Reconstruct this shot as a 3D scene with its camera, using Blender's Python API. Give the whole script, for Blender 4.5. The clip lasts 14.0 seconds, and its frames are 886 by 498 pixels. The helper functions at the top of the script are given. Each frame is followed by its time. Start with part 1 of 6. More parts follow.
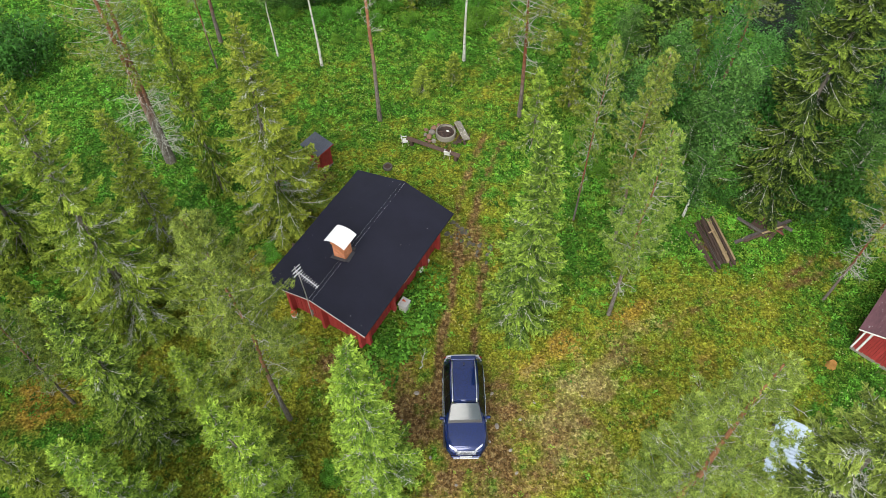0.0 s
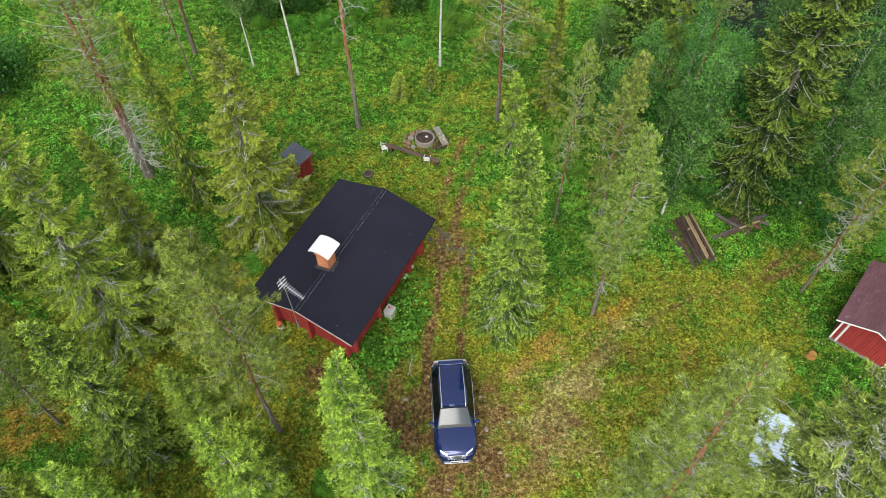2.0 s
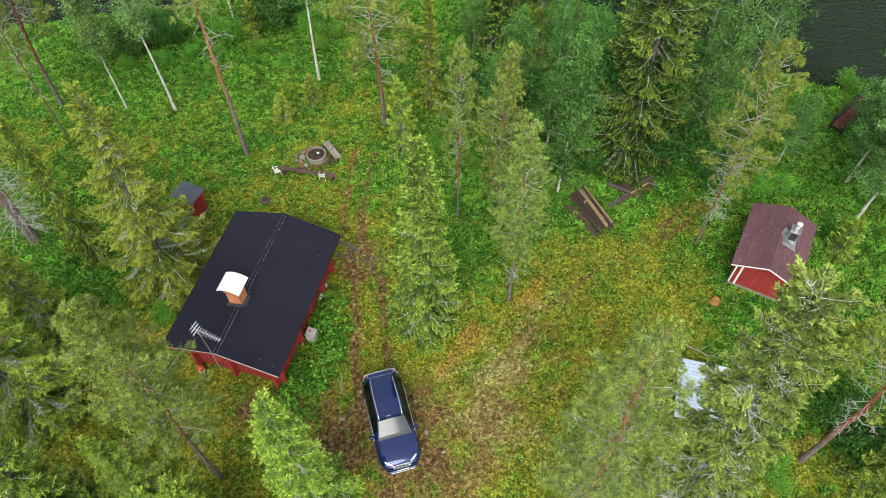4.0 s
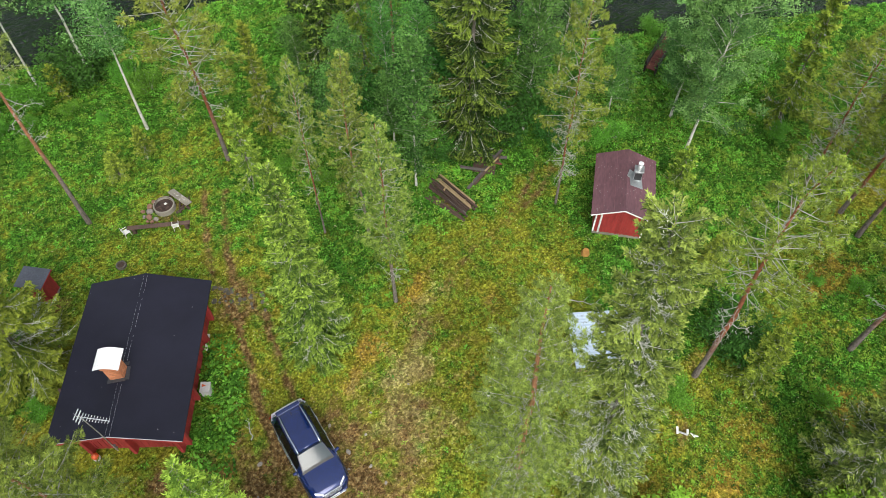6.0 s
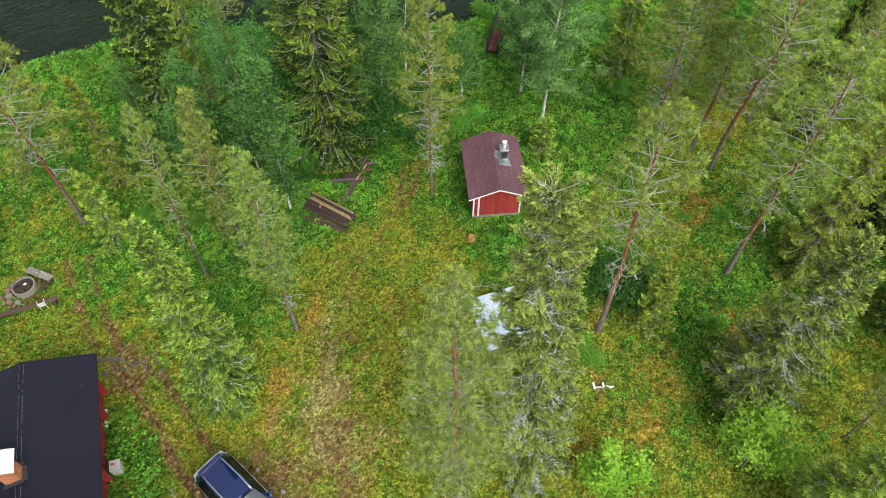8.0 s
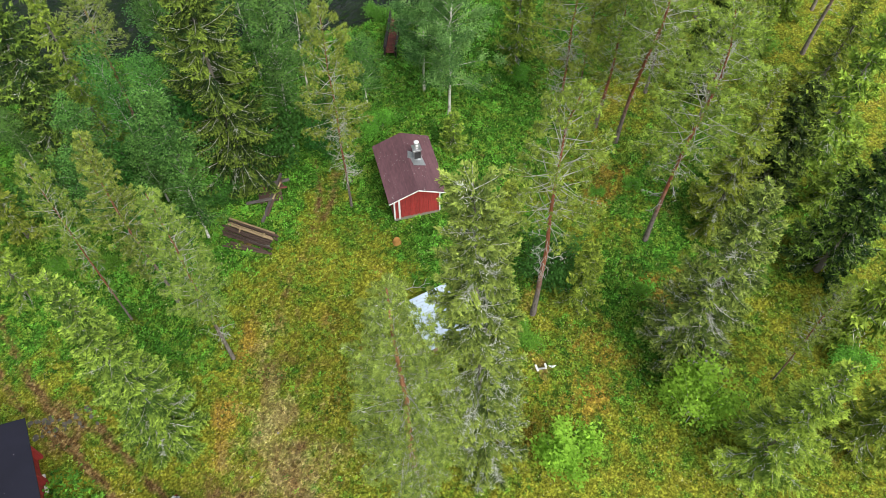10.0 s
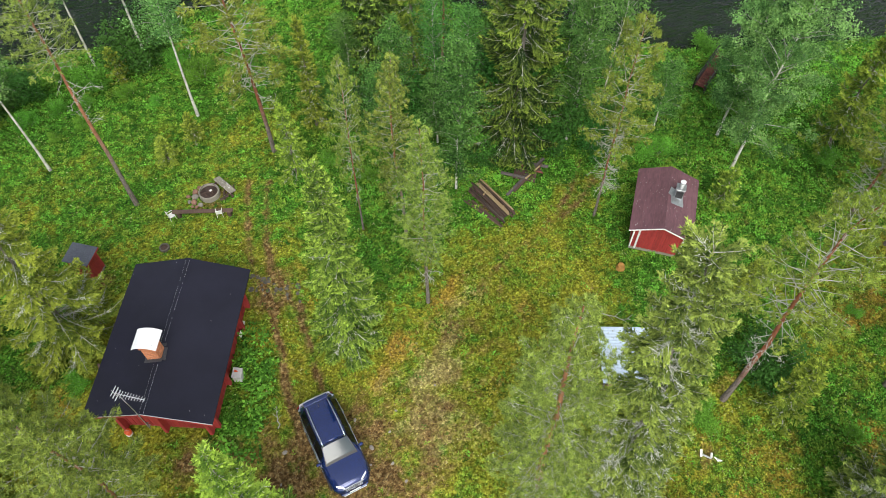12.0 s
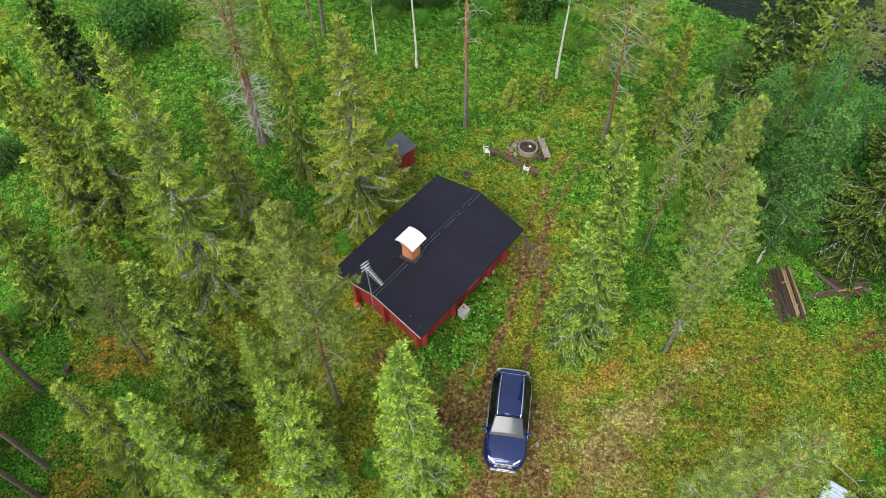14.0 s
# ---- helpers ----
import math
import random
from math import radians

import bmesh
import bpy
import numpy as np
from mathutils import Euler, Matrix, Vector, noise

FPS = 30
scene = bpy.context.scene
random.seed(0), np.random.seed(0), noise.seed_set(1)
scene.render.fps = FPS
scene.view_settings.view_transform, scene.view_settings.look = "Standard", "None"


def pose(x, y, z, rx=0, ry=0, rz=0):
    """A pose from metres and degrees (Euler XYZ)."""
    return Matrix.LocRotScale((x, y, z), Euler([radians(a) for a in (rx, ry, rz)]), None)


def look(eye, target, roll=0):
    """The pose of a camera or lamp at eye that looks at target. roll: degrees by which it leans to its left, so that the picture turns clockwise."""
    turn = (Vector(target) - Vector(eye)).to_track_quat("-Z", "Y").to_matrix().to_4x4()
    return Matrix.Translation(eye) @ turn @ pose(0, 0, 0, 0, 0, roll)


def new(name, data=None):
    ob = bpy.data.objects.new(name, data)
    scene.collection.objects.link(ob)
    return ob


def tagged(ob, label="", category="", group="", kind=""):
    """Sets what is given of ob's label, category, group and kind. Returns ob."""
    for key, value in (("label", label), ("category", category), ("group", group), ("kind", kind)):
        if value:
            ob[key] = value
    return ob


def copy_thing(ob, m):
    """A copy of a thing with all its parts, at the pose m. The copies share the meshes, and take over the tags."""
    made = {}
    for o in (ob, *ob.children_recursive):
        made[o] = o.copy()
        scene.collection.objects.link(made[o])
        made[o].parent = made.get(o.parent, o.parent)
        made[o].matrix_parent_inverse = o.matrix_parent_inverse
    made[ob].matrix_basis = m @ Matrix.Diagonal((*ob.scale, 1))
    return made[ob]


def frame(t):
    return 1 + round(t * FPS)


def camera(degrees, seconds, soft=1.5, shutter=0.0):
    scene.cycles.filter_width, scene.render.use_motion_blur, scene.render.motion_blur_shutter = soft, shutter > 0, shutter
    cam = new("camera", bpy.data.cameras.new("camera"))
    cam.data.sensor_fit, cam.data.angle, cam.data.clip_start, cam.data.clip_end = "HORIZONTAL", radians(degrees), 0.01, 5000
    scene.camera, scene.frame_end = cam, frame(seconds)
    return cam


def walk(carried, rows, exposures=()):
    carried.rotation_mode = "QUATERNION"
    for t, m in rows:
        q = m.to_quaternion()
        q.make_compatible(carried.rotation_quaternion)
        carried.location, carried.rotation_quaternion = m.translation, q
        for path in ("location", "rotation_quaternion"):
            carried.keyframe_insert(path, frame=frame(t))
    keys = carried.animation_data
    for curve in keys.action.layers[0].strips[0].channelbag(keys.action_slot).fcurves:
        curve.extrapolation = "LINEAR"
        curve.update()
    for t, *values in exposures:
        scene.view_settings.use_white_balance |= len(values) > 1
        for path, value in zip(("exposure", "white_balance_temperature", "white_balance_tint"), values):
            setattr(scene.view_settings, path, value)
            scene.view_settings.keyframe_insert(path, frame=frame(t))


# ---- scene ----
cam = camera(62.77, 14.0, soft=0.5)
# seconds, eye, heading (clockwise from +y), downward tilt, roll
PATH = [
    (0.0, (0.00, 0.00, 31.05), 0.00, 55.13, -0.33),
    (0.5, (-0.06, 0.02, 31.10), 0.98, 55.07, -0.14),
    (1.0, (-0.13, 0.02, 31.17), 2.01, 55.04, -0.08),
    (1.5, (-0.14, 0.04, 31.27), 2.25, 55.06, -0.04),
    (2.0, (-0.14, 0.11, 31.37), 2.70, 55.12, -0.09),
    (2.2, (-0.12, 0.15, 31.42), 3.28, 55.16, -0.12),
    (4.3, (0.26, 0.34, 31.99), 16.87, 55.55, -0.53),
    (4.5, (0.27, 0.33, 32.02), 18.62, 55.54, -0.52),
    (5.0, (0.23, 0.25, 32.01), 23.18, 55.38, -0.40),
    (5.5, (0.14, 0.23, 31.99), 27.26, 55.25, -0.38),
    (6.0, (0.09, 0.25, 31.95), 31.89, 55.14, -0.26),
    (6.5, (0.03, 0.28, 31.93), 36.74, 55.01, -0.16),
    (7.0, (-0.03, 0.32, 31.94), 40.79, 54.94, -0.01),
    (7.5, (-0.08, 0.41, 31.93), 44.22, 54.88, 0.11),
    (8.0, (-0.12, 0.49, 31.92), 47.98, 54.83, 0.31),
    (8.5, (-0.11, 0.59, 31.87), 51.98, 54.79, 0.44),
    (8.7, (-0.10, 0.62, 31.88), 53.57, 54.78, 0.44),
    (9.4, (-0.09, 0.64, 32.02), 58.20, 54.85, 0.40),
    (10.1, (-0.06, 0.59, 32.19), 58.05, 55.00, 0.28),
    (10.8, (-0.00, 0.51, 32.36), 49.15, 55.19, 0.15),
    (11.0, (0.01, 0.49, 32.38), 44.95, 55.26, 0.13),
    (11.5, (0.07, 0.45, 32.42), 35.36, 55.36, 0.02),
    (12.0, (0.08, 0.39, 32.40), 27.17, 55.38, -0.16),
    (12.5, (0.10, 0.29, 32.35), 18.16, 55.35, -0.24),
    (13.0, (0.10, 0.19, 32.24), 8.41, 55.26, -0.36),
    (13.5, (0.17, 0.10, 32.07), -1.58, 55.18, -0.50),
    (14.0, (0.27, -0.00, 31.93), -9.99, 55.10, -0.80),
]
rows = []
for t, eye, heading, tilt, roll in PATH:
    h, p = radians(heading), radians(tilt)
    way = Vector((math.sin(h) * math.cos(p), math.cos(h) * math.cos(p), -math.sin(p)))
    rows.append((t, look(eye, Vector(eye) + way, roll)))
walk(cam, rows)

# ---------------------------------------------------------------- world and light
EXPOSURE = 1.16
scene.view_settings.exposure = EXPOSURE
world = bpy.data.worlds.new("overcast_sky")
world.use_nodes = True
scene.world = world
wn, wl = world.node_tree.nodes, world.node_tree.links
sky = wn.new("ShaderNodeTexSky")
sky.sky_type, sky.sun_disc = "NISHITA", False
sky.sun_elevation, sky.sun_rotation = radians(48), radians(200)
soft_sky = wn.new("ShaderNodeHueSaturation")
soft_sky.inputs["Saturation"].default_value = 0.25
wl.new(sky.outputs[0], soft_sky.inputs["Color"])
wl.new(soft_sky.outputs[0], wn["Background"].inputs["Color"])
wn["Background"].inputs["Strength"].default_value = 0.13

sun_data = bpy.data.lights.new("sun", "SUN")
sun_data.energy, sun_data.angle, sun_data.color = 1.5, radians(42), (1.0, 0.96, 0.88)
sun = new("sun", sun_data)
sun.matrix_world = look((-10, -27, 32), (0, 0, 0))


# ---------------------------------------------------------------- materials
def material(name, rough=0.8, metal=0.0):
    m = bpy.data.materials.new(name)
    m.use_nodes = True
    b = m.node_tree.nodes["Principled BSDF"]
    b.inputs["Roughness"].default_value, b.inputs["Metallic"].default_value = rough, metal
    return m, m.node_tree.nodes, m.node_tree.links, b


def coords(n, l, kind="Object", scale=(1, 1, 1)):
    tc, mp = n.new("ShaderNodeTexCoord"), n.new("ShaderNodeMapping")
    mp.inputs["Scale"].default_value = scale
    l.new(tc.outputs[kind], mp.inputs["Vector"])
    return mp.outputs[0]


def noise_tex(n, l, vec, scale, detail=4, rough=0.6):
    t = n.new("ShaderNodeTexNoise")
    t.inputs["Scale"].default_value, t.inputs["Detail"].default_value, t.inputs["Roughness"].default_value = scale, detail, rough
    l.new(vec, t.inputs["Vector"])
    return t.outputs["Fac"]


def ramp(n, l, fac, stops):
    r = n.new("ShaderNodeValToRGB")
    while len(r.color_ramp.elements) < len(stops):
        r.color_ramp.elements.new(0.5)
    for e, (p, c) in zip(r.color_ramp.elements, stops):
        e.position, e.color = p, (*c, 1) if len(c) == 3 else c
    l.new(fac, r.inputs["Fac"])
    return r.outputs["Color"]


def mix(n, l, fac, a, b, mode="MIX"):
    x = n.new("ShaderNodeMix")
    x.data_type, x.blend_type = "RGBA", mode
    for sock, v in ((x.inputs[0], fac), (x.inputs[6], a), (x.inputs[7], b)):
        if isinstance(v, (int, float)):
            sock.default_value = v
        elif isinstance(v, tuple):
            sock.default_value = (*v, 1)
        else:
            l.new(v, sock)
    return x.outputs[2]


def math_node(n, l, op, a, b=0.0):
    x = n.new("ShaderNodeMath")
    x.operation = op
    for sock, v in zip(x.inputs, (a, b)):
        if isinstance(v, (int, float)):
            sock.default_value = v
        else:
            l.new(v, sock)
    return x.outputs[0]


def bump(n, l, b, height, strength=0.3, dist=0.02):
    x = n.new("ShaderNodeBump")
    x.inputs["Strength"].default_value, x.inputs["Distance"].default_value = strength, dist
    l.new(height, x.inputs["Height"])
    l.new(x.outputs[0], b.inputs["Normal"])


def surface(name, dark, light, rough=0.8, metal=0.0, scale=6.0, stretch=(1, 1, 1), bumpy=0.3, spots=None, vary=0.25):
    """A weathered surface: large stains, fine grain and a difference from piece to piece."""
    m, n, l, b = material(name, rough, metal)
    v = coords(n, l, scale=stretch)
    fine, large = noise_tex(n, l, v, scale * 4, 6), noise_tex(n, l, v, scale * 0.25, 3)
    fac = math_node(n, l, "ADD", math_node(n, l, "MULTIPLY", fine, 0.6), math_node(n, l, "MULTIPLY", large, 0.5))
    col = ramp(n, l, fac, [(0.3, dark), (0.75, light)])
    info = n.new("ShaderNodeObjectInfo")
    tone = math_node(n, l, "ADD", math_node(n, l, "MULTIPLY", info.outputs["Random"], vary), 1 - vary / 2)
    hs = n.new("ShaderNodeHueSaturation")
    l.new(col, hs.inputs["Color"])
    l.new(tone, hs.inputs["Value"])
    col = hs.outputs[0]
    if spots:
        s = ramp(n, l, noise_tex(n, l, v, scale * 2.5, 2), [(0.62, (0, 0, 0)), (0.7, (1, 1, 1))])
        col = mix(n, l, s, col, spots)
    l.new(col, b.inputs["Base Color"])
    bump(n, l, b, fine, bumpy)
    return m


def leaf_material(name, old, fresh, deep, through_light=0.16, rough=0.6, mixed=0.45):
    """Leaves or needles: the attribute 'tip' runs from the old to the fresh colour; spruce crowns also paint their
    shade with it.
    """
    m, n, l, b = material(name, rough)
    # old and deep darkened, fresh raised: shade in the gaps put into the colours
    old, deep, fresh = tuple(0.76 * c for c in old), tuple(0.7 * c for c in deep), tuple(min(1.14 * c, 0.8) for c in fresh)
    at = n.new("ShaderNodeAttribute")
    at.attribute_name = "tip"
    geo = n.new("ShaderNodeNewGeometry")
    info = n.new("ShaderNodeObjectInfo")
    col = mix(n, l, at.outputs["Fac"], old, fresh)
    col = mix(n, l, math_node(n, l, "MULTIPLY", geo.outputs["Random Per Island"], mixed), col, deep)
    hs = n.new("ShaderNodeHueSaturation")
    l.new(col, hs.inputs["Color"])
    l.new(math_node(n, l, "ADD", math_node(n, l, "MULTIPLY", info.outputs["Random"], 0.03), 0.485), hs.inputs["Hue"])
    l.new(math_node(n, l, "ADD", math_node(n, l, "MULTIPLY", info.outputs["Random"], 0.2), 0.9), hs.inputs["Value"])
    l.new(hs.outputs[0], b.inputs["Base Color"])
    b.inputs["Specular IOR Level"].default_value = 0.12
    tr, ms = n.new("ShaderNodeBsdfTranslucent"), n.new("ShaderNodeMixShader")
    ms.inputs[0].default_value = through_light
    l.new(hs.outputs[0], tr.inputs["Color"])
    l.new(b.outputs[0], ms.inputs[1])
    l.new(tr.outputs[0], ms.inputs[2])
    l.new(ms.outputs[0], n["Material Output"].inputs["Surface"])
    return m


M = {}
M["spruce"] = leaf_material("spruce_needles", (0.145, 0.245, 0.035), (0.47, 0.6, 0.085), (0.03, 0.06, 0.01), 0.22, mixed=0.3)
# old colour kept darker to paint the shade beneath the bright tips
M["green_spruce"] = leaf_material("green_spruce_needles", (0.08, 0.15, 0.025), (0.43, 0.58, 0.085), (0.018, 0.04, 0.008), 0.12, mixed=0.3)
M["pine"] = leaf_material("pine_needles", (0.072, 0.14, 0.027), (0.36, 0.49, 0.09), (0.025, 0.05, 0.01), 0.1, mixed=0.3)
M["birch"] = leaf_material("birch_leaves", (0.02, 0.085, 0.018), (0.19, 0.43, 0.09), (0.008, 0.035, 0.007), 0.2, mixed=0.4)
M["pale_birch"] = leaf_material("pale_birch_leaves", (0.065, 0.18, 0.045), (0.3, 0.53, 0.15), (0.02, 0.07, 0.018), 0.25, mixed=0.4)
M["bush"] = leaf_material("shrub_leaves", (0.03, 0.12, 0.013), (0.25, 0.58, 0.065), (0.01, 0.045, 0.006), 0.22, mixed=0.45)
M["herb"] = leaf_material("herb_leaves", (0.05, 0.12, 0.012), (0.3, 0.47, 0.055), (0.018, 0.05, 0.006), 0.2)
M["limb"] = surface("lichen_grey_limbs", (0.19, 0.18, 0.155), (0.58, 0.58, 0.52), 0.9, scale=8, bumpy=0.5)
# dark tree; its near-black old colour also paints shade between the boughs
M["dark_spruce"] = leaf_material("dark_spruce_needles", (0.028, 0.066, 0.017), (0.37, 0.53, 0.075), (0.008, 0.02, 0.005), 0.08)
M["olive_needles"] = leaf_material("olive_pine_needles", (0.075, 0.12, 0.019), (0.36, 0.46, 0.07), (0.025, 0.042, 0.008), 0.1, mixed=0.3)
M["litter"] = leaf_material("dead_leaf_litter", (0.1, 0.06, 0.03), (0.34, 0.25, 0.14), (0.05, 0.035, 0.02), 0.1)
M["grey_needles"] = leaf_material("grey_green_needles", (0.09, 0.15, 0.032), (0.41, 0.52, 0.105), (0.03, 0.055, 0.011), 0.12, mixed=0.3)
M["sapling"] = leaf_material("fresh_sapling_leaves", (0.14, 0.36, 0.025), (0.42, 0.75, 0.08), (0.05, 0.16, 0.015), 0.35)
M["slab"] = surface("mottled_weathered_slab", (0.05, 0.045, 0.035), (0.36, 0.33, 0.27), 0.95, scale=4, bumpy=0.6, spots=(0.62, 0.62, 0.58))
M["bare_limb"] = surface("bare_lichen_limbs", (0.24, 0.23, 0.2), (0.6, 0.6, 0.55), 0.9, scale=8, bumpy=0.4)
M["lichen"] = leaf_material("beard_lichen", (0.3, 0.31, 0.26), (0.66, 0.68, 0.6), (0.16, 0.17, 0.13), 0.2, mixed=0.3)
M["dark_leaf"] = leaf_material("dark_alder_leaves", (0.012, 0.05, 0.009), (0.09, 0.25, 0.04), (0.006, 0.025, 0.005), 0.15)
M["spruce_bark"] = surface("spruce_bark", (0.06, 0.05, 0.04), (0.25, 0.22, 0.19), 0.95, scale=5, stretch=(1, 1, 0.4), bumpy=0.8)
M["black"] = surface("black_plastic", (0.012, 0.012, 0.013), (0.03, 0.03, 0.03), 0.5, bumpy=0.05)


def pine_bark(name, start, low, high):
    m, n, l, b = material(name, 0.9)
    v = coords(n, l)
    sep = n.new("ShaderNodeSeparateXYZ")
    l.new(v, sep.inputs[0])
    fine = noise_tex(n, l, coords(n, l, scale=(1, 1, 0.3)), 18, 5)
    low, high = (ramp(n, l, fine, [(0.3, c[0]), (0.7, c[1])]) for c in (low, high))
    edge = math_node(n, l, "ADD", sep.outputs["Z"], math_node(n, l, "MULTIPLY", noise_tex(n, l, v, 1.5), 3.0))
    at = n.new("ShaderNodeMapRange")
    at.inputs["From Min"].default_value, at.inputs["From Max"].default_value = start, start + 2.5
    l.new(edge, at.inputs["Value"])
    l.new(mix(n, l, at.outputs[0], low, high), b.inputs["Base Color"])
    bump(n, l, b, fine, 0.7)
    return m


def birch_bark():
    m, n, l, b = material("birch_bark", 0.7)
    v = coords(n, l, scale=(1, 1, 3))
    marks = ramp(n, l, noise_tex(n, l, v, 3.0, 4), [(0.33, (0.03, 0.028, 0.025)), (0.45, (0.68, 0.67, 0.62))])
    stain = ramp(n, l, noise_tex(n, l, coords(n, l), 1.2), [(0.4, (1, 1, 1)), (0.7, (0.6, 0.58, 0.52))])
    l.new(mix(n, l, 1.0, marks, stain, "MULTIPLY"), b.inputs["Base Color"])
    bump(n, l, b, noise_tex(n, l, v, 20), 0.3)
    return m


def ground_material():
    """Moss, grass, rust-coloured moss, dry grass and bare soil, by the attributes of the sheet."""
    m, n, l, b = material("forest_floor", 0.95)
    v = coords(n, l)
    fine, mid, big = noise_tex(n, l, v, 9, 8, 0.7), noise_tex(n, l, v, 1.6, 5), noise_tex(n, l, v, 0.35, 4)
    ragged, patchy = noise_tex(n, l, v, 0.8, 9, 0.72), noise_tex(n, l, coords(n, l, scale=(1, 1, 4)), 0.45, 9, 0.72)
    grass = ramp(n, l, fine, [(0.34, (0.012, 0.04, 0.005)), (0.49, (0.055, 0.16, 0.018)), (0.64, (0.15, 0.37, 0.042))])
    moss = ramp(n, l, fine, [(0.34, (0.095, 0.1, 0.012)), (0.49, (0.218, 0.232, 0.025)), (0.64, (0.375, 0.395, 0.052))])
    rust = ramp(n, l, fine, [(0.34, (0.17, 0.1, 0.018)), (0.5, (0.33, 0.215, 0.036)), (0.66, (0.48, 0.36, 0.075))])
    straw = ramp(n, l, fine, [(0.34, (0.2, 0.165, 0.055)), (0.49, (0.35, 0.3, 0.11)), (0.64, (0.52, 0.46, 0.21))])
    soil = ramp(n, l, noise_tex(n, l, v, 5, 8, 0.75), [(0.34, (0.045, 0.025, 0.01)), (0.5, (0.175, 0.106, 0.043)), (0.66, (0.37, 0.28, 0.13))])
    lush = n.new("ShaderNodeAttribute")
    lush.attribute_name = "lush"
    mossy = math_node(n, l, "SUBTRACT", ragged, math_node(n, l, "MULTIPLY", lush.outputs["Fac"], 0.42))
    col = mix(n, l, ramp(n, l, mossy, [(0.34, (0, 0, 0)), (0.52, (1, 1, 1))]), grass, moss)
    rusty = math_node(n, l, "SUBTRACT", patchy, math_node(n, l, "MULTIPLY", lush.outputs["Fac"], 0.3))
    col = mix(n, l, ramp(n, l, rusty, [(0.54, (0, 0, 0)), (0.72, (0.5, 0.5, 0.5))]), col, rust)
    for key, other in (("rust", rust), ("straw", straw), ("soil", soil)):
        at = n.new("ShaderNodeAttribute")
        at.attribute_name = key
        wob = math_node(n, l, "ADD", at.outputs["Fac"], math_node(n, l, "MULTIPLY", math_node(n, l, "SUBTRACT", ragged if key == "soil" else patchy, 0.5), 2.2))
        wob = math_node(n, l, "ADD", wob, math_node(n, l, "MULTIPLY", math_node(n, l, "SUBTRACT", fine, 0.5), 0.7))
        col = mix(n, l, ramp(n, l, wob, [(0.26, (0, 0, 0)), (0.74, (1, 1, 1))] if key == "soil" else [(0.3, (0, 0, 0)), (0.66, (1, 1, 1))]), col, other)
    tint = ramp(n, l, big, [(0.3, (0.8, 0.82, 0.8)), (0.7, (1.1, 1.08, 1.0))])
    col = mix(n, l, 1.0, col, tint, "MULTIPLY")
    # single small leaves and moss tufts
    for scale, lo, hi in ((15, 0.6, 1.45), (6.5, 0.6, 1.4)):
        vor = n.new("ShaderNodeTexVoronoi")
        vor.inputs["Scale"].default_value = scale
        l.new(v, vor.inputs["Vector"])
        cell = n.new("ShaderNodeSeparateColor")
        l.new(vor.outputs["Color"], cell.inputs[0])
        col = mix(n, l, 1.0, col, ramp(n, l, cell.outputs[0], [(0.0, (lo, lo, lo)), (0.65, (1, 1, 1)), (1.0, (hi, hi, hi))]), "MULTIPLY")
    l.new(col, b.inputs["Base Color"])
    b.inputs["Specular IOR Level"].default_value = 0.05
    bump(n, l, b, math_node(n, l, "ADD", fine, math_node(n, l, "MULTIPLY", ragged, 2.5)), 0.7, 0.1)
    return m


M["pine_bark"] = pine_bark("grey_brown_pine_bark", 4.5, ((0.07, 0.055, 0.045), (0.27, 0.24, 0.21)), ((0.13, 0.05, 0.025), (0.36, 0.17, 0.09)))
M["red_bark"] = pine_bark("reddish_pine_bark", 4.6, ((0.07, 0.056, 0.048), (0.27, 0.23, 0.2)), ((0.14, 0.055, 0.027), (0.43, 0.2, 0.1)))
M["low_red_bark"] = pine_bark("red_brown_pine_bark", 3.0, ((0.06, 0.048, 0.042), (0.24, 0.2, 0.18)), ((0.1, 0.03, 0.014), (0.34, 0.12, 0.055)))
M["birch_bark"], M["ground"] = birch_bark(), ground_material()


def water_material():
    m, n, l, b = material("dark_river_water", 0.06)
    b.inputs["Base Color"].default_value = (0.005, 0.005, 0.014, 1)
    b.inputs["IOR"].default_value = 1.33
    b.inputs["Specular IOR Level"].default_value = 0.95
    v = coords(n, l, scale=(0.8, 1.5, 1))
    waves = math_node(n, l, "ADD", noise_tex(n, l, v, 0.8, 3, 0.6), math_node(n, l, "MULTIPLY", noise_tex(n, l, v, 3.2, 3), 0.55))
    bump(n, l, b, waves, 1.0, 1.3)
    return m


M["water"] = water_material()


def roof_felt():
    m, n, l, b = material("black_roofing_felt", 0.62)
    v = coords(n, l)
    fine = noise_tex(n, l, v, 60, 4)
    big = noise_tex(n, l, v, 0.8, 4)
    base = ramp(n, l, math_node(n, l, "ADD", math_node(n, l, "MULTIPLY", fine, 0.4), math_node(n, l, "MULTIPLY", big, 0.6)), [(0.35, (0.008, 0.008, 0.017)), (0.7, (0.014, 0.0145, 0.029))])
    vor = n.new("ShaderNodeTexVoronoi")
    vor.inputs["Scale"].default_value = 2.6
    l.new(v, vor.inputs["Vector"])
    chips = ramp(n, l, vor.outputs["Distance"], [(0.05, (1, 1, 1)), (0.065, (0, 0, 0))])
    keep = ramp(n, l, noise_tex(n, l, v, 1.1), [(0.5, (0, 0, 0)), (0.6, (1, 1, 1))])
    l.new(mix(n, l, mix(n, l, 1.0, chips, keep, "MULTIPLY"), base, (0.25, 0.25, 0.26)), b.inputs["Base Color"])
    b.inputs["Specular IOR Level"].default_value = 0.3
    bump(n, l, b, fine, 0.25, 0.005)
    return m


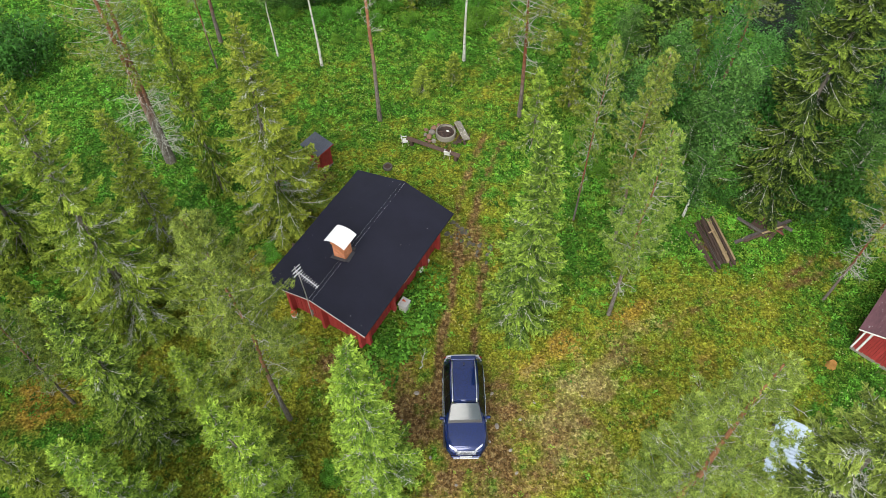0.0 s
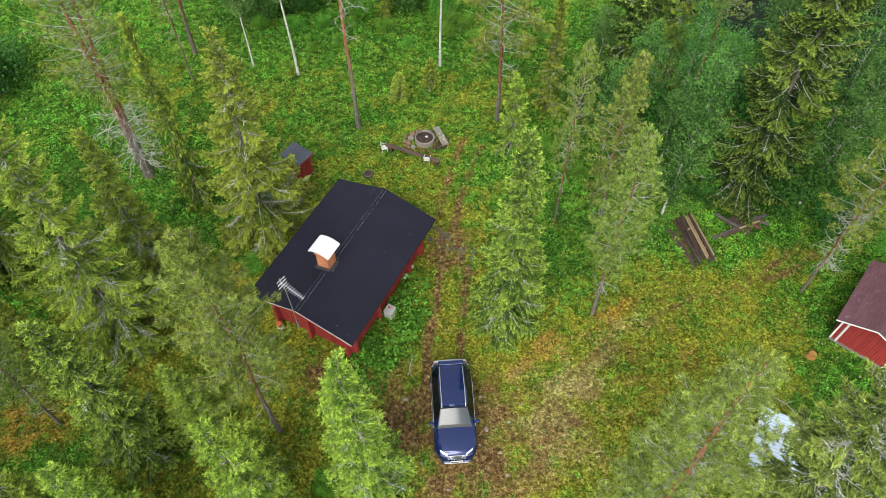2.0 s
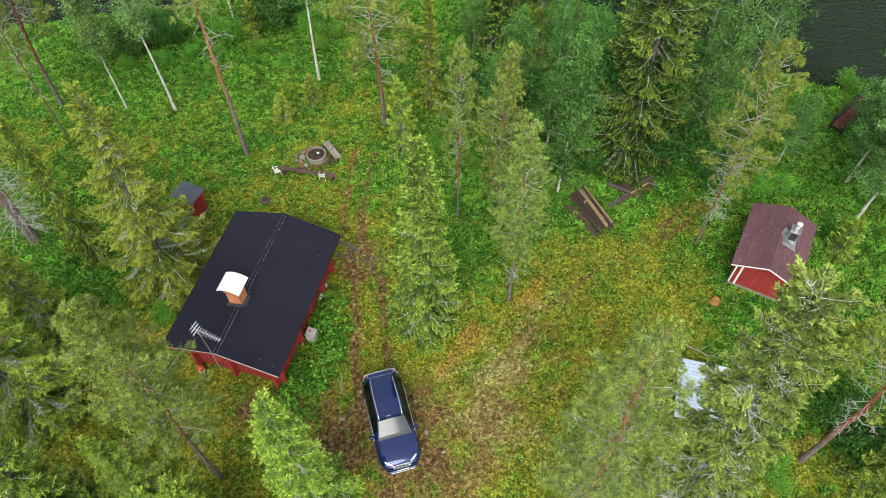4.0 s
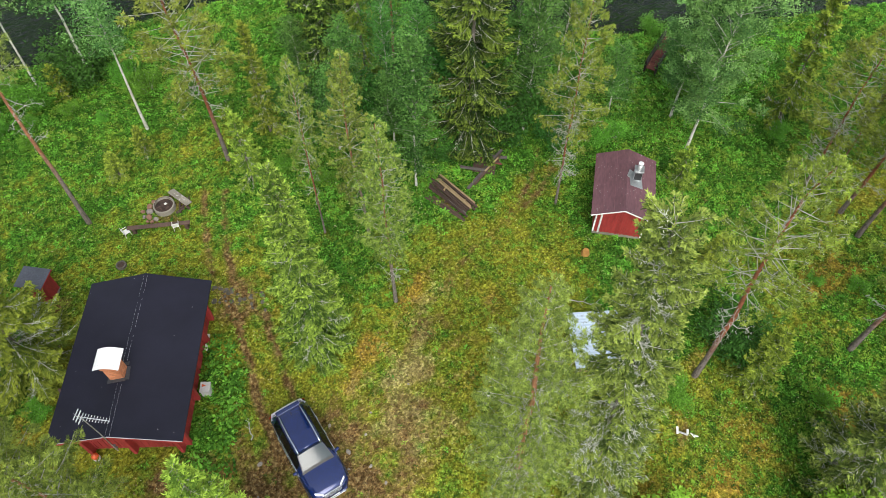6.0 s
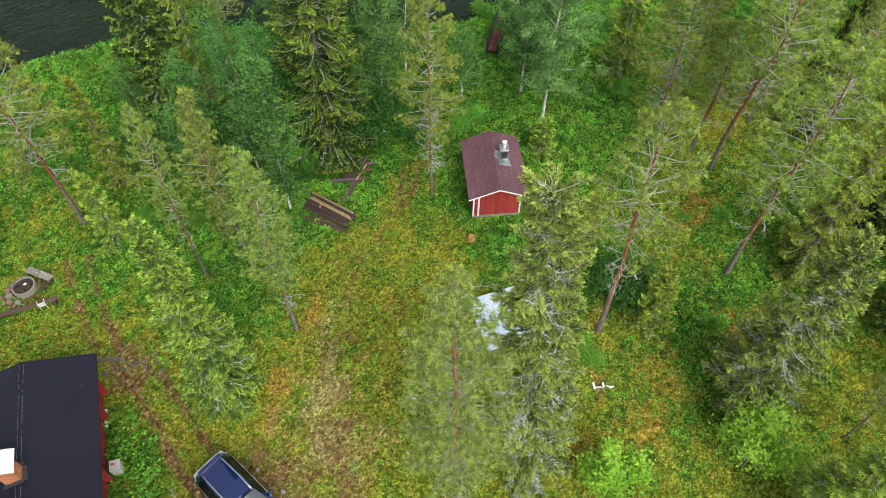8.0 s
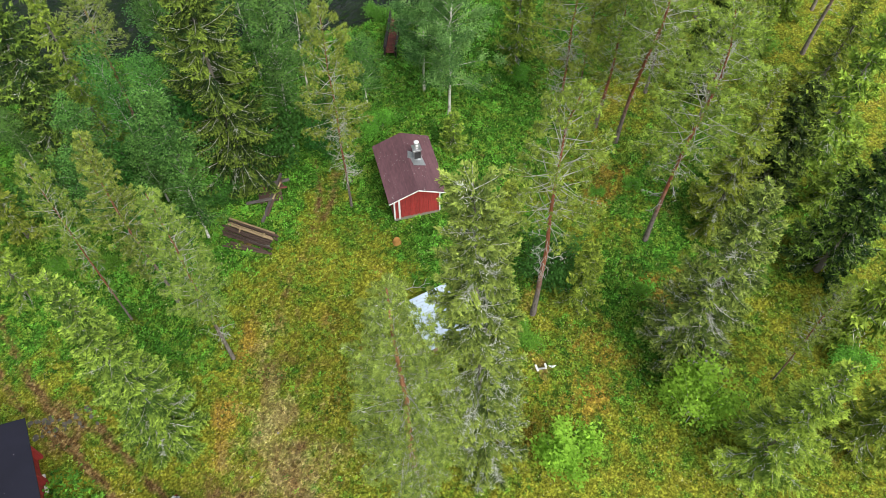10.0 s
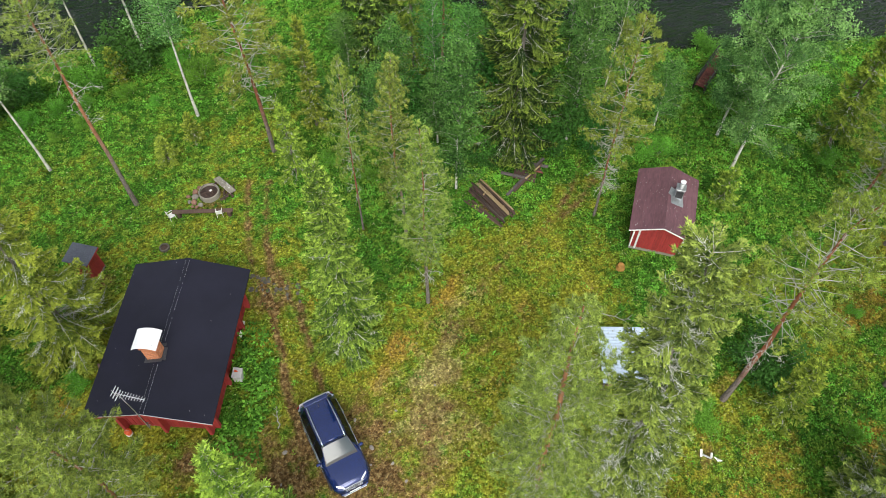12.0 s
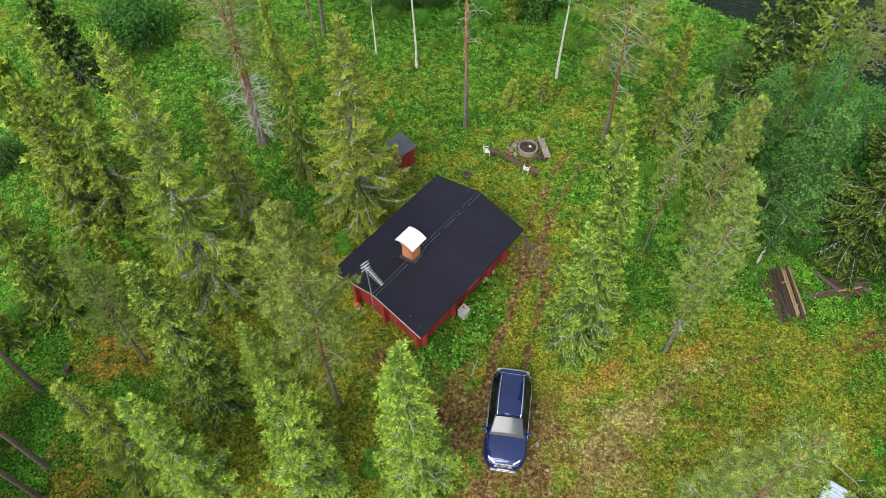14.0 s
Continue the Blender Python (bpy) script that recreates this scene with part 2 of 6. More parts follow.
M["felt"] = roof_felt()
M["red"] = surface("red_painted_boards", (0.22, 0.02, 0.02), (0.42, 0.045, 0.04), 0.75, scale=3, stretch=(1, 1, 0.25), bumpy=0.3)
M["white"] = surface("white_paint", (0.62, 0.62, 0.6), (0.84, 0.84, 0.82), 0.6, scale=4, bumpy=0.1)
M["white_metal"] = surface("white_sheet_metal", (0.74, 0.75, 0.76), (0.86, 0.87, 0.88), 0.4, scale=2, bumpy=0.03)
M["brick"] = surface("orange_brick", (0.42, 0.14, 0.06), (0.68, 0.28, 0.14), 0.9, scale=12, bumpy=0.5, vary=0.4)
M["mortar"] = surface("grey_mortar", (0.35, 0.3, 0.26), (0.55, 0.5, 0.45), 0.95, scale=20)
M["lead"] = surface("grey_flashing", (0.018, 0.018, 0.022), (0.08, 0.082, 0.09), 0.6, 0.2, scale=9, bumpy=0.8)
M["zinc"] = surface("galvanised_metal", (0.3, 0.32, 0.33), (0.6, 0.62, 0.63), 0.4, 0.85, scale=4, bumpy=0.1)
M["aluminium"] = surface("aluminium", (0.6, 0.6, 0.6), (0.85, 0.85, 0.85), 0.35, 0.7, bumpy=0.05)
M["brown_roof"] = surface("brown_felt_roof", (0.08, 0.034, 0.041), (0.2, 0.095, 0.112), 0.65, scale=2.2, stretch=(1, 0.3, 1), bumpy=0.2)
M["blue_felt"] = surface("blue_grey_felt_roof", (0.04, 0.046, 0.062), (0.11, 0.12, 0.15), 0.6, scale=3, bumpy=0.15)


def fallen_petals(m):
    """Pale petals and seed scales strewn over a roof."""
    n, l = m.node_tree.nodes, m.node_tree.links
    b = n["Principled BSDF"]
    under = b.inputs["Base Color"].links[0].from_socket
    v = coords(n, l)
    vor = n.new("ShaderNodeTexVoronoi")
    vor.inputs["Scale"].default_value = 7.0
    l.new(v, vor.inputs["Vector"])
    chips = ramp(n, l, vor.outputs["Distance"], [(0.13, (1, 1, 1)), (0.17, (0, 0, 0))])
    keep = ramp(n, l, noise_tex(n, l, v, 1.3, 3), [(0.5, (0, 0, 0)), (0.6, (1, 1, 1))])
    l.new(mix(n, l, mix(n, l, 1.0, chips, keep, "MULTIPLY"), under, (0.5, 0.49, 0.47)), b.inputs["Base Color"])


fallen_petals(M["brown_roof"])
M["concrete"] = surface("grey_concrete", (0.17, 0.155, 0.125), (0.36, 0.335, 0.28), 0.9, scale=5, bumpy=0.5)
M["pale_grey"] = surface("pale_grey_box", (0.4, 0.4, 0.39), (0.62, 0.62, 0.6), 0.7, scale=5, bumpy=0.2)
M["stone"] = surface("grey_stone", (0.04, 0.038, 0.034), (0.15, 0.135, 0.11), 0.95, scale=6, bumpy=0.7, spots=(0.07, 0.085, 0.02), vary=0.6)
M["pale_stone"] = surface("pale_stone", (0.15, 0.13, 0.11), (0.36, 0.33, 0.29), 0.9, scale=6, bumpy=0.6, vary=0.4)
M["red_stone"] = surface("rusty_brown_stone", (0.1, 0.05, 0.035), (0.33, 0.19, 0.13), 0.95, scale=6, bumpy=0.7, vary=0.5)
M["old_wood"] = surface("weathered_grey_wood", (0.045, 0.038, 0.034), (0.17, 0.15, 0.135), 0.9, scale=5, stretch=(1, 0.15, 1), bumpy=0.6, vary=0.5)
M["dark_wood"] = surface("dark_wet_wood", (0.03, 0.018, 0.014), (0.12, 0.075, 0.055), 0.85, scale=5, stretch=(1, 0.15, 1), bumpy=0.6, vary=0.5)
M["pale_wood"] = surface("pale_cut_wood", (0.21, 0.145, 0.075), (0.45, 0.34, 0.19), 0.85, scale=5, stretch=(1, 0.15, 1), bumpy=0.5, vary=0.4)
M["tarred_wood"] = surface("tarred_black_boards", (0.008, 0.006, 0.006), (0.035, 0.024, 0.022), 0.7, scale=5, bumpy=0.5, vary=0.4)
M["red_wood"] = surface("faded_red_brown_wood", (0.08, 0.022, 0.016), (0.2, 0.07, 0.05), 0.9, scale=5, bumpy=0.5, vary=0.4)
M["corrugated"] = surface("pale_blue_roof_sheet", (0.38, 0.48, 0.59), (0.57, 0.67, 0.79), 0.45, scale=2, bumpy=0.05, spots=(0.2, 0.22, 0.16))
M["orange"] = surface("orange_plastic", (0.5, 0.07, 0.02), (0.72, 0.12, 0.03), 0.5, bumpy=0.05)
M["ash"] = surface("ash_and_charcoal", (0.012, 0.009, 0.008), (0.08, 0.05, 0.04), 0.95, scale=14, bumpy=0.9)
M["orange_moss"] = surface("rotten_orange_wood", (0.2, 0.09, 0.02), (0.5, 0.27, 0.07), 0.95, scale=9, bumpy=0.7)


def car_paint():
    m, n, l, b = material("dark_blue_car_paint", 0.28, 0.35)
    flakes = noise_tex(n, l, coords(n, l), 300, 2)
    l.new(ramp(n, l, flakes, [(0.3, (0.003, 0.012, 0.075)), (0.7, (0.006, 0.024, 0.13))]), b.inputs["Base Color"])
    b.inputs["Coat Weight"].default_value, b.inputs["Coat Roughness"].default_value = 1.0, 0.03
    dust = noise_tex(n, l, coords(n, l), 2.5, 5)
    l.new(ramp(n, l, dust, [(0.3, (0.12, 0.12, 0.12)), (0.7, (0.22, 0.22, 0.22))]), b.inputs["Roughness"])
    return m


def plain(name, color, rough, metal=0.0, coat=0.0):
    m, n, l, b = material(name, rough, metal)
    v = coords(n, l)
    l.new(ramp(n, l, noise_tex(n, l, v, 8, 3), [(0.3, tuple(c * 0.9 for c in color)), (0.7, color)]), b.inputs["Base Color"])
    b.inputs["Coat Weight"].default_value = coat
    return m


M["car_paint"] = car_paint()
M["car_glass"] = plain("tinted_car_glass", (0.035, 0.05, 0.055), 0.16)
M["car_glass"].node_tree.nodes["Principled BSDF"].inputs["IOR"].default_value = 1.62
M["side_glass"] = plain("dark_side_glass", (0.006, 0.007, 0.008), 0.06)
M["side_glass"].node_tree.nodes["Principled BSDF"].inputs["Specular IOR Level"].default_value = 0.2
M["chrome"] = plain("bright_metal_trim", (0.78, 0.79, 0.8), 0.22, 1.0)
M["tyre"] = surface("tyre_rubber", (0.015, 0.015, 0.015), (0.04, 0.038, 0.035), 0.85)
M["lamp_glass"] = plain("clear_lamp_glass", (0.75, 0.78, 0.8), 0.08, 0.3, 1.0)
M["tail_red"] = plain("red_lamp_glass", (0.35, 0.01, 0.012), 0.12, 0.0, 1.0)


# ---------------------------------------------------------------- mesh helpers
class Geo:
    """Vertices and faces of one part."""

    def __init__(self):
        self.v, self.f = [], []

    def add(self, verts, faces, m=None):
        k = len(self.v)
        self.v += [tuple(m @ Vector(p)) if m else tuple(p) for p in verts]
        self.f += [[k + i for i in q] for q in faces]
        return self

    def box(self, size, m=None, c=0.01):
        """A box with chamfered edges, centred on m."""
        h = [s / 2 for s in size]
        c = min(c, min(h) * 0.45)
        vs, idx = [], {}
        for sx in (-1, 1):
            for sy in (-1, 1):
                for sz in (-1, 1):
                    for ax in range(3):
                        p = [s * (hh - (0 if ax == i else c)) for i, (s, hh) in enumerate(zip((sx, sy, sz), h))]
                        idx[sx, sy, sz, ax] = len(vs)
                        vs.append(Vector(p))
        fs = []
        for ax in range(3):
            o1, o2 = [i for i in range(3) if i != ax]
            for s in (-1, 1):
                q = []
                for a, b2 in ((-1, -1), (1, -1), (1, 1), (-1, 1)):
                    k = [0, 0, 0]
                    k[ax], k[o1], k[o2] = s, a, b2
                    q.append(idx[(*k, ax)])
                fs.append(q)
            for a in (-1, 1):
                for b2 in (-1, 1):
                    q = []
                    for e, which in ((-1, o1), (1, o1), (1, o2), (-1, o2)):
                        k = [0, 0, 0]
                        k[ax], k[o1], k[o2] = e, a, b2
                        q.append(idx[(*k, which)])
                    fs.append(q)
        for sx in (-1, 1):
            for sy in (-1, 1):
                for sz in (-1, 1):
                    fs.append([idx[sx, sy, sz, i] for i in range(3)])
        out = []
        for q in fs:
            mid = sum((vs[i] for i in q), Vector()) / len(q)
            nn = (vs[q[1]] - vs[q[0]]).cross(vs[q[2]] - vs[q[0]])
            out.append(q if nn.dot(mid) > 0 else q[::-1])
        return self.add(vs, out, m)

    def tube(self, pts, radii, seg=8, cap=True):
        pts = [Vector(p) for p in pts]
        rings = []
        for i, p in enumerate(pts):
            d = (pts[min(i + 1, len(pts) - 1)] - pts[max(i - 1, 0)]).normalized()
            a = d.orthogonal().normalized() if abs(d.z) < 0.9 else (Vector((1, 0, 0)) - d * d.x).normalized()
            b2 = d.cross(a)
            rings.append([p + (a * math.cos(2 * math.pi * k / seg) + b2 * math.sin(2 * math.pi * k / seg)) * radii[i] for k in range(seg)])
        fs = [[i * seg + k, i * seg + (k + 1) % seg, (i + 1) * seg + (k + 1) % seg, (i + 1) * seg + k] for i in range(len(pts) - 1) for k in range(seg)]
        if cap:
            fs += [list(range(seg))[::-1], [(len(pts) - 1) * seg + k for k in range(seg)]]
        return self.add([p for r in rings for p in r], fs)

    def lathe(self, profile, seg=20, m=None):
        """profile: (radius, height) from the bottom up."""
        vs = [(r * math.cos(2 * math.pi * k / seg), r * math.sin(2 * math.pi * k / seg), z) for r, z in profile for k in range(seg)]
        fs = [[i * seg + k, i * seg + (k + 1) % seg, (i + 1) * seg + (k + 1) % seg, (i + 1) * seg + k] for i in range(len(profile) - 1) for k in range(seg)]
        return self.add(vs, fs, m)

    def loft(self, rings, closed=True, caps=True):
        k = len(rings[0])
        fs = [[i * k + j, i * k + (j + 1) % k, (i + 1) * k + (j + 1) % k, (i + 1) * k + j] for i in range(len(rings) - 1) for j in range(k if closed else k - 1)]
        if caps and closed:
            fs += [list(range(k))[::-1], [(len(rings) - 1) * k + j for j in range(k)]]
        return self.add([p for r in rings for p in r], fs)


def link_mesh(name, geo, mat, smooth=False):
    me = bpy.data.meshes.new(name)
    if isinstance(geo, Geo):
        me.from_pydata(geo.v, [], geo.f)
    else:
        verts, tris, tip = geo
        me.vertices.add(len(verts))
        me.vertices.foreach_set("co", np.asarray(verts, np.float32).ravel())
        me.loops.add(tris.size)
        me.loops.foreach_set("vertex_index", np.asarray(tris, np.int32).ravel())
        me.polygons.add(len(tris))
        me.polygons.foreach_set("loop_start", np.arange(len(tris), dtype=np.int32) * tris.shape[1])
        if tip is not None:
            me.attributes.new("tip", "FLOAT", "POINT").data.foreach_set("value", np.asarray(tip, np.float32))
    me.update(calc_edges=True)
    me.validate()
    if smooth:
        me.polygons.foreach_set("use_smooth", [True] * len(me.polygons))
    me.materials.append(mat)
    return new(name, me)


def part(name, geo, mat, parent, label="", smooth=False):
    ob = link_mesh(name, geo, mat, smooth)
    ob.parent = parent
    if label:
        ob["label"] = label
    return ob


def thing(name, m, label, category, group="", kind=""):
    ob = new(name)
    ob.empty_display_size = 0.2
    ob.matrix_world = m
    return tagged(ob, label, category, group, kind)


def share(name, ob, m, parent):
    """Another piece on the mesh of ob."""
    o = new(name, ob.data)
    o.parent, o.matrix_basis = parent, m
    return o


# ---------------------------------------------------------------- plan of the ground
BANK = [(-300, 50), (-60, 49), (-9.5, 46.7), (-1, 45.7), (4, 46.7), (9.6, 45.9), (13, 44.5), (15.5, 43.3), (22, 38), (28, 31.5), (31.7, 27.9), (36, 25.6), (42, 23.5), (60, 17), (300, -60)]
TRACKS = {
    "drive_left": [(-0.3, 13.6), (0.0, 17.0), (0.48, 19.2), (0.85, 21.2), (0.66, 22.5), (0.82, 24.4), (1.4, 26.7), (1.96, 28.4), (2.7, 30.2)],
    "drive_right": [(1.4, 14.4), (1.52, 16.4), (1.77, 18.4), (2.05, 20.4), (1.76, 21.8), (1.6, 23.5), (2.0, 25.4), (2.9, 27.8), (3.5, 29.2)],
    "branch_left": [(6.2, 14.2), (9.1, 16.5), (11.9, 17.8), (13.4, 18.3), (14.9, 18.6), (16.9, 19.5), (18.6, 20.5), (20.4, 22.2)],
    "branch_right": [(6.9, 12.9), (9.6, 15.0), (10.95, 16.1), (12.25, 17.0), (14.15, 17.9), (16.5, 19.0), (18.3, 19.5), (20.6, 20.8)],
}


def along(px, py, line):
    """Distance to a polyline, and its side (positive to the left)."""
    best, side = np.full(px.shape, 1e9), np.zeros(px.shape)
    for (ax, ay), (bx, by) in zip(line, line[1:]):
        dx, dy = bx - ax, by - ay
        s = np.clip(((px - ax) * dx + (py - ay) * dy) / (dx * dx + dy * dy), 0, 1)
        d = np.hypot(px - ax - s * dx, py - ay - s * dy)
        near = d < best
        side = np.where(near, np.sign(dx * (py - ay) - dy * (px - ax)), side)
        best = np.minimum(best, d)
    return best, side


def soft_noise(px, py, scale, seed):
    """Smooth value noise in 0..1."""
    rng = np.random.default_rng(seed)
    grid = rng.random((128, 128))
    x, y = px / scale + 500.3, py / scale + 500.7
    i, j = np.floor(x).astype(int), np.floor(y).astype(int)
    u, w = x - i, y - j
    u, w = u * u * (3 - 2 * u), w * w * (3 - 2 * w)
    g = lambda a, b2: grid[a % 128, b2 % 128]
    return (g(i, j) * (1 - u) + g(i + 1, j) * u) * (1 - w) + (g(i, j + 1) * (1 - u) + g(i + 1, j + 1) * u) * w


def blob(px, py, x, y, rx, ry, turn=0.0):
    c, s = math.cos(radians(turn)), math.sin(radians(turn))
    a, b2 = ((px - x) * c + (py - y) * s) / rx, ((py - y) * c - (px - x) * s) / ry
    return np.clip(1.35 - np.sqrt(a * a + b2 * b2), 0, 1)


def river_depth(px, py):
    d, side = along(px, py, BANK)
    inside = np.where(side > 0, d, -d)
    return inside


def height(px, py):
    inside = river_depth(px, py)
    z = (soft_noise(px, py, 2.2, 3) - 0.5) * 0.12 + (soft_noise(px, py, 0.7, 4) - 0.5) * 0.05
    for x, y, r in ((-3.9, 19.8, 6.0), (21.3, 16.1, 3.6), (0.9, 12.6, 3.2)):
        z *= np.clip((np.hypot(px - x, py - y) - r) / 2 + 0.35, 0.35, 1)
    for line in TRACKS.values():
        d, _ = along(px, py, line)
        z -= 0.05 * np.exp(-(d / 0.25) ** 2)
    dip = np.clip((inside + 0.6) / 1.6, 0, 1) * np.clip((14 - inside) / 2, 0, 1)
    return z - 1.5 * dip * dip * (3 - 2 * dip)


def soils(px, py):
    """Rust-coloured moss, straw and bare soil over the plan, 0 to 1."""
    b = lambda *a: blob(px, py, *a)
    n1, n2 = soft_noise(px, py, 1.3, 11), soft_noise(px, py, 3.5, 12)
    soil = 0.95 * np.maximum(b(1.2, 11.4, 3.9, 3.8), np.maximum(b(-1.5, 12.7, 2.0, 2.4), 0.62 * b(4.4, 11.4, 3.4, 2.8, 20)))
    mid, _ = along(px, py, [(4.6, 12.2), (7.9, 15.0), (10.6, 17.0), (13.4, 18.4), (16, 19.3)])
    fade = np.clip((16 - px) / 8, 0, 1)
    straw = np.maximum(0.52 * b(5.2, 12.6, 3.8, 3.0, 30), 0.62 * np.exp(-(mid / 1.6) ** 2) * fade)
    for key, line in TRACKS.items():
        d, _ = along(px, py, line)
        worn = np.clip((36 - py) / 14, 0.5, 1.0) if key[0] == "d" else 0.48
        soil = np.maximum(soil, worn * np.exp(-(d / 0.24) ** 2) * (1.0 + 0.5 * n1))
    for x, y, r in ((8.9, 15.5, 1.3), (10.9, 16.1, 0.9), (13.3, 18.8, 0.8), (7.0, 13.6, 1.4), (9.7, 13.9, 1.0), (12.0, 14.9, 0.8)):
        soil = np.maximum(soil, 0.4 * b(x, y, r, r))
    for x, y, r in ((-3.9, 14.9, 1.2), (-5.5, 15.2, 1.2), (1.2, 22.0, 1.6), (-6.4, 26.6, 0.7), (15.6, 4.6, 0.7), (14.3, 21.7, 0.9), (0.1, 29.5, 1.1)):
        soil = np.maximum(soil, 0.7 * b(x, y, r, r))
    rust = 0.62 * np.maximum.reduce([b(-17.8, 12.9, 3.4, 2.0, 20), b(-10.3, 20.5, 1.2, 4.5, -25), b(28.0, 6.8, 4.5, 1.8, 20), b(5.6, 16.2, 1.6, 1.1, 40), b(13.2, 3.5, 3.2, 2.0), b(9.2, 17.8, 2.0, 0.8, 30), b(23.0, 1.0, 2.5, 2.0), b(16.5, 3.2, 3.4, 2.6), 0.5 * b(21.5, 7.5, 3.0, 1.6, 20), 0.9 * b(26.3, 5.4, 3.6, 1.6, 20), 0.7 * b(12.5, 6.5, 2.5, 3.0), b(4.0, 14.9, 1.8, 0.8, 30), b(-17, 6.5, 3, 3), 0.35 * b(9.5, 14.5, 6.0, 3.6, 35), 0.7 * b(-4.0, 10.5, 4.0, 3.0), 0.7 * b(3.6, 20.5, 2.5, 4.0)])
    rust = rust * (0.4 + 0.9 * n2)
    n3 = soft_noise(px, py, 0.55, 13)
    return rust, straw * (0.35 + 0.6 * n1 + 0.5 * n3), soil * (0.4 + 0.5 * n1 + 0.45 * n3)


def lushness(px, py):
    """How rank the growth is: most along the river and in the wood to the east."""
    near_river = np.clip(1 + (river_depth(px, py) + 3) / 12, 0, 1)
    wood = np.maximum.reduce([blob(px, py, 9, 27, 6, 5), blob(px, py, 17, 25, 6, 4), 0.9 * blob(px, py, 14.5, 22.8, 5, 2.4), 0.4 * blob(px, py, 6.5, 22.0, 4, 4), blob(px, py, 27, 17, 8, 6), 0.4 * blob(px, py, -2.1, 16.9, 1.4, 2.8, -30), blob(px, py, 20.5, 11, 4, 4), blob(px, py, -27, 30, 10, 10), 0.25 * blob(px, py, 19, 2, 5, 6), 0.6 * blob(px, py, 23.0, 3.0, 4, 3), 0.45 * blob(px, py, 30, 2, 7, 6), blob(px, py, -25, 16, 6, 6), 0.75 * blob(px, py, -19.5, 8.5, 5, 4.5), 0.3 * blob(px, py, -6, 34, 13, 8), 0.7 * blob(px, py, -14, 27, 6, 6)])
    return np.clip(np.maximum(near_river, wood) * (0.6 + 0.6 * soft_noise(px, py, 2.5, 21)), 0, 1)


def build_ground():
    def axis(lo, hi, step, far):
        a = list(np.arange(lo, hi + step / 2, step))
        s, x = step, hi
        right = []
        while x < far:
            s *= 1.5
            x += s
            right.append(x)
        s, x, left = step, lo, []
        while x > -far:
            s *= 1.5
            x -= s
            left.append(x)
        return np.array(left[::-1] + a + right)

    xs, ys = axis(-40, 56, 0.34, 1500), axis(-12, 54, 0.34, 1500)
    gx, gy = np.meshgrid(xs, ys)
    px, py = gx.ravel(), gy.ravel()
    pts = np.stack([px, py, height(px, py)], -1)
    nx, ny = len(xs), len(ys)
    i = (np.arange(ny - 1)[:, None] * nx + np.arange(nx - 1)).ravel()
    quads = np.stack([i, i + 1, i + nx + 1, i + nx], -1)
    ob = link_mesh("ground", (pts, quads, None), M["ground"], smooth=True)
    for key, val in zip(("rust", "straw", "soil", "lush"), (*soils(px, py), lushness(px, py))):
        ob.data.attributes.new(key, "FLOAT", "POINT").data.foreach_set("value", val.astype(np.float32))
    tagged(ob, "mossy forest clearing with green undergrowth and bare soil", "ground", kind="structure")
    return ob


def build_river():
    """One level sheet of water; the ground stands above it everywhere but in the river bed."""
    g = Geo().add([(-300, 15, -0.45), (300, 15, -0.45), (300, 120, -0.45), (-300, 120, -0.45)], [[0, 1, 2, 3]])
    ob = link_mesh("river_water", g, M["water"])
    return tagged(ob, "dark rippled river water along the forest edge", "river", kind="structure")


# ---------------------------------------------------------------- trees
def unit(a):
    return a / np.maximum(np.linalg.norm(a, axis=-1, keepdims=True), 1e-9)


def tube_tris(pts, radii, seg=5):
    """Triangles of one tapered tube through pts."""
    pts = np.asarray(pts, float)
    d = unit(np.gradient(pts, axis=0))
    ref = np.where(np.abs(d[:, 2:]) > 0.9, [[1.0, 0, 0]], [[0, 0, 1.0]])
    a = unit(np.cross(d, ref))
    b2 = np.cross(d, a)
    ang = np.arange(seg) * 2 * np.pi / seg
    ring = pts[:, None] + (a[:, None] * np.cos(ang)[None, :, None] + b2[:, None] * np.sin(ang)[None, :, None]) * np.asarray(radii)[:, None, None]
    v = ring.reshape(-1, 3)
    t = []
    for i in range(len(pts) - 1):
        for k in range(seg):
            p, q, r, s = i * seg + k, i * seg + (k + 1) % seg, (i + 1) * seg + (k + 1) % seg, (i + 1) * seg + k
            t += [(p, q, r), (p, r, s)]
    return v, np.array(t)


def gather(pieces):
    vs, ts, k = [], [], 0
    for v, t in pieces:
        vs.append(v)
        ts.append(t + k)
        k += len(v)
    return np.concatenate(vs), np.concatenate(ts), None


def blades(base, way, length, width, tip, rng, fold=0.25):
    """Narrow folded leaves: four vertices, two triangles each."""
    n = len(base)
    way = unit(way)
    side = unit(np.cross(way, unit(rng.normal(size=(n, 3)) * 0.5 + np.array([0, 0, 1.0]))))
    up = np.cross(side, way)
    length, width = np.broadcast_to(length, n)[:, None], np.broadcast_to(width, n)[:, None]
    mid = base + way * length * 0.45
    v = np.stack([base, mid + side * width / 2 - up * width * fold, base + way * length, mid - side * width / 2 - up * width * fold], 1).reshape(-1, 3)
    i = np.arange(n)[:, None] * 4
    t = np.concatenate([i + [0, 1, 2], i + [0, 2, 3]])
    return v, t, np.repeat(np.broadcast_to(tip, n), 4)


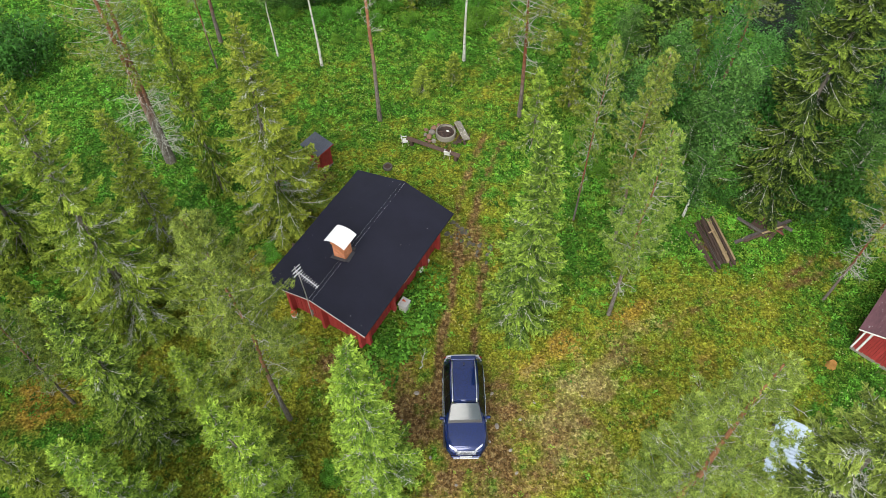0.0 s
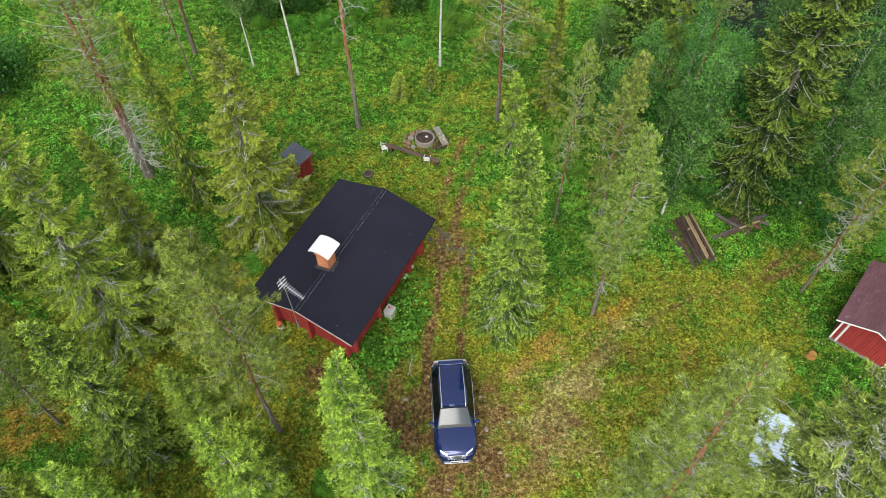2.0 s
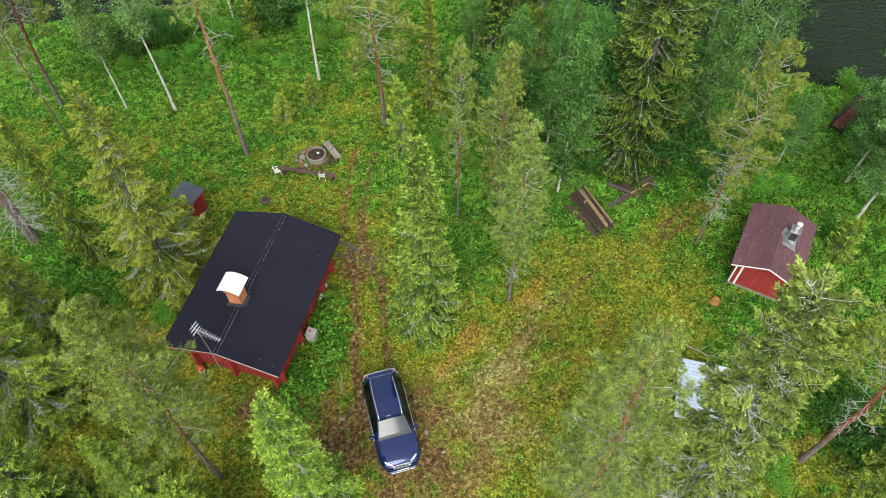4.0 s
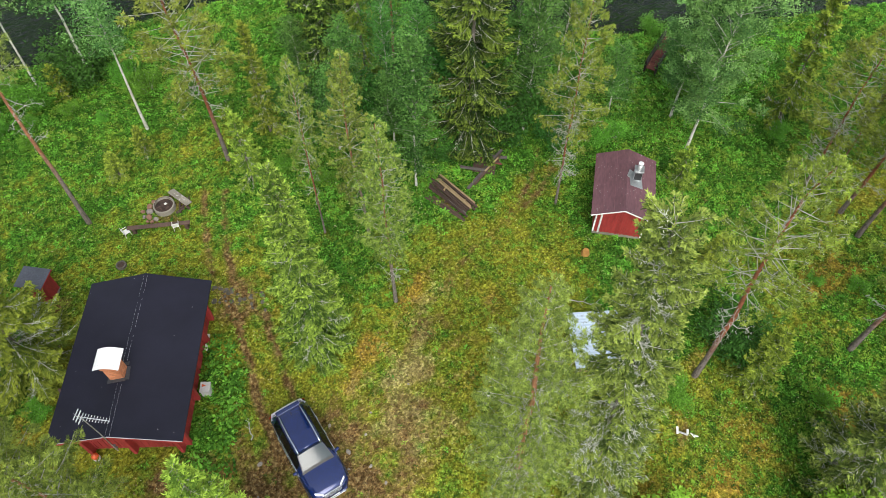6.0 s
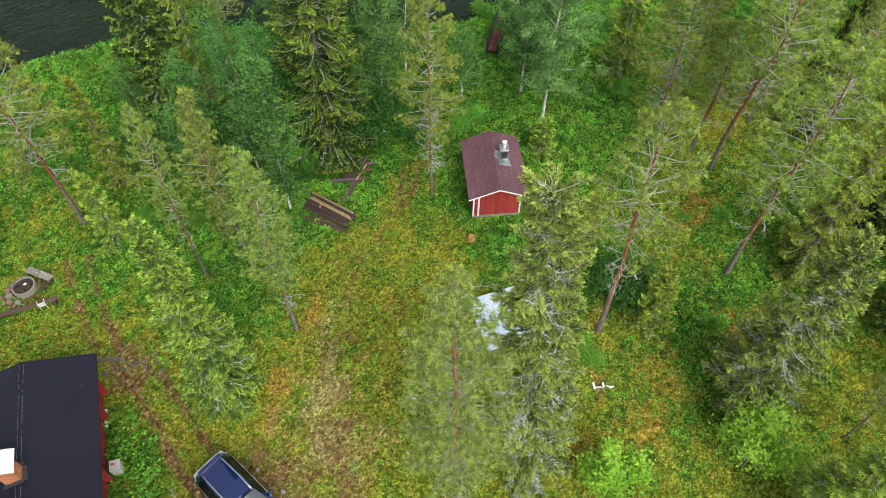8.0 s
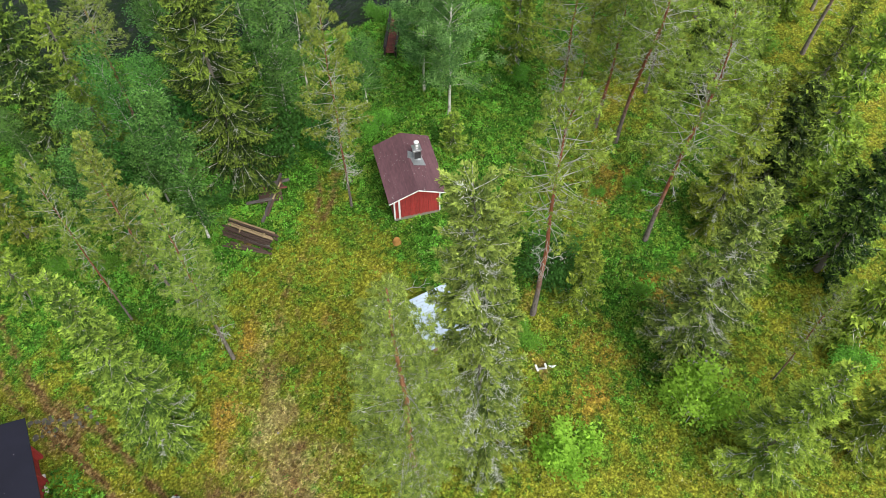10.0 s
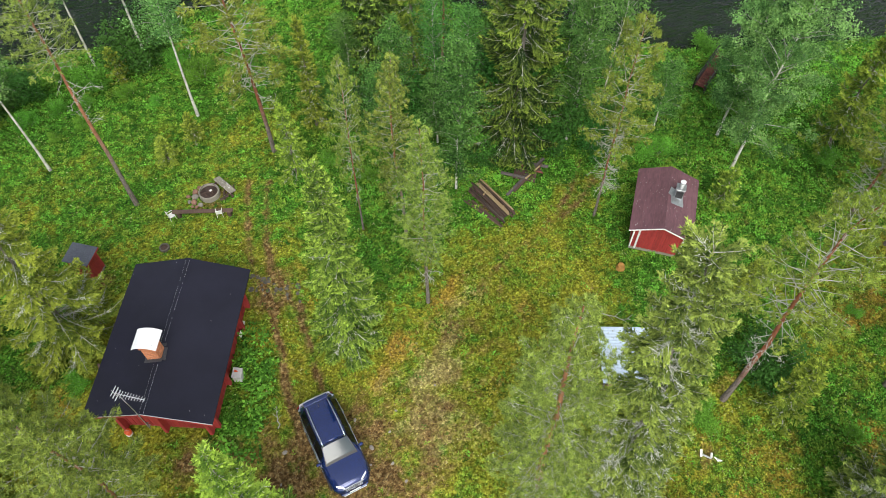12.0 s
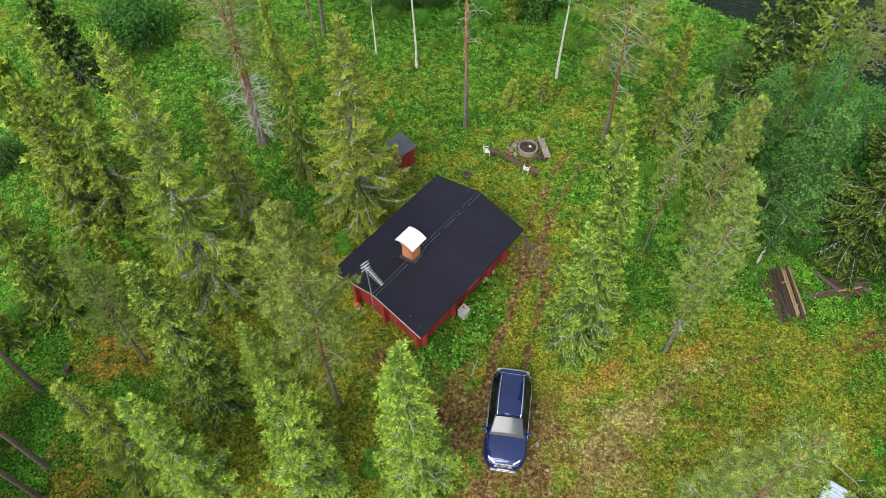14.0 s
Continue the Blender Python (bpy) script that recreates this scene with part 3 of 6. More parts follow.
def spikes(base, way, length, width, tip, rng):
    """Needle sprays: one pointed triangle each."""
    n = len(base)
    way = unit(way)
    side = unit(np.cross(way, unit(rng.normal(size=(n, 3)) * 0.6 + np.array([0, 0, 1.0]))))
    length, width = np.broadcast_to(length, n)[:, None], np.broadcast_to(width, n)[:, None]
    v = np.stack([base + side * width / 2, base - side * width / 2, base + way * length], 1).reshape(-1, 3)
    t = np.arange(n)[:, None] * 3 + np.arange(3)
    return v, t, np.repeat(np.broadcast_to(tip, n), 3)


def trunk_points(h, rng, wob=0.006, n=9):
    z = np.linspace(0, 1, n)
    off = np.cumsum(rng.normal(size=(n, 2)), axis=0) * wob * h * np.minimum(z, 1)[:, None]
    off -= off[:1]
    off *= (1 - z)[:, None] * z[:, None] * 2.5 + 0.1
    return np.column_stack([off, z * h - 0.15 * (z == 0)])


def spruce_parts(h, r, seed, ragged=0.3, fine=1.0, bare=0.35, low=0.05, boughs=1.0, taper=0.76, edge=1.0, comb=1.0, curtain=1.0):
    """Whorled boughs: a grey bare inner half with a comb of lichened twigs, and a fringe of leafy side twigs outside."""
    rng = np.random.default_rng(seed)
    tp = trunk_points(h, rng)
    rad = 0.012 * h * (1 - np.linspace(0, 1, len(tp)) ** 0.9) + 0.012
    rad[0] *= 1.35
    limbs, base, way, length, tip = [], [], [], [], []
    hair_at, hair_way, hair_len = [], [], []
    down = np.array([0, 0, -1.0])
    count = int((22 + h * 7.6) * boughs)
    for i in range(count):
        u = low + (0.99 - low) * (i + rng.random() * 0.8) / count
        z = u * h
        strong, glow = rng.random() < 0.22, rng.normal() * 0.16
        ln = 1.05 * r * (1 - u) ** taper * min(1, 0.84 + u * 1.6) * (1 - ragged / 2 + ragged * rng.random() * 1.1 + (0.3 * ragged if strong else 0)) + 0.14
        az = i * 2.39996 + rng.normal() * 0.35
        el = radians(-24 + 52 * u ** 1.6 + rng.normal() * 7)
        out = np.array([math.cos(az), math.sin(az), 0.0])
        s = np.linspace(0, 1, 7)
        zz = ln * (math.tan(el) * s - 0.22 * (1 - u) * np.sin(np.pi * s * 0.85) + 0.2 * s ** 3)
        swing = np.cross(out, [0, 0, 1.0]) * rng.normal() * 0.12 * ln
        c = np.array([np.interp(z, tp[:, 2], tp[:, 0]), np.interp(z, tp[:, 2], tp[:, 1]), z])
        p = c + out * (s * ln)[:, None] + swing * (s ** 2)[:, None] - down * zz[:, None]
        limbs.append(tube_tris(p[[0, 2, 4, 6]], [0.009 + 0.008 * ln, 0.008 + 0.005 * ln, 0.006 + 0.002 * ln, 0.003], 3))
        b0 = np.clip(bare * (1.25 - 0.9 * u) * (0.5 + 0.7 * rng.random()) * (2.0 if rng.random() < 0.15 * comb else 1.0), 0.03, 0.8)
        at = lambda q: np.stack([np.interp(q, s, p[:, a]) for a in range(3)], -1)
        # grey twigs along the bare half
        nt = int(ln * 13 * comb * (1.2 - u) * (2.6 if strong else 0.6))
        if nt:
            st = rng.uniform(0.08, min(0.95, b0 + 0.45), nt)
            sg = np.where(rng.random(nt) < 0.5, -1.0, 1.0)[:, None]
            d0 = unit(at(np.minimum(st + 0.03, 1)) - at(st - 0.03))
            hair_at.append(at(st) + [0, 0, 0.03] + rng.normal(size=(nt, 3)) * [0.06, 0.06, 0.015])
            hair_way.append(d0 * 0.7 + sg * np.cross(d0, down) * (0.4 + 0.6 * rng.random((nt, 1))) + down * 0.25 * rng.random((nt, 1)) + rng.normal(size=(nt, 3)) * 0.5)
            hair_len.append((0.06 + 0.2 * rng.random(nt) ** 1.5) * min(1.3, 0.5 + 0.5 * ln))
        # leafy side twigs
        k = max(3, int(ln * (1 - b0 * 0.85) / (0.085 * fine)))
        ss = b0 * 0.85 + (1 - b0 * 0.85) * (np.arange(k) + rng.random(k) * 0.7) / k
        q = at(ss)
        d = unit(at(np.minimum(ss + 0.04, 1)) - at(ss - 0.04))
        lat = np.cross(d, down)
        for sgn in (-1, 1):
            tl = np.clip((0.12 + 0.42 * ln * (1.03 - ss)) * (0.55 + 0.75 * rng.random(k)), 0.1, 0.62)
            tw = unit(d * 0.8 + sgn * lat * 0.7 + down * (0.1 + 0.3 * rng.random((k, 1))) + rng.normal(size=(k, 3)) * 0.12)
            bright = rng.normal(size=k) * 0.2 + glow
            m = np.maximum(2, (tl / (0.05 * fine)).astype(int))
            for j in range(int(m.max())):
                ok = m > j
                f = ((j + 0.3) / m)[ok]
                n = int(ok.sum())
                o = q[ok] + tw[ok] * (tl[ok] * f)[:, None] + down * (0.1 * tl[ok] * f * f)[:, None]
                cross = np.cross(tw[ok], down)
                # fresh growth light at the tips; dark inner needles also paint crown shade
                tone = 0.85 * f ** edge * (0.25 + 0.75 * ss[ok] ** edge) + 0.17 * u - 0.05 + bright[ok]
                for side in (-1, 1):
                    base.append(o)
                    way.append(tw[ok] * 0.9 + side * cross * 0.55 + rng.normal(size=(n, 3)) * 0.22 + [0, 0, 0.06])
                    length.append((0.09 + 0.06 * rng.random(n)) * fine ** 0.8)
                    tip.append(np.clip(tone + rng.normal(size=n) * 0.05, 0, 1))
        # sprays, hanging twigs coloured dark for the shade under the bough, and the leading shoot
        nu = k * 5
        su = rng.uniform(b0 * 0.8, 1.0, nu)
        base.append(at(su) + rng.normal(size=(nu, 3)) * [0.06, 0.06, 0.015])
        way.append(unit(at(np.minimum(su + 0.04, 1)) - at(su - 0.04)) + rng.normal(size=(nu, 3)) * 0.5 + [0, 0, 0.12])
        length.append((0.09 + 0.06 * rng.random(nu)) * fine ** 0.8)
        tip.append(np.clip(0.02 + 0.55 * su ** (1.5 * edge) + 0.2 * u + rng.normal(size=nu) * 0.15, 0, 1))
        nc = int(k * 4 * curtain)
        sc = rng.uniform(b0 * 0.7, 0.97, nc)
        base.append(at(sc) + rng.normal(size=(nc, 3)) * [0.07, 0.07, 0.02] + down * (0.14 * rng.random((nc, 1))))
        way.append(down + rng.normal(size=(nc, 3)) * 0.5 + out * 0.3)
        length.append((0.13 + 0.09 * rng.random(nc)) * fine ** 0.8)
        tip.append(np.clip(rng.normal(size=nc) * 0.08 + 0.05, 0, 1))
        base.append(np.repeat(p[-1:], 5, 0) - d[-1:] * 0.1 * rng.random((5, 1)))
        way.append(d[-1:] + rng.normal(size=(5, 3)) * 0.35)
        length.append(np.full(5, 0.13))
        tip.append(np.full(5, 0.95))
    base.append(np.repeat(tp[-1:], 14, 0) - np.array([0, 0, 1.0]) * np.linspace(0, 0.6, 14)[:, None])
    way.append(np.array([0, 0, 0.9]) + rng.normal(size=(14, 3)) * 0.4)
    length.append(np.full(14, 0.17))
    tip.append(np.full(14, 0.95))
    n = sum(map(len, length))
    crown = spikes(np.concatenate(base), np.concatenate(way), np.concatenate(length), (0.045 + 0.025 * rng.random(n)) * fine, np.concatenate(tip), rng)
    hair = None
    if hair_at:
        hl = np.concatenate(hair_len)
        hair = spikes(np.concatenate(hair_at), np.concatenate(hair_way), hl, 0.018 + 0.014 * rng.random(len(hl)), 0.3 + 0.7 * rng.random(len(hl)), rng)
    return gather([tube_tris(tp, rad, 7)]), gather(limbs), crown, hair


def pine_parts(h, r, seed, clear=0.4, tufts=1.0, dead=14, thick=0.0068, beard=0, reach=1.0, fine=1.0, open_core=0.25, needles=13):
    """Scots pine: a bare trunk, dead twigs below, an airy crown of needle tufts above."""
    rng = np.random.default_rng(seed)
    tp = trunk_points(h, rng, 0.01)
    rad = thick * h * (1 - np.linspace(0, 1, len(tp)) ** 1.2 * 0.9) + 0.005
    rad[0] *= 1.3
    limbs, base, way = [], [], []
    on = lambda z: np.array([np.interp(z, tp[:, 2], tp[:, 0]), np.interp(z, tp[:, 2], tp[:, 1]), z])
    for i in range(dead):
        z = h * (clear - 0.2 * reach + 0.3 * rng.random())
        az, ln = rng.random() * 6.28, (0.35 + 0.7 * rng.random() * r / 1.6) * reach
        out = np.array([math.cos(az), math.sin(az), rng.normal() * 0.2 - 0.1])
        p0 = on(z)
        p1 = p0 + out * ln * 0.4 + rng.normal(size=3) * 0.06 * ln
        p2 = p1 + unit(out + rng.normal(size=3) * 0.5) * ln * 0.35
        p3 = p2 + unit(out + rng.normal(size=3) * 0.7 + [0, 0, 0.3]) * ln * 0.3
        limbs.append(tube_tris([p0, p1, p2, p3], [0.018, 0.014, 0.01, 0.004], 3))
        for q in (p1, p1, p2, p2, p2, p3):
            limbs.append(tube_tris([q, q + unit(out * 0.6 + rng.normal(size=3) * 0.8) * ln * (0.15 + 0.2 * rng.random())], [0.009, 0.003], 3))
    count = int((16 + h * 5.0) * 1.1)
    for i in range(count):
        v = (i + rng.random()) / count
        z = h * (clear + (0.985 - clear) * v)
        ln = r * (0.25 + 0.75 * math.sin(math.pi * (0.25 + 0.68 * v))) * (0.65 + 0.6 * rng.random()) * (1.0 if v < 0.85 else 0.7)
        az, el = i * 2.39996 + rng.normal() * 0.4, radians(2 + 42 * v + rng.normal() * 10)
        out = np.array([math.cos(az) * math.cos(el), math.sin(az) * math.cos(el), math.sin(el)])
        p0 = on(z)
        mid = p0 + out * ln * 0.55 + rng.normal(size=3) * 0.06
        end = p0 + out * ln + np.array([0, 0, 0.12 * ln])
        limbs.append(tube_tris([p0, mid, end], [0.009 + 0.008 * ln, 0.006 + 0.003 * ln, 0.004], 3))
        k = int((7 + ln * 13) * tufts)
        s = open_core + (1 - open_core) * rng.random(k) ** 0.75
        q = p0 + out * (ln * s)[:, None]
        off = unit(rng.normal(size=(k, 3)) * [1, 1, 0.55] + out * 0.7) * (0.12 + 0.42 * ln * (1.1 - s) * rng.random(k))[:, None]
        q2 = q + off
        for a, b2 in zip(q[:: 4], q2[:: 4]):
            limbs.append(tube_tris([a, b2], [0.005, 0.003], 3))
        base.append(q2)
        way.append(unit(off) * 0.6 + out * 0.3 + [0, 0, 0.35])
    base, way = np.concatenate(base), np.concatenate(way)
    per = needles
    b3, w3 = np.repeat(base, per, 0), np.repeat(way, per, 0) * 0.8 + unit(rng.normal(size=(len(base) * per, 3)))
    b3 = b3 + rng.normal(size=b3.shape) * 0.03
    n = len(b3)
    # tone differs by tuft; needles that point up are lighter
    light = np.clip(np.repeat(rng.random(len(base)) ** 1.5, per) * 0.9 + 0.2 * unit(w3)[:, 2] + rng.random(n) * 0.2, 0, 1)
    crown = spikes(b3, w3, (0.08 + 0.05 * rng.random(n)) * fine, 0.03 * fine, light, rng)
    hair = None
    if beard:
        wood = gather(limbs)[0]
        pick = wood[rng.integers(0, len(wood), beard)] + rng.normal(size=(beard, 3)) * 0.05
        hair = spikes(pick, rng.normal(size=(beard, 3)), 0.08 + 0.12 * rng.random(beard), 0.02, rng.random(beard), rng)
    return gather([tube_tris(tp, rad, 7)]), gather(limbs), crown, hair


def birch_parts(h, r, seed, clear=0.3, leaves=9500, size=0.095):
    rng = np.random.default_rng(seed)
    tp = trunk_points(h, rng, 0.012)
    rad = 0.006 * h * (1 - np.linspace(0, 1, len(tp)) * 0.92) + 0.004
    rad[0] *= 1.3
    limbs, base, way, tone = [], [], [], []
    on = lambda z: np.array([np.interp(z, tp[:, 2], tp[:, 0]), np.interp(z, tp[:, 2], tp[:, 1]), z])
    count = int(20 + h * 3.5)
    per = leaves // count
    for i in range(count):
        v = (i + rng.random()) / count
        z = h * (clear + (0.98 - clear) * v)
        ln = r * (0.4 + 0.8 * math.sin(math.pi * (0.2 + 0.75 * v))) * (0.6 + 0.6 * rng.random())
        az, el = i * 2.39996 + rng.normal() * 0.5, radians(28 + 30 * v + rng.normal() * 12)
        out = np.array([math.cos(az) * math.cos(el), math.sin(az) * math.cos(el), math.sin(el)])
        p0 = on(z)
        mid, end = p0 + out * ln * 0.6, p0 + out * ln + np.array([0, 0, -0.22 * ln])
        limbs.append(tube_tris([p0, mid, end], [0.01 + 0.008 * ln, 0.007, 0.003], 3))
        clumps = 7
        cs = 0.1 + 0.9 * rng.random(clumps)
        cq = p0 + out * (ln * cs)[:, None] + rng.normal(size=(clumps, 3)) * 0.16 * ln ** 0.5
        pick = rng.integers(0, clumps, per)
        tone.append(np.clip(rng.random(clumps) ** 1.4, 0, 1)[pick])
        base.append(cq[pick] + rng.normal(size=(per, 3)) * [0.17, 0.17, 0.15])
        way.append(unit(rng.normal(size=(per, 3)) * [1, 1, 0.5] + [0, 0, -0.45]))
    base, way = np.concatenate(base), np.concatenate(way)
    n = len(base)
    # leaf tone differs by clump and rises slightly with height
    crown = spikes(base, way, size * (0.8 + 0.6 * rng.random(n)), size * 0.85, np.clip(0.95 * np.concatenate(tone) + 0.15 * (base[:, 2] / h) + rng.normal(size=n) * 0.12, 0, 1), rng)
    return gather([tube_tris(tp, rad, 7)]), gather(limbs), crown


def bush_parts(h, r, seed, leaves=2400, size=0.15):
    rng = np.random.default_rng(seed)
    limbs, centres = [], []
    for i in range(16):
        az, sp = rng.random() * 6.28, r * (0.15 + 0.85 * rng.random() ** 0.6)
        top = np.array([math.cos(az) * sp, math.sin(az) * sp, h * (1.0 - 0.55 * (sp / r) ** 2) * (0.7 + 0.4 * rng.random())])
        foot = np.array([math.cos(az), math.sin(az), 0]) * 0.12 * r
        midp = foot * 0.6 + top * 0.4 + [0, 0, 0.12 * h]
        limbs.append(tube_tris([foot - [0, 0, 0.1], midp, top], [0.018, 0.012, 0.004], 3))
        for f in (0.45, 0.65, 0.85, 1.0):
            centres.append(foot * (1 - f) + top * f + rng.normal(size=3) * 0.07 * r)
    centres = np.array(centres)
    pick = rng.integers(0, len(centres), leaves)
    base = centres[pick] + rng.normal(size=(leaves, 3)) * [0.15 * r, 0.15 * r, 0.1 * h]
    base[:, 2] = np.maximum(base[:, 2], 0.03)
    way = unit(rng.normal(size=(leaves, 3)) * [1, 1, 0.35])
    # leaf tone differs by clump and is lighter towards the top
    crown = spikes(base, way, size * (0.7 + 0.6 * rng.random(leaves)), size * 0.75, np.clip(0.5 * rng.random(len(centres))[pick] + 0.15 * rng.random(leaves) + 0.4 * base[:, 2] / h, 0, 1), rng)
    return gather(limbs[:4]), gather(limbs[4:]), crown


TREE_LABEL = {
    "spruce": "green spruce with yellow-green shoots on mossy ground",
    "pine": "slender pine with reddish trunk and olive needles",
    "tall_pine": "tall bare pine trunk with orange upper bark",
    "birch": "white-trunked birch with small green leaves",
    "bush": "leafy bright green shrub growing in the undergrowth",
    "dark_spruce": "old dark spruce with drooping branches and grey twigs",
    "young_spruce": "slim young spruce with light green shoots in undergrowth",
    "slim_spruce": "slim green spruce standing in the dense wood edge",
    "far_spruce": "tall unseen spruce across the river, added for its dark reflection",
    "sapling": "young broadleaf sapling with fresh bright green leaves",
    "red_pine": "pine with long reddish trunk and thin olive crown",
    "distant_pine": "far pine with reddish trunk and thin olive crown",
    "alder": "dense dark green leafy tree at the clearing edge",
    "dead_pine": "half-dead pine with bare lichen-grey branches",
    "lichen_spruce": "large spruce hung with pale grey lichen",
    "lichen_pine": "pine with grey lichen-covered twigs and thin needles",
}
TREE_MATERIAL = {"spruce": ("spruce_bark", "limb", "spruce"), "pine": ("pine_bark", "limb", "pine"), "birch": ("birch_bark", "limb", "birch"), "bush": ("limb", "limb", "bush")}
models = {}


def tree(kind, x, y, h, r, lean_x=0.0, lean_y=0.0, model=0, turn=0.0):
    """Place one tree: kind, plan position, height, crown radius, lean in degrees towards +x and +y. Trees of one model share meshes."""
    key = (kind, model)
    z = float(height(np.array([x]), np.array([y]))[0])
    family = {"tall_pine": "pine", "dead_pine": "pine", "far_spruce": "spruce", "young_spruce": "spruce", "slim_spruce": "spruce", "dark_spruce": "spruce", "lichen_spruce": "spruce", "lichen_pine": "pine", "red_pine": "pine", "distant_pine": "pine", "alder": "bush", "sapling": "bush"}.get(kind, kind)
    if key not in models:
        seed = 100 + 17 * model + len(kind)
        want = h, r
        if kind in ("bush", "alder", "red_pine"):
            h, r = {"bush": (1.6, 1.5), "alder": (2.4, 1.9), "red_pine": (13.0, 1.5)}[kind]
        if kind == "lichen_spruce" and model:
            parts3 = spruce_parts(h, r, seed, 0.6, 1.2, 0.4, 0.04, 1.2, 0.7, 1.3, 3.0, 1.4)
        elif kind == "lichen_spruce":
            parts3 = spruce_parts(h, r, seed, 0.6, 0.8, 0.36, 0.03, 1.3, 0.27, 0.9, 4.6, 1.4)
        elif kind == "spruce" and model == 0:
            parts3 = spruce_parts(h, r, seed, 0.34, 1.0, 0.24, 0.05, 1.2, 0.7, 1.4, 1.4, 1.2)
        elif kind == "spruce":
            parts3 = spruce_parts(h, r, seed, 0.55, 1.0, 0.26, 0.05, 1.1, 0.84, 0.85, 2.2, 0.7)
        elif kind == "slim_spruce":
            parts3 = spruce_parts(h, r, seed, 0.5, 1.4, 0.26, 0.05, 1.0, 0.8, 0.85, 1.2, 0.7)
        elif kind == "young_spruce":
            parts3 = spruce_parts(h, r, seed, 0.45, 1.4, 0.22, 0.04, 1.0, 0.8, 1.0, 0.6, 0.8)
        elif kind == "dark_spruce":
            parts3 = spruce_parts(h, r, seed, 0.6, 2.0 if model else 1.0, 0.3, 0.05, 1.2, 0.6, 1.6, 0.9, 3.2)
        elif kind == "far_spruce":
            parts3 = spruce_parts(h, r, seed, 0.35, 5.5, 0.2, 0.05, 0.32, 0.76, 1.0, 0.0, 0.5)
        elif kind == "tall_pine":
            parts3 = pine_parts(h, r, seed, 0.6, 0.75, 22, 0.0073, 0, 1.3, 1.3, 0.25, 7)
        elif kind == "dead_pine":
            parts3 = pine_parts(h, r, seed, 0.42, 0.55, 40, 0.0135, 1500, 1.7)
        elif kind == "lichen_pine":
            parts3 = pine_parts(h, r, seed, 0.2, 2.3, 50, 0.0105, 1600, 1.0, 0.8, 0.25, 15)
        elif kind == "red_pine":
            parts3 = pine_parts(h, r, seed, 0.4 if model else 0.48, 1.1 if model else 0.85, 60 if model == 2 else 18, 0.0048 if model == 2 else 0.006 if model else 0.0085, 700, 1.0 if model else 1.2, 1.1, 0.5 if model else 0.7, 10)
        elif kind == "distant_pine":
            parts3 = pine_parts(h, r, seed, 0.4, 0.8, 10, 0.0108, 0, 1.0, 1.7, 0.3, 5)
        elif kind == "pine":
            parts3 = pine_parts(h, r, seed, 0.3 + 0.05 * (model % 3), 1.9 if model == 1 else 1.3, 16)
        elif kind == "birch":
            parts3 = (*birch_parts(h, r, seed, 0.45 if model % 2 else 0.16, 38000 if model > 5 else 9200, 0.092 if model > 5 else 0.1), None)
        else:
            parts3 = (*(bush_parts(h, r, seed, 4200, 0.14) if kind == "alder" else bush_parts(h, r, seed, 3000, 0.17) if kind == "sapling" else bush_parts(h, r, seed, 3000, 0.12)), None)
        root = new(kind)
        root.matrix_world = Matrix()
        for nm, geo, mt in zip(("trunk", "branchwork", "crown", "lichen"), parts3, (*TREE_MATERIAL[family], "lichen")):
            if geo is None:
                continue
            if kind == "dead_pine" and nm == "branchwork":
                mt = "bare_limb"
            if (kind == "lichen_spruce" or kind == "spruce" and model in (1, 2, 5)) and nm == "branchwork":
                mt = "bare_limb"
            if kind in ("red_pine", "distant_pine", "tall_pine", "lichen_pine") and nm == "trunk":
                mt = "red_bark"
            if kind == "spruce" and model == 0 and nm == "crown":
                mt = "green_spruce"
            if kind == "dark_spruce" and nm == "crown":
                mt = "dark_spruce"
            if kind[:6] == "lichen" and nm == "crown":
                mt = "grey_needles"
            if kind in ("red_pine", "distant_pine", "dead_pine") and nm == "crown":
                mt = "olive_needles"
            if kind == "red_pine" and nm == "trunk":
                mt = "low_red_bark"
            if kind == "birch" and (model > 5 or model % 2) and nm == "crown":
                mt = "pale_birch"
            if kind == "sapling" and nm == "crown":
                mt = "sapling"
            if kind == "alder" and nm == "crown":
                mt = "dark_leaf"
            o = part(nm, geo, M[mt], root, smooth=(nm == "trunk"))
            if nm != "trunk":
                o["kind"] = "stuff"
        tagged(root, TREE_LABEL[kind], "shrub" if kind == "bush" else "tree", {"bush": "shrubs of the clearing"}.get(kind, family + " trees"))
        models[key] = (root, h, r)
        h, r = want
        ob = root
    else:
        ob = None
    root, h0, r0 = models[key]
    m = Matrix.Translation((x, y, z)) @ Euler((radians(-lean_y), radians(lean_x), 0)).to_matrix().to_4x4() @ pose(0, 0, 0, 0, 0, turn) @ Matrix.Diagonal((r / r0, r / r0, h / h0, 1))
    if ob is None:
        ob = copy_thing(root, m)
    else:
        ob.matrix_world = m
    return ob


# ---------------------------------------------------------------- ground, river
build_ground()
build_river()


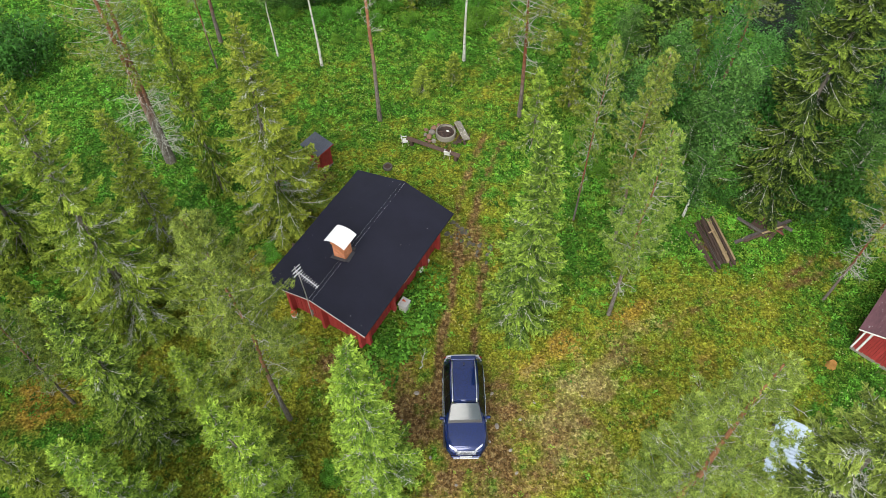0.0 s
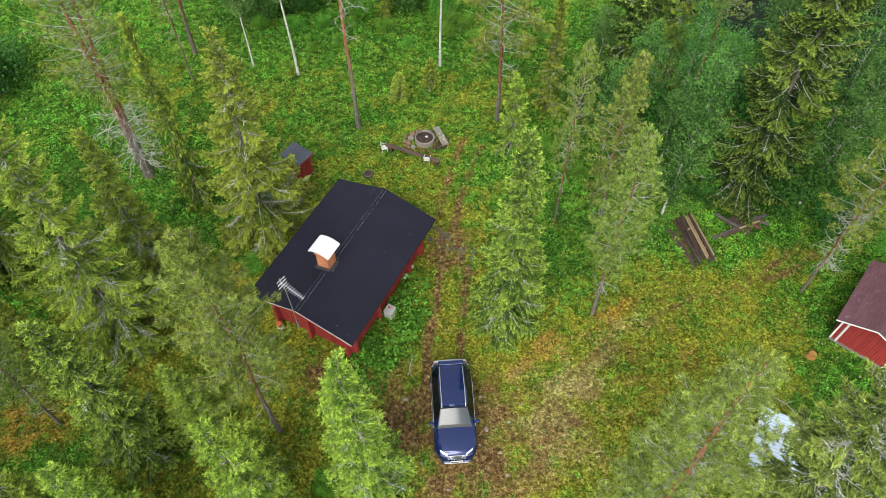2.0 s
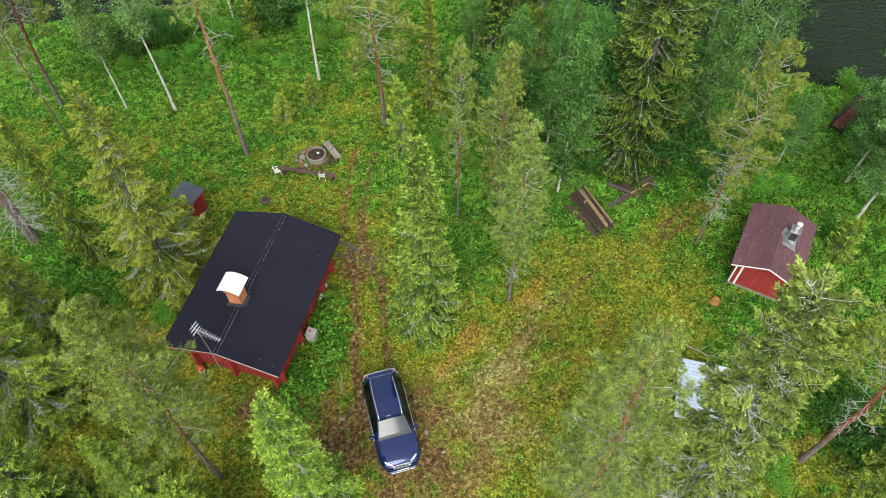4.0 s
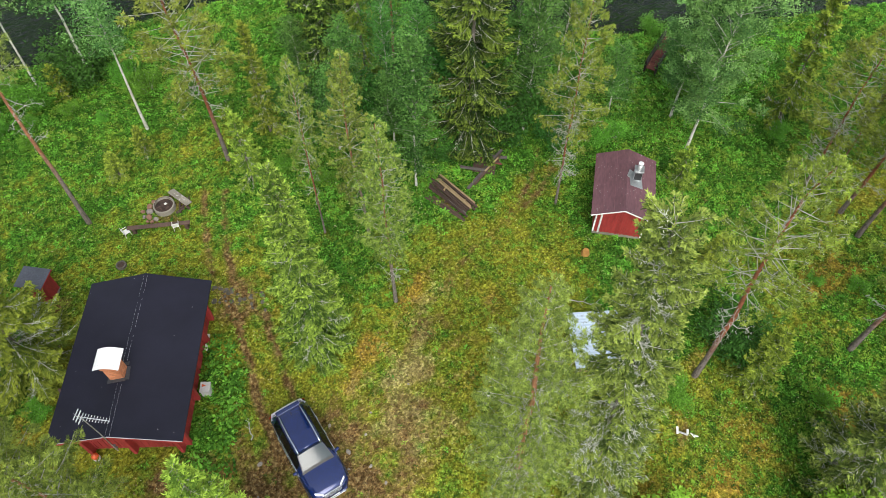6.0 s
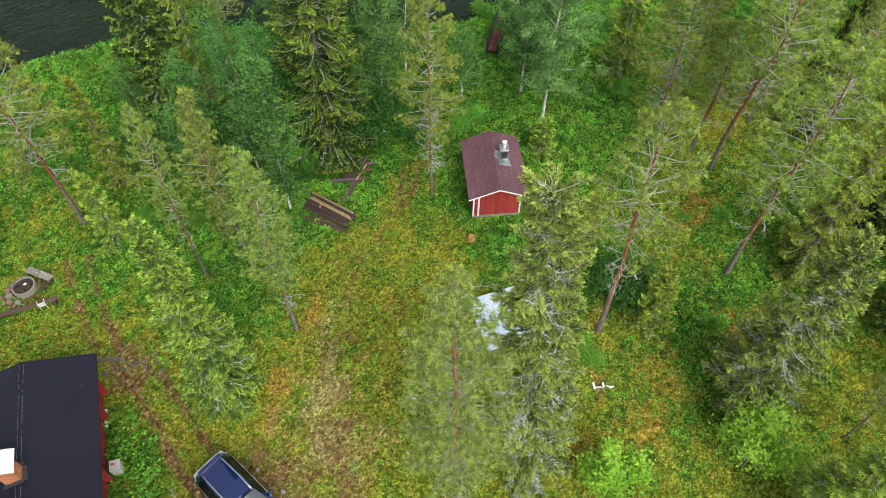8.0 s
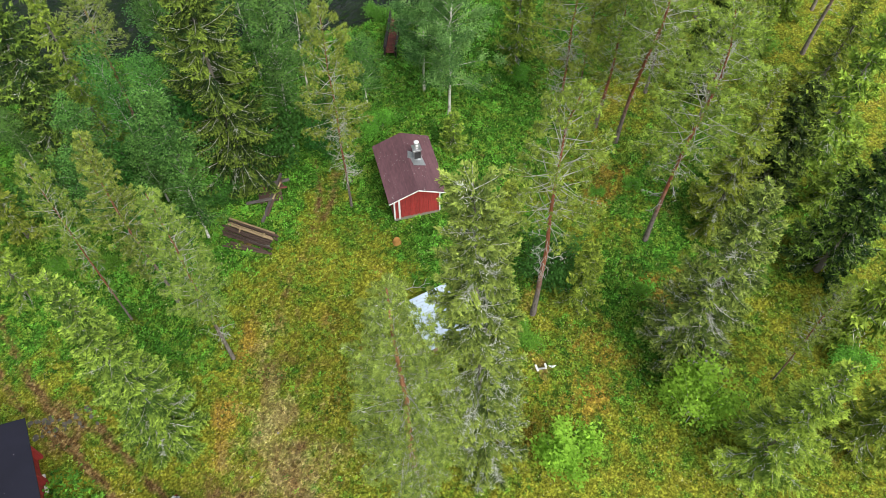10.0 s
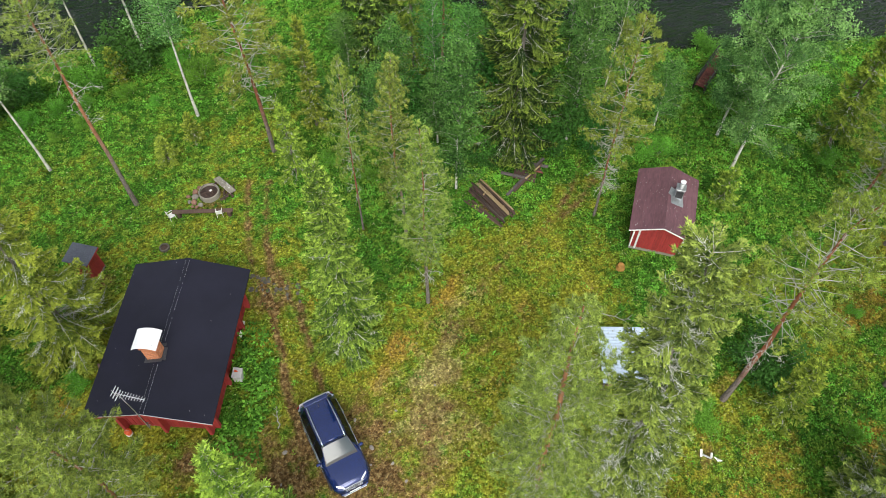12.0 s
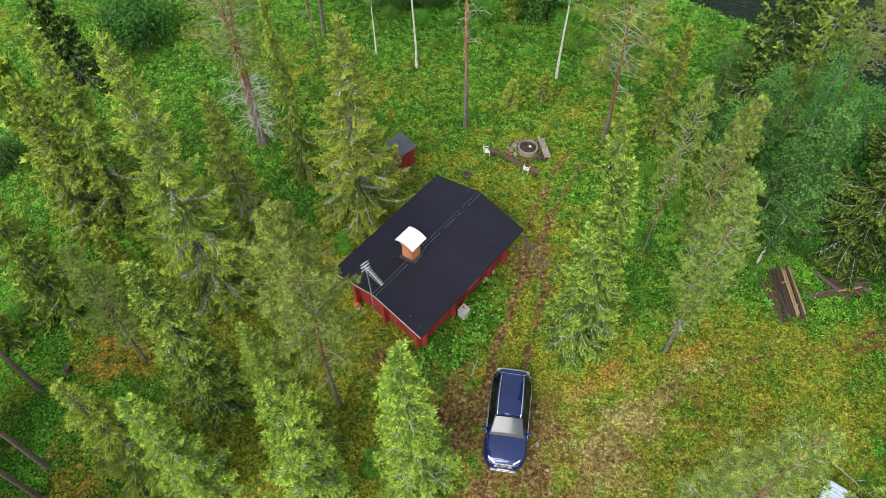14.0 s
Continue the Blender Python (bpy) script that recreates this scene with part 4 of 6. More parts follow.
# ---------------------------------------------------------------- cabin
def board_wall(parent, m, length, low, high_at, thick=0.05, width=0.13, pointed=True):
    """A wall of upright boards along +x from 0 to length, feet at low, tops by high_at(x)."""
    back = Geo().box((length, 0.03, high_at(0.0) - low - 0.1), pose(length / 2, 0.03, (high_at(0.0) + low - 0.1) / 2), 0.005)
    wall = part("wall", back, M["red"], parent)
    wall.matrix_basis = m
    n = max(1, round(length / width))
    w = length / n
    rnd = random.Random(round(length * 100))
    for i in range(n):
        a, b2, c = i * w + 0.005, (i + 1) * w - 0.005, (i + 0.5) * w
        dep = thick / 2 + (0.014 if i % 2 else 0.0)
        foot = low + rnd.random() * 0.03
        tip = 0.05 if pointed else 0.0
        out = [(a, foot), (c, foot - tip), (b2, foot), (b2, high_at(b2)), (c, high_at(c)), (a, high_at(a))]
        vs = [(x, -dep, z) for x, z in out] + [(x, 0.01, z) for x, z in out]
        g = Geo().add(vs, [[0, 1, 2, 3, 4, 5], [11, 10, 9, 8, 7, 6]] + [[k, k + 6, (k + 1) % 6 + 6, (k + 1) % 6] for k in range(6)])
        part("board", g, M["red"], wall)
    return wall


def cabin():
    c = thing("cabin", pose(-3.89, 19.83, 0, 0, 0, -30.4), "red board cabin with black felt gable roof and brick chimney", "cabin")
    x0, x1, y0, y1, eave, ridge = -2.1, 2.06, -3.1, 3.45, 2.82, 3.58
    hw, hl = 2.83, 3.94
    slope = (ridge - eave) / hw
    under = lambda x: ridge - 0.12 - abs(x) * slope
    part("foundation", Geo().box((x1 - x0 - 0.02, y1 - y0 - 0.02, 0.34), pose((x0 + x1) / 2, (y0 + y1) / 2, 0.1), 0.03), M["concrete"], c)
    body = Geo().box((x1 - x0 - 0.1, y1 - y0 - 0.1, 2.3), pose((x0 + x1) / 2, (y0 + y1) / 2, 1.35), 0.01)
    part("wall_core", body, M["red"], c)
    for nm, ln, m, f in (
        ("wall", x1 - x0, pose(x0, y0, 0), lambda s: under(x0 + s)),
        ("wall", x1 - x0, pose(x1, y1, 0, 0, 0, 180), lambda s: under(x1 - s)),
        ("wall", y1 - y0, pose(x1, y0, 0, 0, 0, 90), lambda s: under(x1) - 0.02),
        ("wall", y1 - y0, pose(x0, y1, 0, 0, 0, -90), lambda s: under(x0) - 0.02),
    ):
        board_wall(c, m, ln, 0.1, f)
    # boxed log ends that stand out from the corners and the cross walls
    ends = [(x, y0 - 0.17, 0.17, 0.34) for x in (x0 + 0.08, -0.12, x1 - 0.08)] + [(x, y1 + 0.17, 0.17, 0.34) for x in (x0 + 0.08, x1 - 0.08)]
    ends += [(x1 + 0.14, y, 0.28, 0.17) for y in (y0 + 0.08, -0.88, 2.1, y1 - 0.08)] + [(x0 - 0.18, y, 0.36, 0.17) for y in (y0 + 0.08, y1 - 0.08)]
    for x, y, sx, sy in ends:
        top = under(x) - 0.02
        o = part("log_end_box", Geo().box((sx, sy, top - 0.12), None, 0.012), M["red"], c)
        o.matrix_basis = pose(x, y, 0.12 + (top - 0.12) / 2)
    # roof
    for sgn in (-1, 1):
        g = Geo()
        ed, top, low = 0.05, ridge, eave
        prof = [(0, top), (sgn * hw, low), (sgn * hw, low - ed), (0, top - ed)]
        rings = [[(x, y, z + 0.012 * math.sin(y * 1.3) * (abs(x) / hw)) for x, z in prof] for y in np.linspace(-hl, hl, 13)]
        g.loft(rings)
        part("roof_slope", g, M["felt"], c, "black roofing felt with pale flecks")
        # overlapping felt strips
        for y in (-2.6, -1.3, 0.0, 1.3, 2.6):
            st = Geo().loft([[(0.06 * sgn, yy, top + 0.004 - 0.06 * slope), (sgn * (hw - 0.01), yy, low + 0.005)] for yy in (y - 0.05, y + 0.05)], closed=False)
            part("felt_seam", st, M["felt"], c)
        g = Geo().box((math.hypot(hw, top - low), 0.03, 0.15), pose(sgn * hw / 2, -hl - 0.017, (top + low) / 2 - 0.07, 0, math.degrees(math.atan(slope)) * sgn, 0), 0.006)
        part("bargeboard", g, M["red"], c)
        g = Geo().box((math.hypot(hw, top - low), 0.03, 0.012), pose(sgn * hw / 2, -hl - 0.012, (top + low) / 2 + 0.014, 0, math.degrees(math.atan(slope)) * sgn, 0), 0.003)
        part("drip_edge", g, M["aluminium"], c, "thin white metal roof edge")
        g = Geo().box((0.03, 2 * hl - 0.1, 0.14), pose(sgn * (hw - 0.06), 0, low - 0.12), 0.006)
        part("fascia", g, M["red"], c)
    cap = Geo().loft([[(-0.2, y, ridge - 0.2 * slope + 0.012), (0, y, ridge + 0.014), (0.2, y, ridge - 0.2 * slope + 0.012)] for y in np.linspace(-hl, hl, 9)], closed=False)
    part("ridge_strip", cap, M["felt"], c)
    rnd = random.Random(4)
    for off in (-0.085, 0.085):
        g = Geo()
        y = -hl + 0.1
        while y < hl - 0.1:
            ln = 0.05 + 0.06 * rnd.random()
            if abs(y + 1.1) > 0.5 and rnd.random() < 0.86:
                g.box((0.013, ln, 0.01), pose(off + rnd.uniform(-0.008, 0.008), y, ridge - abs(off) * slope + 0.018, 0, 18 * (1 if off > 0 else -1), 0), 0.004)
            y += ln + 0.045
        part("nail_row", g, M["zinc"], c, "pale dashed row of felt nails")["kind"] = "stuff"
    # chimney
    ch = part("chimney", Geo().box((0.58, 0.54, 1.35), pose(-0.17, -1.1, 3.8), 0.01), M["mortar"], c, "orange brick chimney stack")
    z = 3.2
    row = 0
    while z < 4.42:
        for side in range(4):
            ax = side % 2
            ln = 0.62 if ax == 0 else 0.58
            start = -ln / 2 + (0.0 if row % 2 else -0.11)
            s = start
            while s < ln / 2 - 0.03:
                a, b2 = max(s, -ln / 2), min(s + 0.215, ln / 2)
                if b2 - a > 0.05:
                    mid, w = (a + b2) / 2, b2 - a - 0.012
                    pos = (mid, (-0.27, 0.27)[side // 2], 0) if ax == 0 else ((-0.29, 0.29)[side // 2], mid, 0)
                    size = (w, 0.05, 0.063) if ax == 0 else (0.05, w, 0.063)
                    part("brick", Geo().box(size, pose(-0.17 + pos[0], -1.1 + pos[1], z + 0.03), 0.006), M["brick"], ch)
                s += 0.225
        z += 0.075
        row += 1
    part("crown_slab", Geo().box((0.72, 0.68, 0.07), pose(-0.17, -1.1, 4.49), 0.015), M["brick"], ch)
    fl = Geo()
    for k, (dx, dy, sx, sy) in enumerate(((0, -0.36, 0.9, 0.16), (0, 0.36, 0.9, 0.16), (0.4, 0, 0.16, 0.62), (-0.4, 0, 0.16, 0.62))):
        fl.box((sx, sy, 0.02), pose(-0.17 + dx, -1.1 + dy, ridge - abs(-0.17 + dx) * slope + 0.03, 0, 17 * (1 if -0.17 + dx > 0.1 else -1 if -0.17 + dx < -0.1 else 0), 3 * k), 0.006)
    part("flashing", fl, M["lead"], ch, "crinkled dark grey flashing")
    arch = []
    for y in (-0.5, -0.25, 0, 0.25, 0.5):
        xs = np.linspace(-0.54, 0.54, 11)
        up = [(-0.2 + x, -1.05 + y, 4.88 - 0.62 * x * x) for x in xs]
        arch.append(up + [(p[0], p[1], p[2] - 0.012) for p in up[::-1]])
    part("rain_cap", Geo().loft(arch), M["white_metal"], ch, "curved white sheet-metal rain cap")
    for dx in (-0.3, 0.3):
        for dy in (-0.28, 0.28):
            part("cap_leg", Geo().tube([(-0.17 + dx, -1.1 + dy, 4.4), (-0.17 + dx * 1.05, -1.08 + dy, 4.83)], [0.012, 0.012], 6), M["zinc"], ch)
    # window on the east wall, door on the north, roughly as wide as the trim shows
    w = part("window", Geo().box((0.04, 0.75, 0.8), pose(x1 + 0.045, 0.65, 1.5), 0.006), M["car_glass"], c)
    for yy in (-0.41, 0.41):
        part("window_frame", Geo().box((0.06, 0.09, 0.95), pose(x1 + 0.06, 0.65 + yy, 1.5), 0.008), M["white"], w)
    part("window_sill", Geo().box((0.12, 0.95, 0.05), pose(x1 + 0.08, 0.65, 1.04), 0.008), M["white"], w)
    for y in (2.45, 3.0):
        part("plinth_board", Geo().box((0.12, 0.35, 0.12), pose(x1 + 0.16, y - 0.7, 0.2), 0.01), M["white"], c, "small white painted block at the wall foot")
    return c


cabin()
CAB = pose(-3.89, 19.83, 0, 0, 0, -30.4)


def antenna():
    a = thing("tv_antenna", CAB @ pose(-0.05, -4.0, 0), "aluminium rooftop aerial on a thin mast at the gable", "antenna")
    part("mast", Geo().tube([(0, 0, 2.15), (0, 0, 4.2), (0.0, -0.06, 6.1)], [0.022, 0.022, 0.02], 8), M["aluminium"], a)
    for z in (2.35, 2.6):
        part("bracket", Geo().box((0.1, 0.14, 0.03), pose(0, 0.05, z), 0.006), M["zinc"], a)
    d = Vector((1.45, -0.25, 0.0)).normalized()
    p0 = Vector((-0.12, -0.04, 6.0))
    boom = part("boom", Geo().tube([p0, p0 + d * 1.3], [0.017, 0.017], 6), M["white_metal"], a)
    side = Vector((-d.y, d.x, 0))
    for i in range(9):
        p = p0 + d * (0.3 + 0.12 * i)
        ln = 0.15 - 0.006 * i
        part("element", Geo().tube([p - side * ln, p + side * ln], [0.012, 0.012], 5), M["white_metal"], boom)
    for k, z in enumerate((-0.24, -0.12, 0.0, 0.12, 0.24)):
        p = p0 + d * (0.06 + 0.05 * (k % 2)) + Vector((0, 0, z))
        part("reflector_rod", Geo().tube([p - side * 0.22, p + side * 0.22], [0.017, 0.017], 5), M["white_metal"], a)
    part("reflector_frame", Geo().tube([p0 + Vector((0, 0, -0.28)), p0 + Vector((0, 0, 0.28))], [0.012, 0.012], 5), M["aluminium"], a)
    return a


antenna()


def gas_box():
    b = thing("utility_box", CAB @ pose(2.6, -0.5, 0), "pale grey box with an orange mark beside the cabin wall", "box")
    part("body", Geo().box((0.42, 0.48, 0.5), pose(0, 0, 0.28), 0.03), M["pale_grey"], b)
    part("lid", Geo().box((0.46, 0.52, 0.05), pose(0, 0, 0.56, 4, 6, 0), 0.015), M["pale_grey"], b, "pale grey lid")
    part("mark", Geo().box((0.2, 0.14, 0.012), pose(-0.05, 0.1, 0.592, 4, 6, 20), 0.003), M["orange"], b, "orange patch on the lid")


gas_box()


def orange_bucket():
    b = thing("bucket", CAB @ pose(-1.85, -3.55, 0.0), "small orange bucket on a white base by the cabin", "bucket")
    part("base", Geo().lathe([(0.0, 0.0), (0.15, 0.0), (0.16, 0.1), (0.0, 0.11)], 14), M["white"], b)
    part("body", Geo().lathe([(0.12, 0.1), (0.15, 0.25), (0.16, 0.34), (0.13, 0.4), (0.0, 0.42)], 14), M["orange"], b, smooth=True)
    part("handle", Geo().tube([(0.14, 0, 0.36), (0.06, 0, 0.48), (-0.06, 0, 0.48), (-0.14, 0, 0.36)], [0.008] * 4, 5), M["zinc"], b)


orange_bucket()


def board_stack():
    s = thing("board_stack", CAB @ pose(-3.0, -1.4, 0.0), "dark weathered boards leaning by the cabin's west wall", "boards")
    for i in range(5):
        part("board", Geo().box((0.14, 1.9, 0.03), pose(-0.35 + 0.16 * i, 0.05 * i, 1.0 + 0.02 * i, 62, 4 * i - 8, 0), 0.005), M["old_wood" if i % 2 else "dark_wood"], s)


board_stack()


def outhouse():
    o = thing("outhouse", pose(-6.9, 27.5, 0, 0, 0, -38) @ Matrix.Scale(0.9, 4), "small red board outhouse with blue-grey felt roof", "outhouse")
    part("base", Geo().box((1.2, 1.1, 0.22), pose(0, 0, 0.1), 0.02), M["concrete"], o)
    for ln, m in ((1.15, pose(-0.575, -0.5, 0)), (1.15, pose(0.575, 0.5, 0, 0, 0, 180)), (1.0, pose(0.575, -0.5, 0, 0, 0, 90)), (1.0, pose(-0.575, 0.5, 0, 0, 0, -90))):
        board_wall(o, m, ln, 0.2, lambda s: 1.78, width=0.16, pointed=False)
    part("corner_board", Geo().box((0.07, 0.07, 0.16), pose(0.6, 0.0, 0.16), 0.005), M["white"], o)
    part("roof", Geo().box((1.5, 1.35, 0.07), pose(0, 0, 1.88, 0, 5, 0), 0.012), M["blue_felt"], o)
    part("fascia", Geo().box((0.03, 1.35, 0.09), pose(0.76, 0, 1.79), 0.006), M["red"], o)


outhouse()


# ---------------------------------------------------------------- sauna shed
def sauna_shed():
    s = thing("sauna_shed", pose(21.32, 16.1, 0, 0, 0, -42.6), "small red shed with brown roof and steel chimney", "shed")
    hw, hl, eave, ridge = 1.62, 2.14, 2.18, 2.86
    slope = (ridge - eave) / hw
    wx, ys, yn = 1.27, -1.62, 1.95
    under = lambda x: ridge - 0.08 - abs(x) * slope
    part("foundation", Geo().box((2 * wx + 0.05, yn - ys + 0.05, 0.3), pose(0, (ys + yn) / 2, 0.1), 0.02), M["concrete"], s)
    part("wall_core", Geo().box((2 * wx - 0.1, yn - ys - 0.1, 1.85), pose(0, (ys + yn) / 2, 1.1), 0.01), M["red"], s)
    for ln, m, f in ((2 * wx, pose(-wx, ys, 0), lambda q: under(-wx + q)), (2 * wx, pose(wx, yn, 0, 0, 0, 180), lambda q: under(wx - q)), (yn - ys, pose(wx, ys, 0, 0, 0, 90), lambda q: under(wx) - 0.02), (yn - ys, pose(-wx, yn, 0, 0, 0, -90), lambda q: under(wx) - 0.02)):
        board_wall(s, m, ln, 0.2, f, pointed=False)
    for x in (-wx, wx):
        part("corner_board", Geo().box((0.08, 0.1, 1.75), pose(x, ys - 0.03, 1.08), 0.008), M["white"], s)
    part("corner_board", Geo().box((0.1, 0.1, 1.85), pose(-1.0, ys - 0.055, 1.13), 0.008), M["white"], s)
    for sgn in (-1, 1):
        prof = [(0, ridge), (sgn * hw, eave), (sgn * hw, eave - 0.05), (0, ridge - 0.05)]
        part("roof_slope", Geo().loft([[(x, y, z) for x, z in prof] for y in np.linspace(-hl, hl, 7)]), M["brown_roof"], s, "faded brown-red roof covering with fallen needles")
        for k, x in enumerate((0.54, 1.08)):
            st = Geo().box((0.035, 2 * hl - 0.02, 0.012), pose(sgn * x, 0, ridge - x * slope + 0.007, 0, math.degrees(math.atan(slope)) * sgn, 0), 0.004)
            part("roof_seam", st, M["brown_roof"], s)
        part("bargeboard", Geo().box((math.hypot(hw, ridge - eave), 0.022, 0.08), pose(sgn * hw / 2, -hl - 0.013, (ridge + eave) / 2 - 0.045, 0, math.degrees(math.atan(slope)) * sgn, 0), 0.006), M["white"], s, "white painted bargeboard")
        part("fascia", Geo().box((0.03, 2 * hl - 0.06, 0.09), pose(sgn * (hw - 0.05), 0, eave - 0.09), 0.005), M["white"], s)
    ch = part("chimney", Geo().box((0.42, 0.42, 0.75), pose(0.52, 0.35, 2.95), 0.02), M["zinc"], s, "square galvanised chimney with a round flue")
    part("chimney_top", Geo().box((0.5, 0.5, 0.05), pose(0.52, 0.35, 3.35), 0.012), M["zinc"], ch)
    part("flue", Geo().lathe([(0.12, 3.3), (0.12, 3.68), (0.09, 3.68), (0.09, 3.4)], 16, pose(0.52, 0.35, 0)), M["aluminium"], ch, smooth=True)
    part("flue_cap", Geo().lathe([(0.0, 3.86), (0.14, 3.8), (0.14, 3.78), (0.0, 3.79)], 16, pose(0.52, 0.35, 0)), M["white_metal"], ch)
    # black plate over the front face of the chimney box
    hatch = Geo().box((0.36, 0.02, 0.5), pose(0.52, 0.135, 2.98), 0.004)
    part("hatch", hatch, M["black"], ch, "black plate on the front of the chimney box")
    fl = Geo().box((0.75, 0.95, 0.012), pose(0.48, 0.15, ridge - 0.48 * slope + 0.018, 0, math.degrees(math.atan(slope)), 6), 0.003)
    fl.box((0.36, 0.5, 0.012), pose(0.2, 0.42, ridge - 0.2 * slope + 0.022, 0, math.degrees(math.atan(slope)), -14), 0.003)
    part("flashing", fl, M["zinc"], ch, "patched galvanised flashing sheets")


sauna_shed()


def wood_shelter():
    s = thing("wood_shelter", pose(14.95, 10.2, 0, 0, 0, -29), "low wood shelter with pale blue corrugated roof sheets", "shelter")
    n, ln, w = 10, 2.95, 2.5
    for k in range(3):
        ys = np.linspace(-ln / 2 + k * ln / 3, -ln / 2 + (k + 1) * ln / 3 + 0.03, 25)
        up = []
        for i, y in enumerate(ys):
            z = 0.95 + 0.011 * (1 if i % 4 in (1, 2) else 0) + 0.005 * k
            up.append([(x, y, z + 0.05 * (x + w / 2) / w) for x in np.linspace(-w / 2, w / 2, 4)])
        g = Geo().loft(up, closed=False)
        g.loft([[(p[0], p[1], p[2] - 0.006) for p in r][::-1] for r in up], closed=False)
        part("roof_sheet", g, M["corrugated"], s)
    for x in (-w / 2 + 0.12, w / 2 - 0.12):
        for y in (-ln / 2 + 0.12, 0, ln / 2 - 0.12):
            part("post", Geo().box((0.09, 0.09, 0.96), pose(x, y, 0.44), 0.008), M["old_wood"], s)
        part("beam", Geo().box((0.06, ln - 0.1, 0.09), pose(x, 0, 0.88 + 0.05 * (x + w / 2) / w), 0.008), M["old_wood"], s)
    rnd = random.Random(9)
    logs = Geo()
    for i in range(9):
        for j in range(5):
            r = 0.07 + 0.02 * rnd.random()
            y, z = -ln / 2 + 0.3 + i * 0.28 + rnd.uniform(-0.02, 0.02), 0.08 + j * 0.155
            logs.tube([(-0.9, y, z), (0.9, y + rnd.uniform(-0.03, 0.03), z)], [r, r], 8)
    o = part("firewood", logs, M["pale_wood"], s, "stacked split firewood")
    o["kind"] = "stuff"


wood_shelter()


# ---------------------------------------------------------------- car
CAR_ROWS = [
    (-2.27, 0.5, 0.58, 0.4, 0.64), (-2.2, 0.70, 0.70, 0.56, 0.77), (-2.02, 0.85, 0.81, 0.68, 0.90), (-1.5, 0.925, 0.92, 0.75, 1.01),
    (-1.0, 0.935, 0.98, 0.76, 1.07), (-0.3, 0.935, 1.02, 0.60, 1.57), (0.5, 0.935, 1.03, 0.615, 1.63), (1.3, 0.93, 1.04, 0.60, 1.60),
    (1.75, 0.91, 1.05, 0.58, 1.53), (2.1, 0.88, 1.03, 0.66, 1.10), (2.22, 0.84, 0.95, 0.70, 1.0), (2.27, 0.78, 0.60, 0.60, 0.64)]


def car_row(y):
    cols = np.array(CAR_ROWS)
    return [np.interp(y, cols[:, 0], cols[:, k]) for k in range(1, 5)]


def car_top(y, f):
    """Point of the upper skin: f from -1 (left edge of the roof) to 1."""
    w, zb, wt, zt = car_row(y)
    return Vector((f * wt, y, zt + 0.05 * (1 - f * f)))


def car_side(y, f, sgn):
    """Point of the side between belt (0) and roof edge (1)."""
    w, zb, wt, zt = car_row(y)
    return Vector((sgn * (w * 0.965 + (wt - w * 0.965) * f), y, zb + (zt - zb) * f))


def skin_panel(fn, us, vs, lift):
    """A panel that follows a skin, lifted off it."""
    pts = [[fn(u, v) for v in vs] for u in us]
    g, k = Geo(), len(vs)
    lifted = []
    for i, r in enumerate(pts):
        for j, p in enumerate(r):
            a = pts[min(i + 1, len(us) - 1)][j] - pts[max(i - 1, 0)][j]
            b2 = r[min(j + 1, k - 1)] - r[max(j - 1, 0)]
            nn = a.cross(b2).normalized()
            if nn.dot(p - Vector((0, p.y * 0.7, 0.5))) < 0:
                nn = -nn
            lifted.append(p + nn * lift)
    return g.add(lifted, [[i * k + j, i * k + j + 1, (i + 1) * k + j + 1, (i + 1) * k + j] for i in range(len(us) - 1) for j in range(k - 1)])


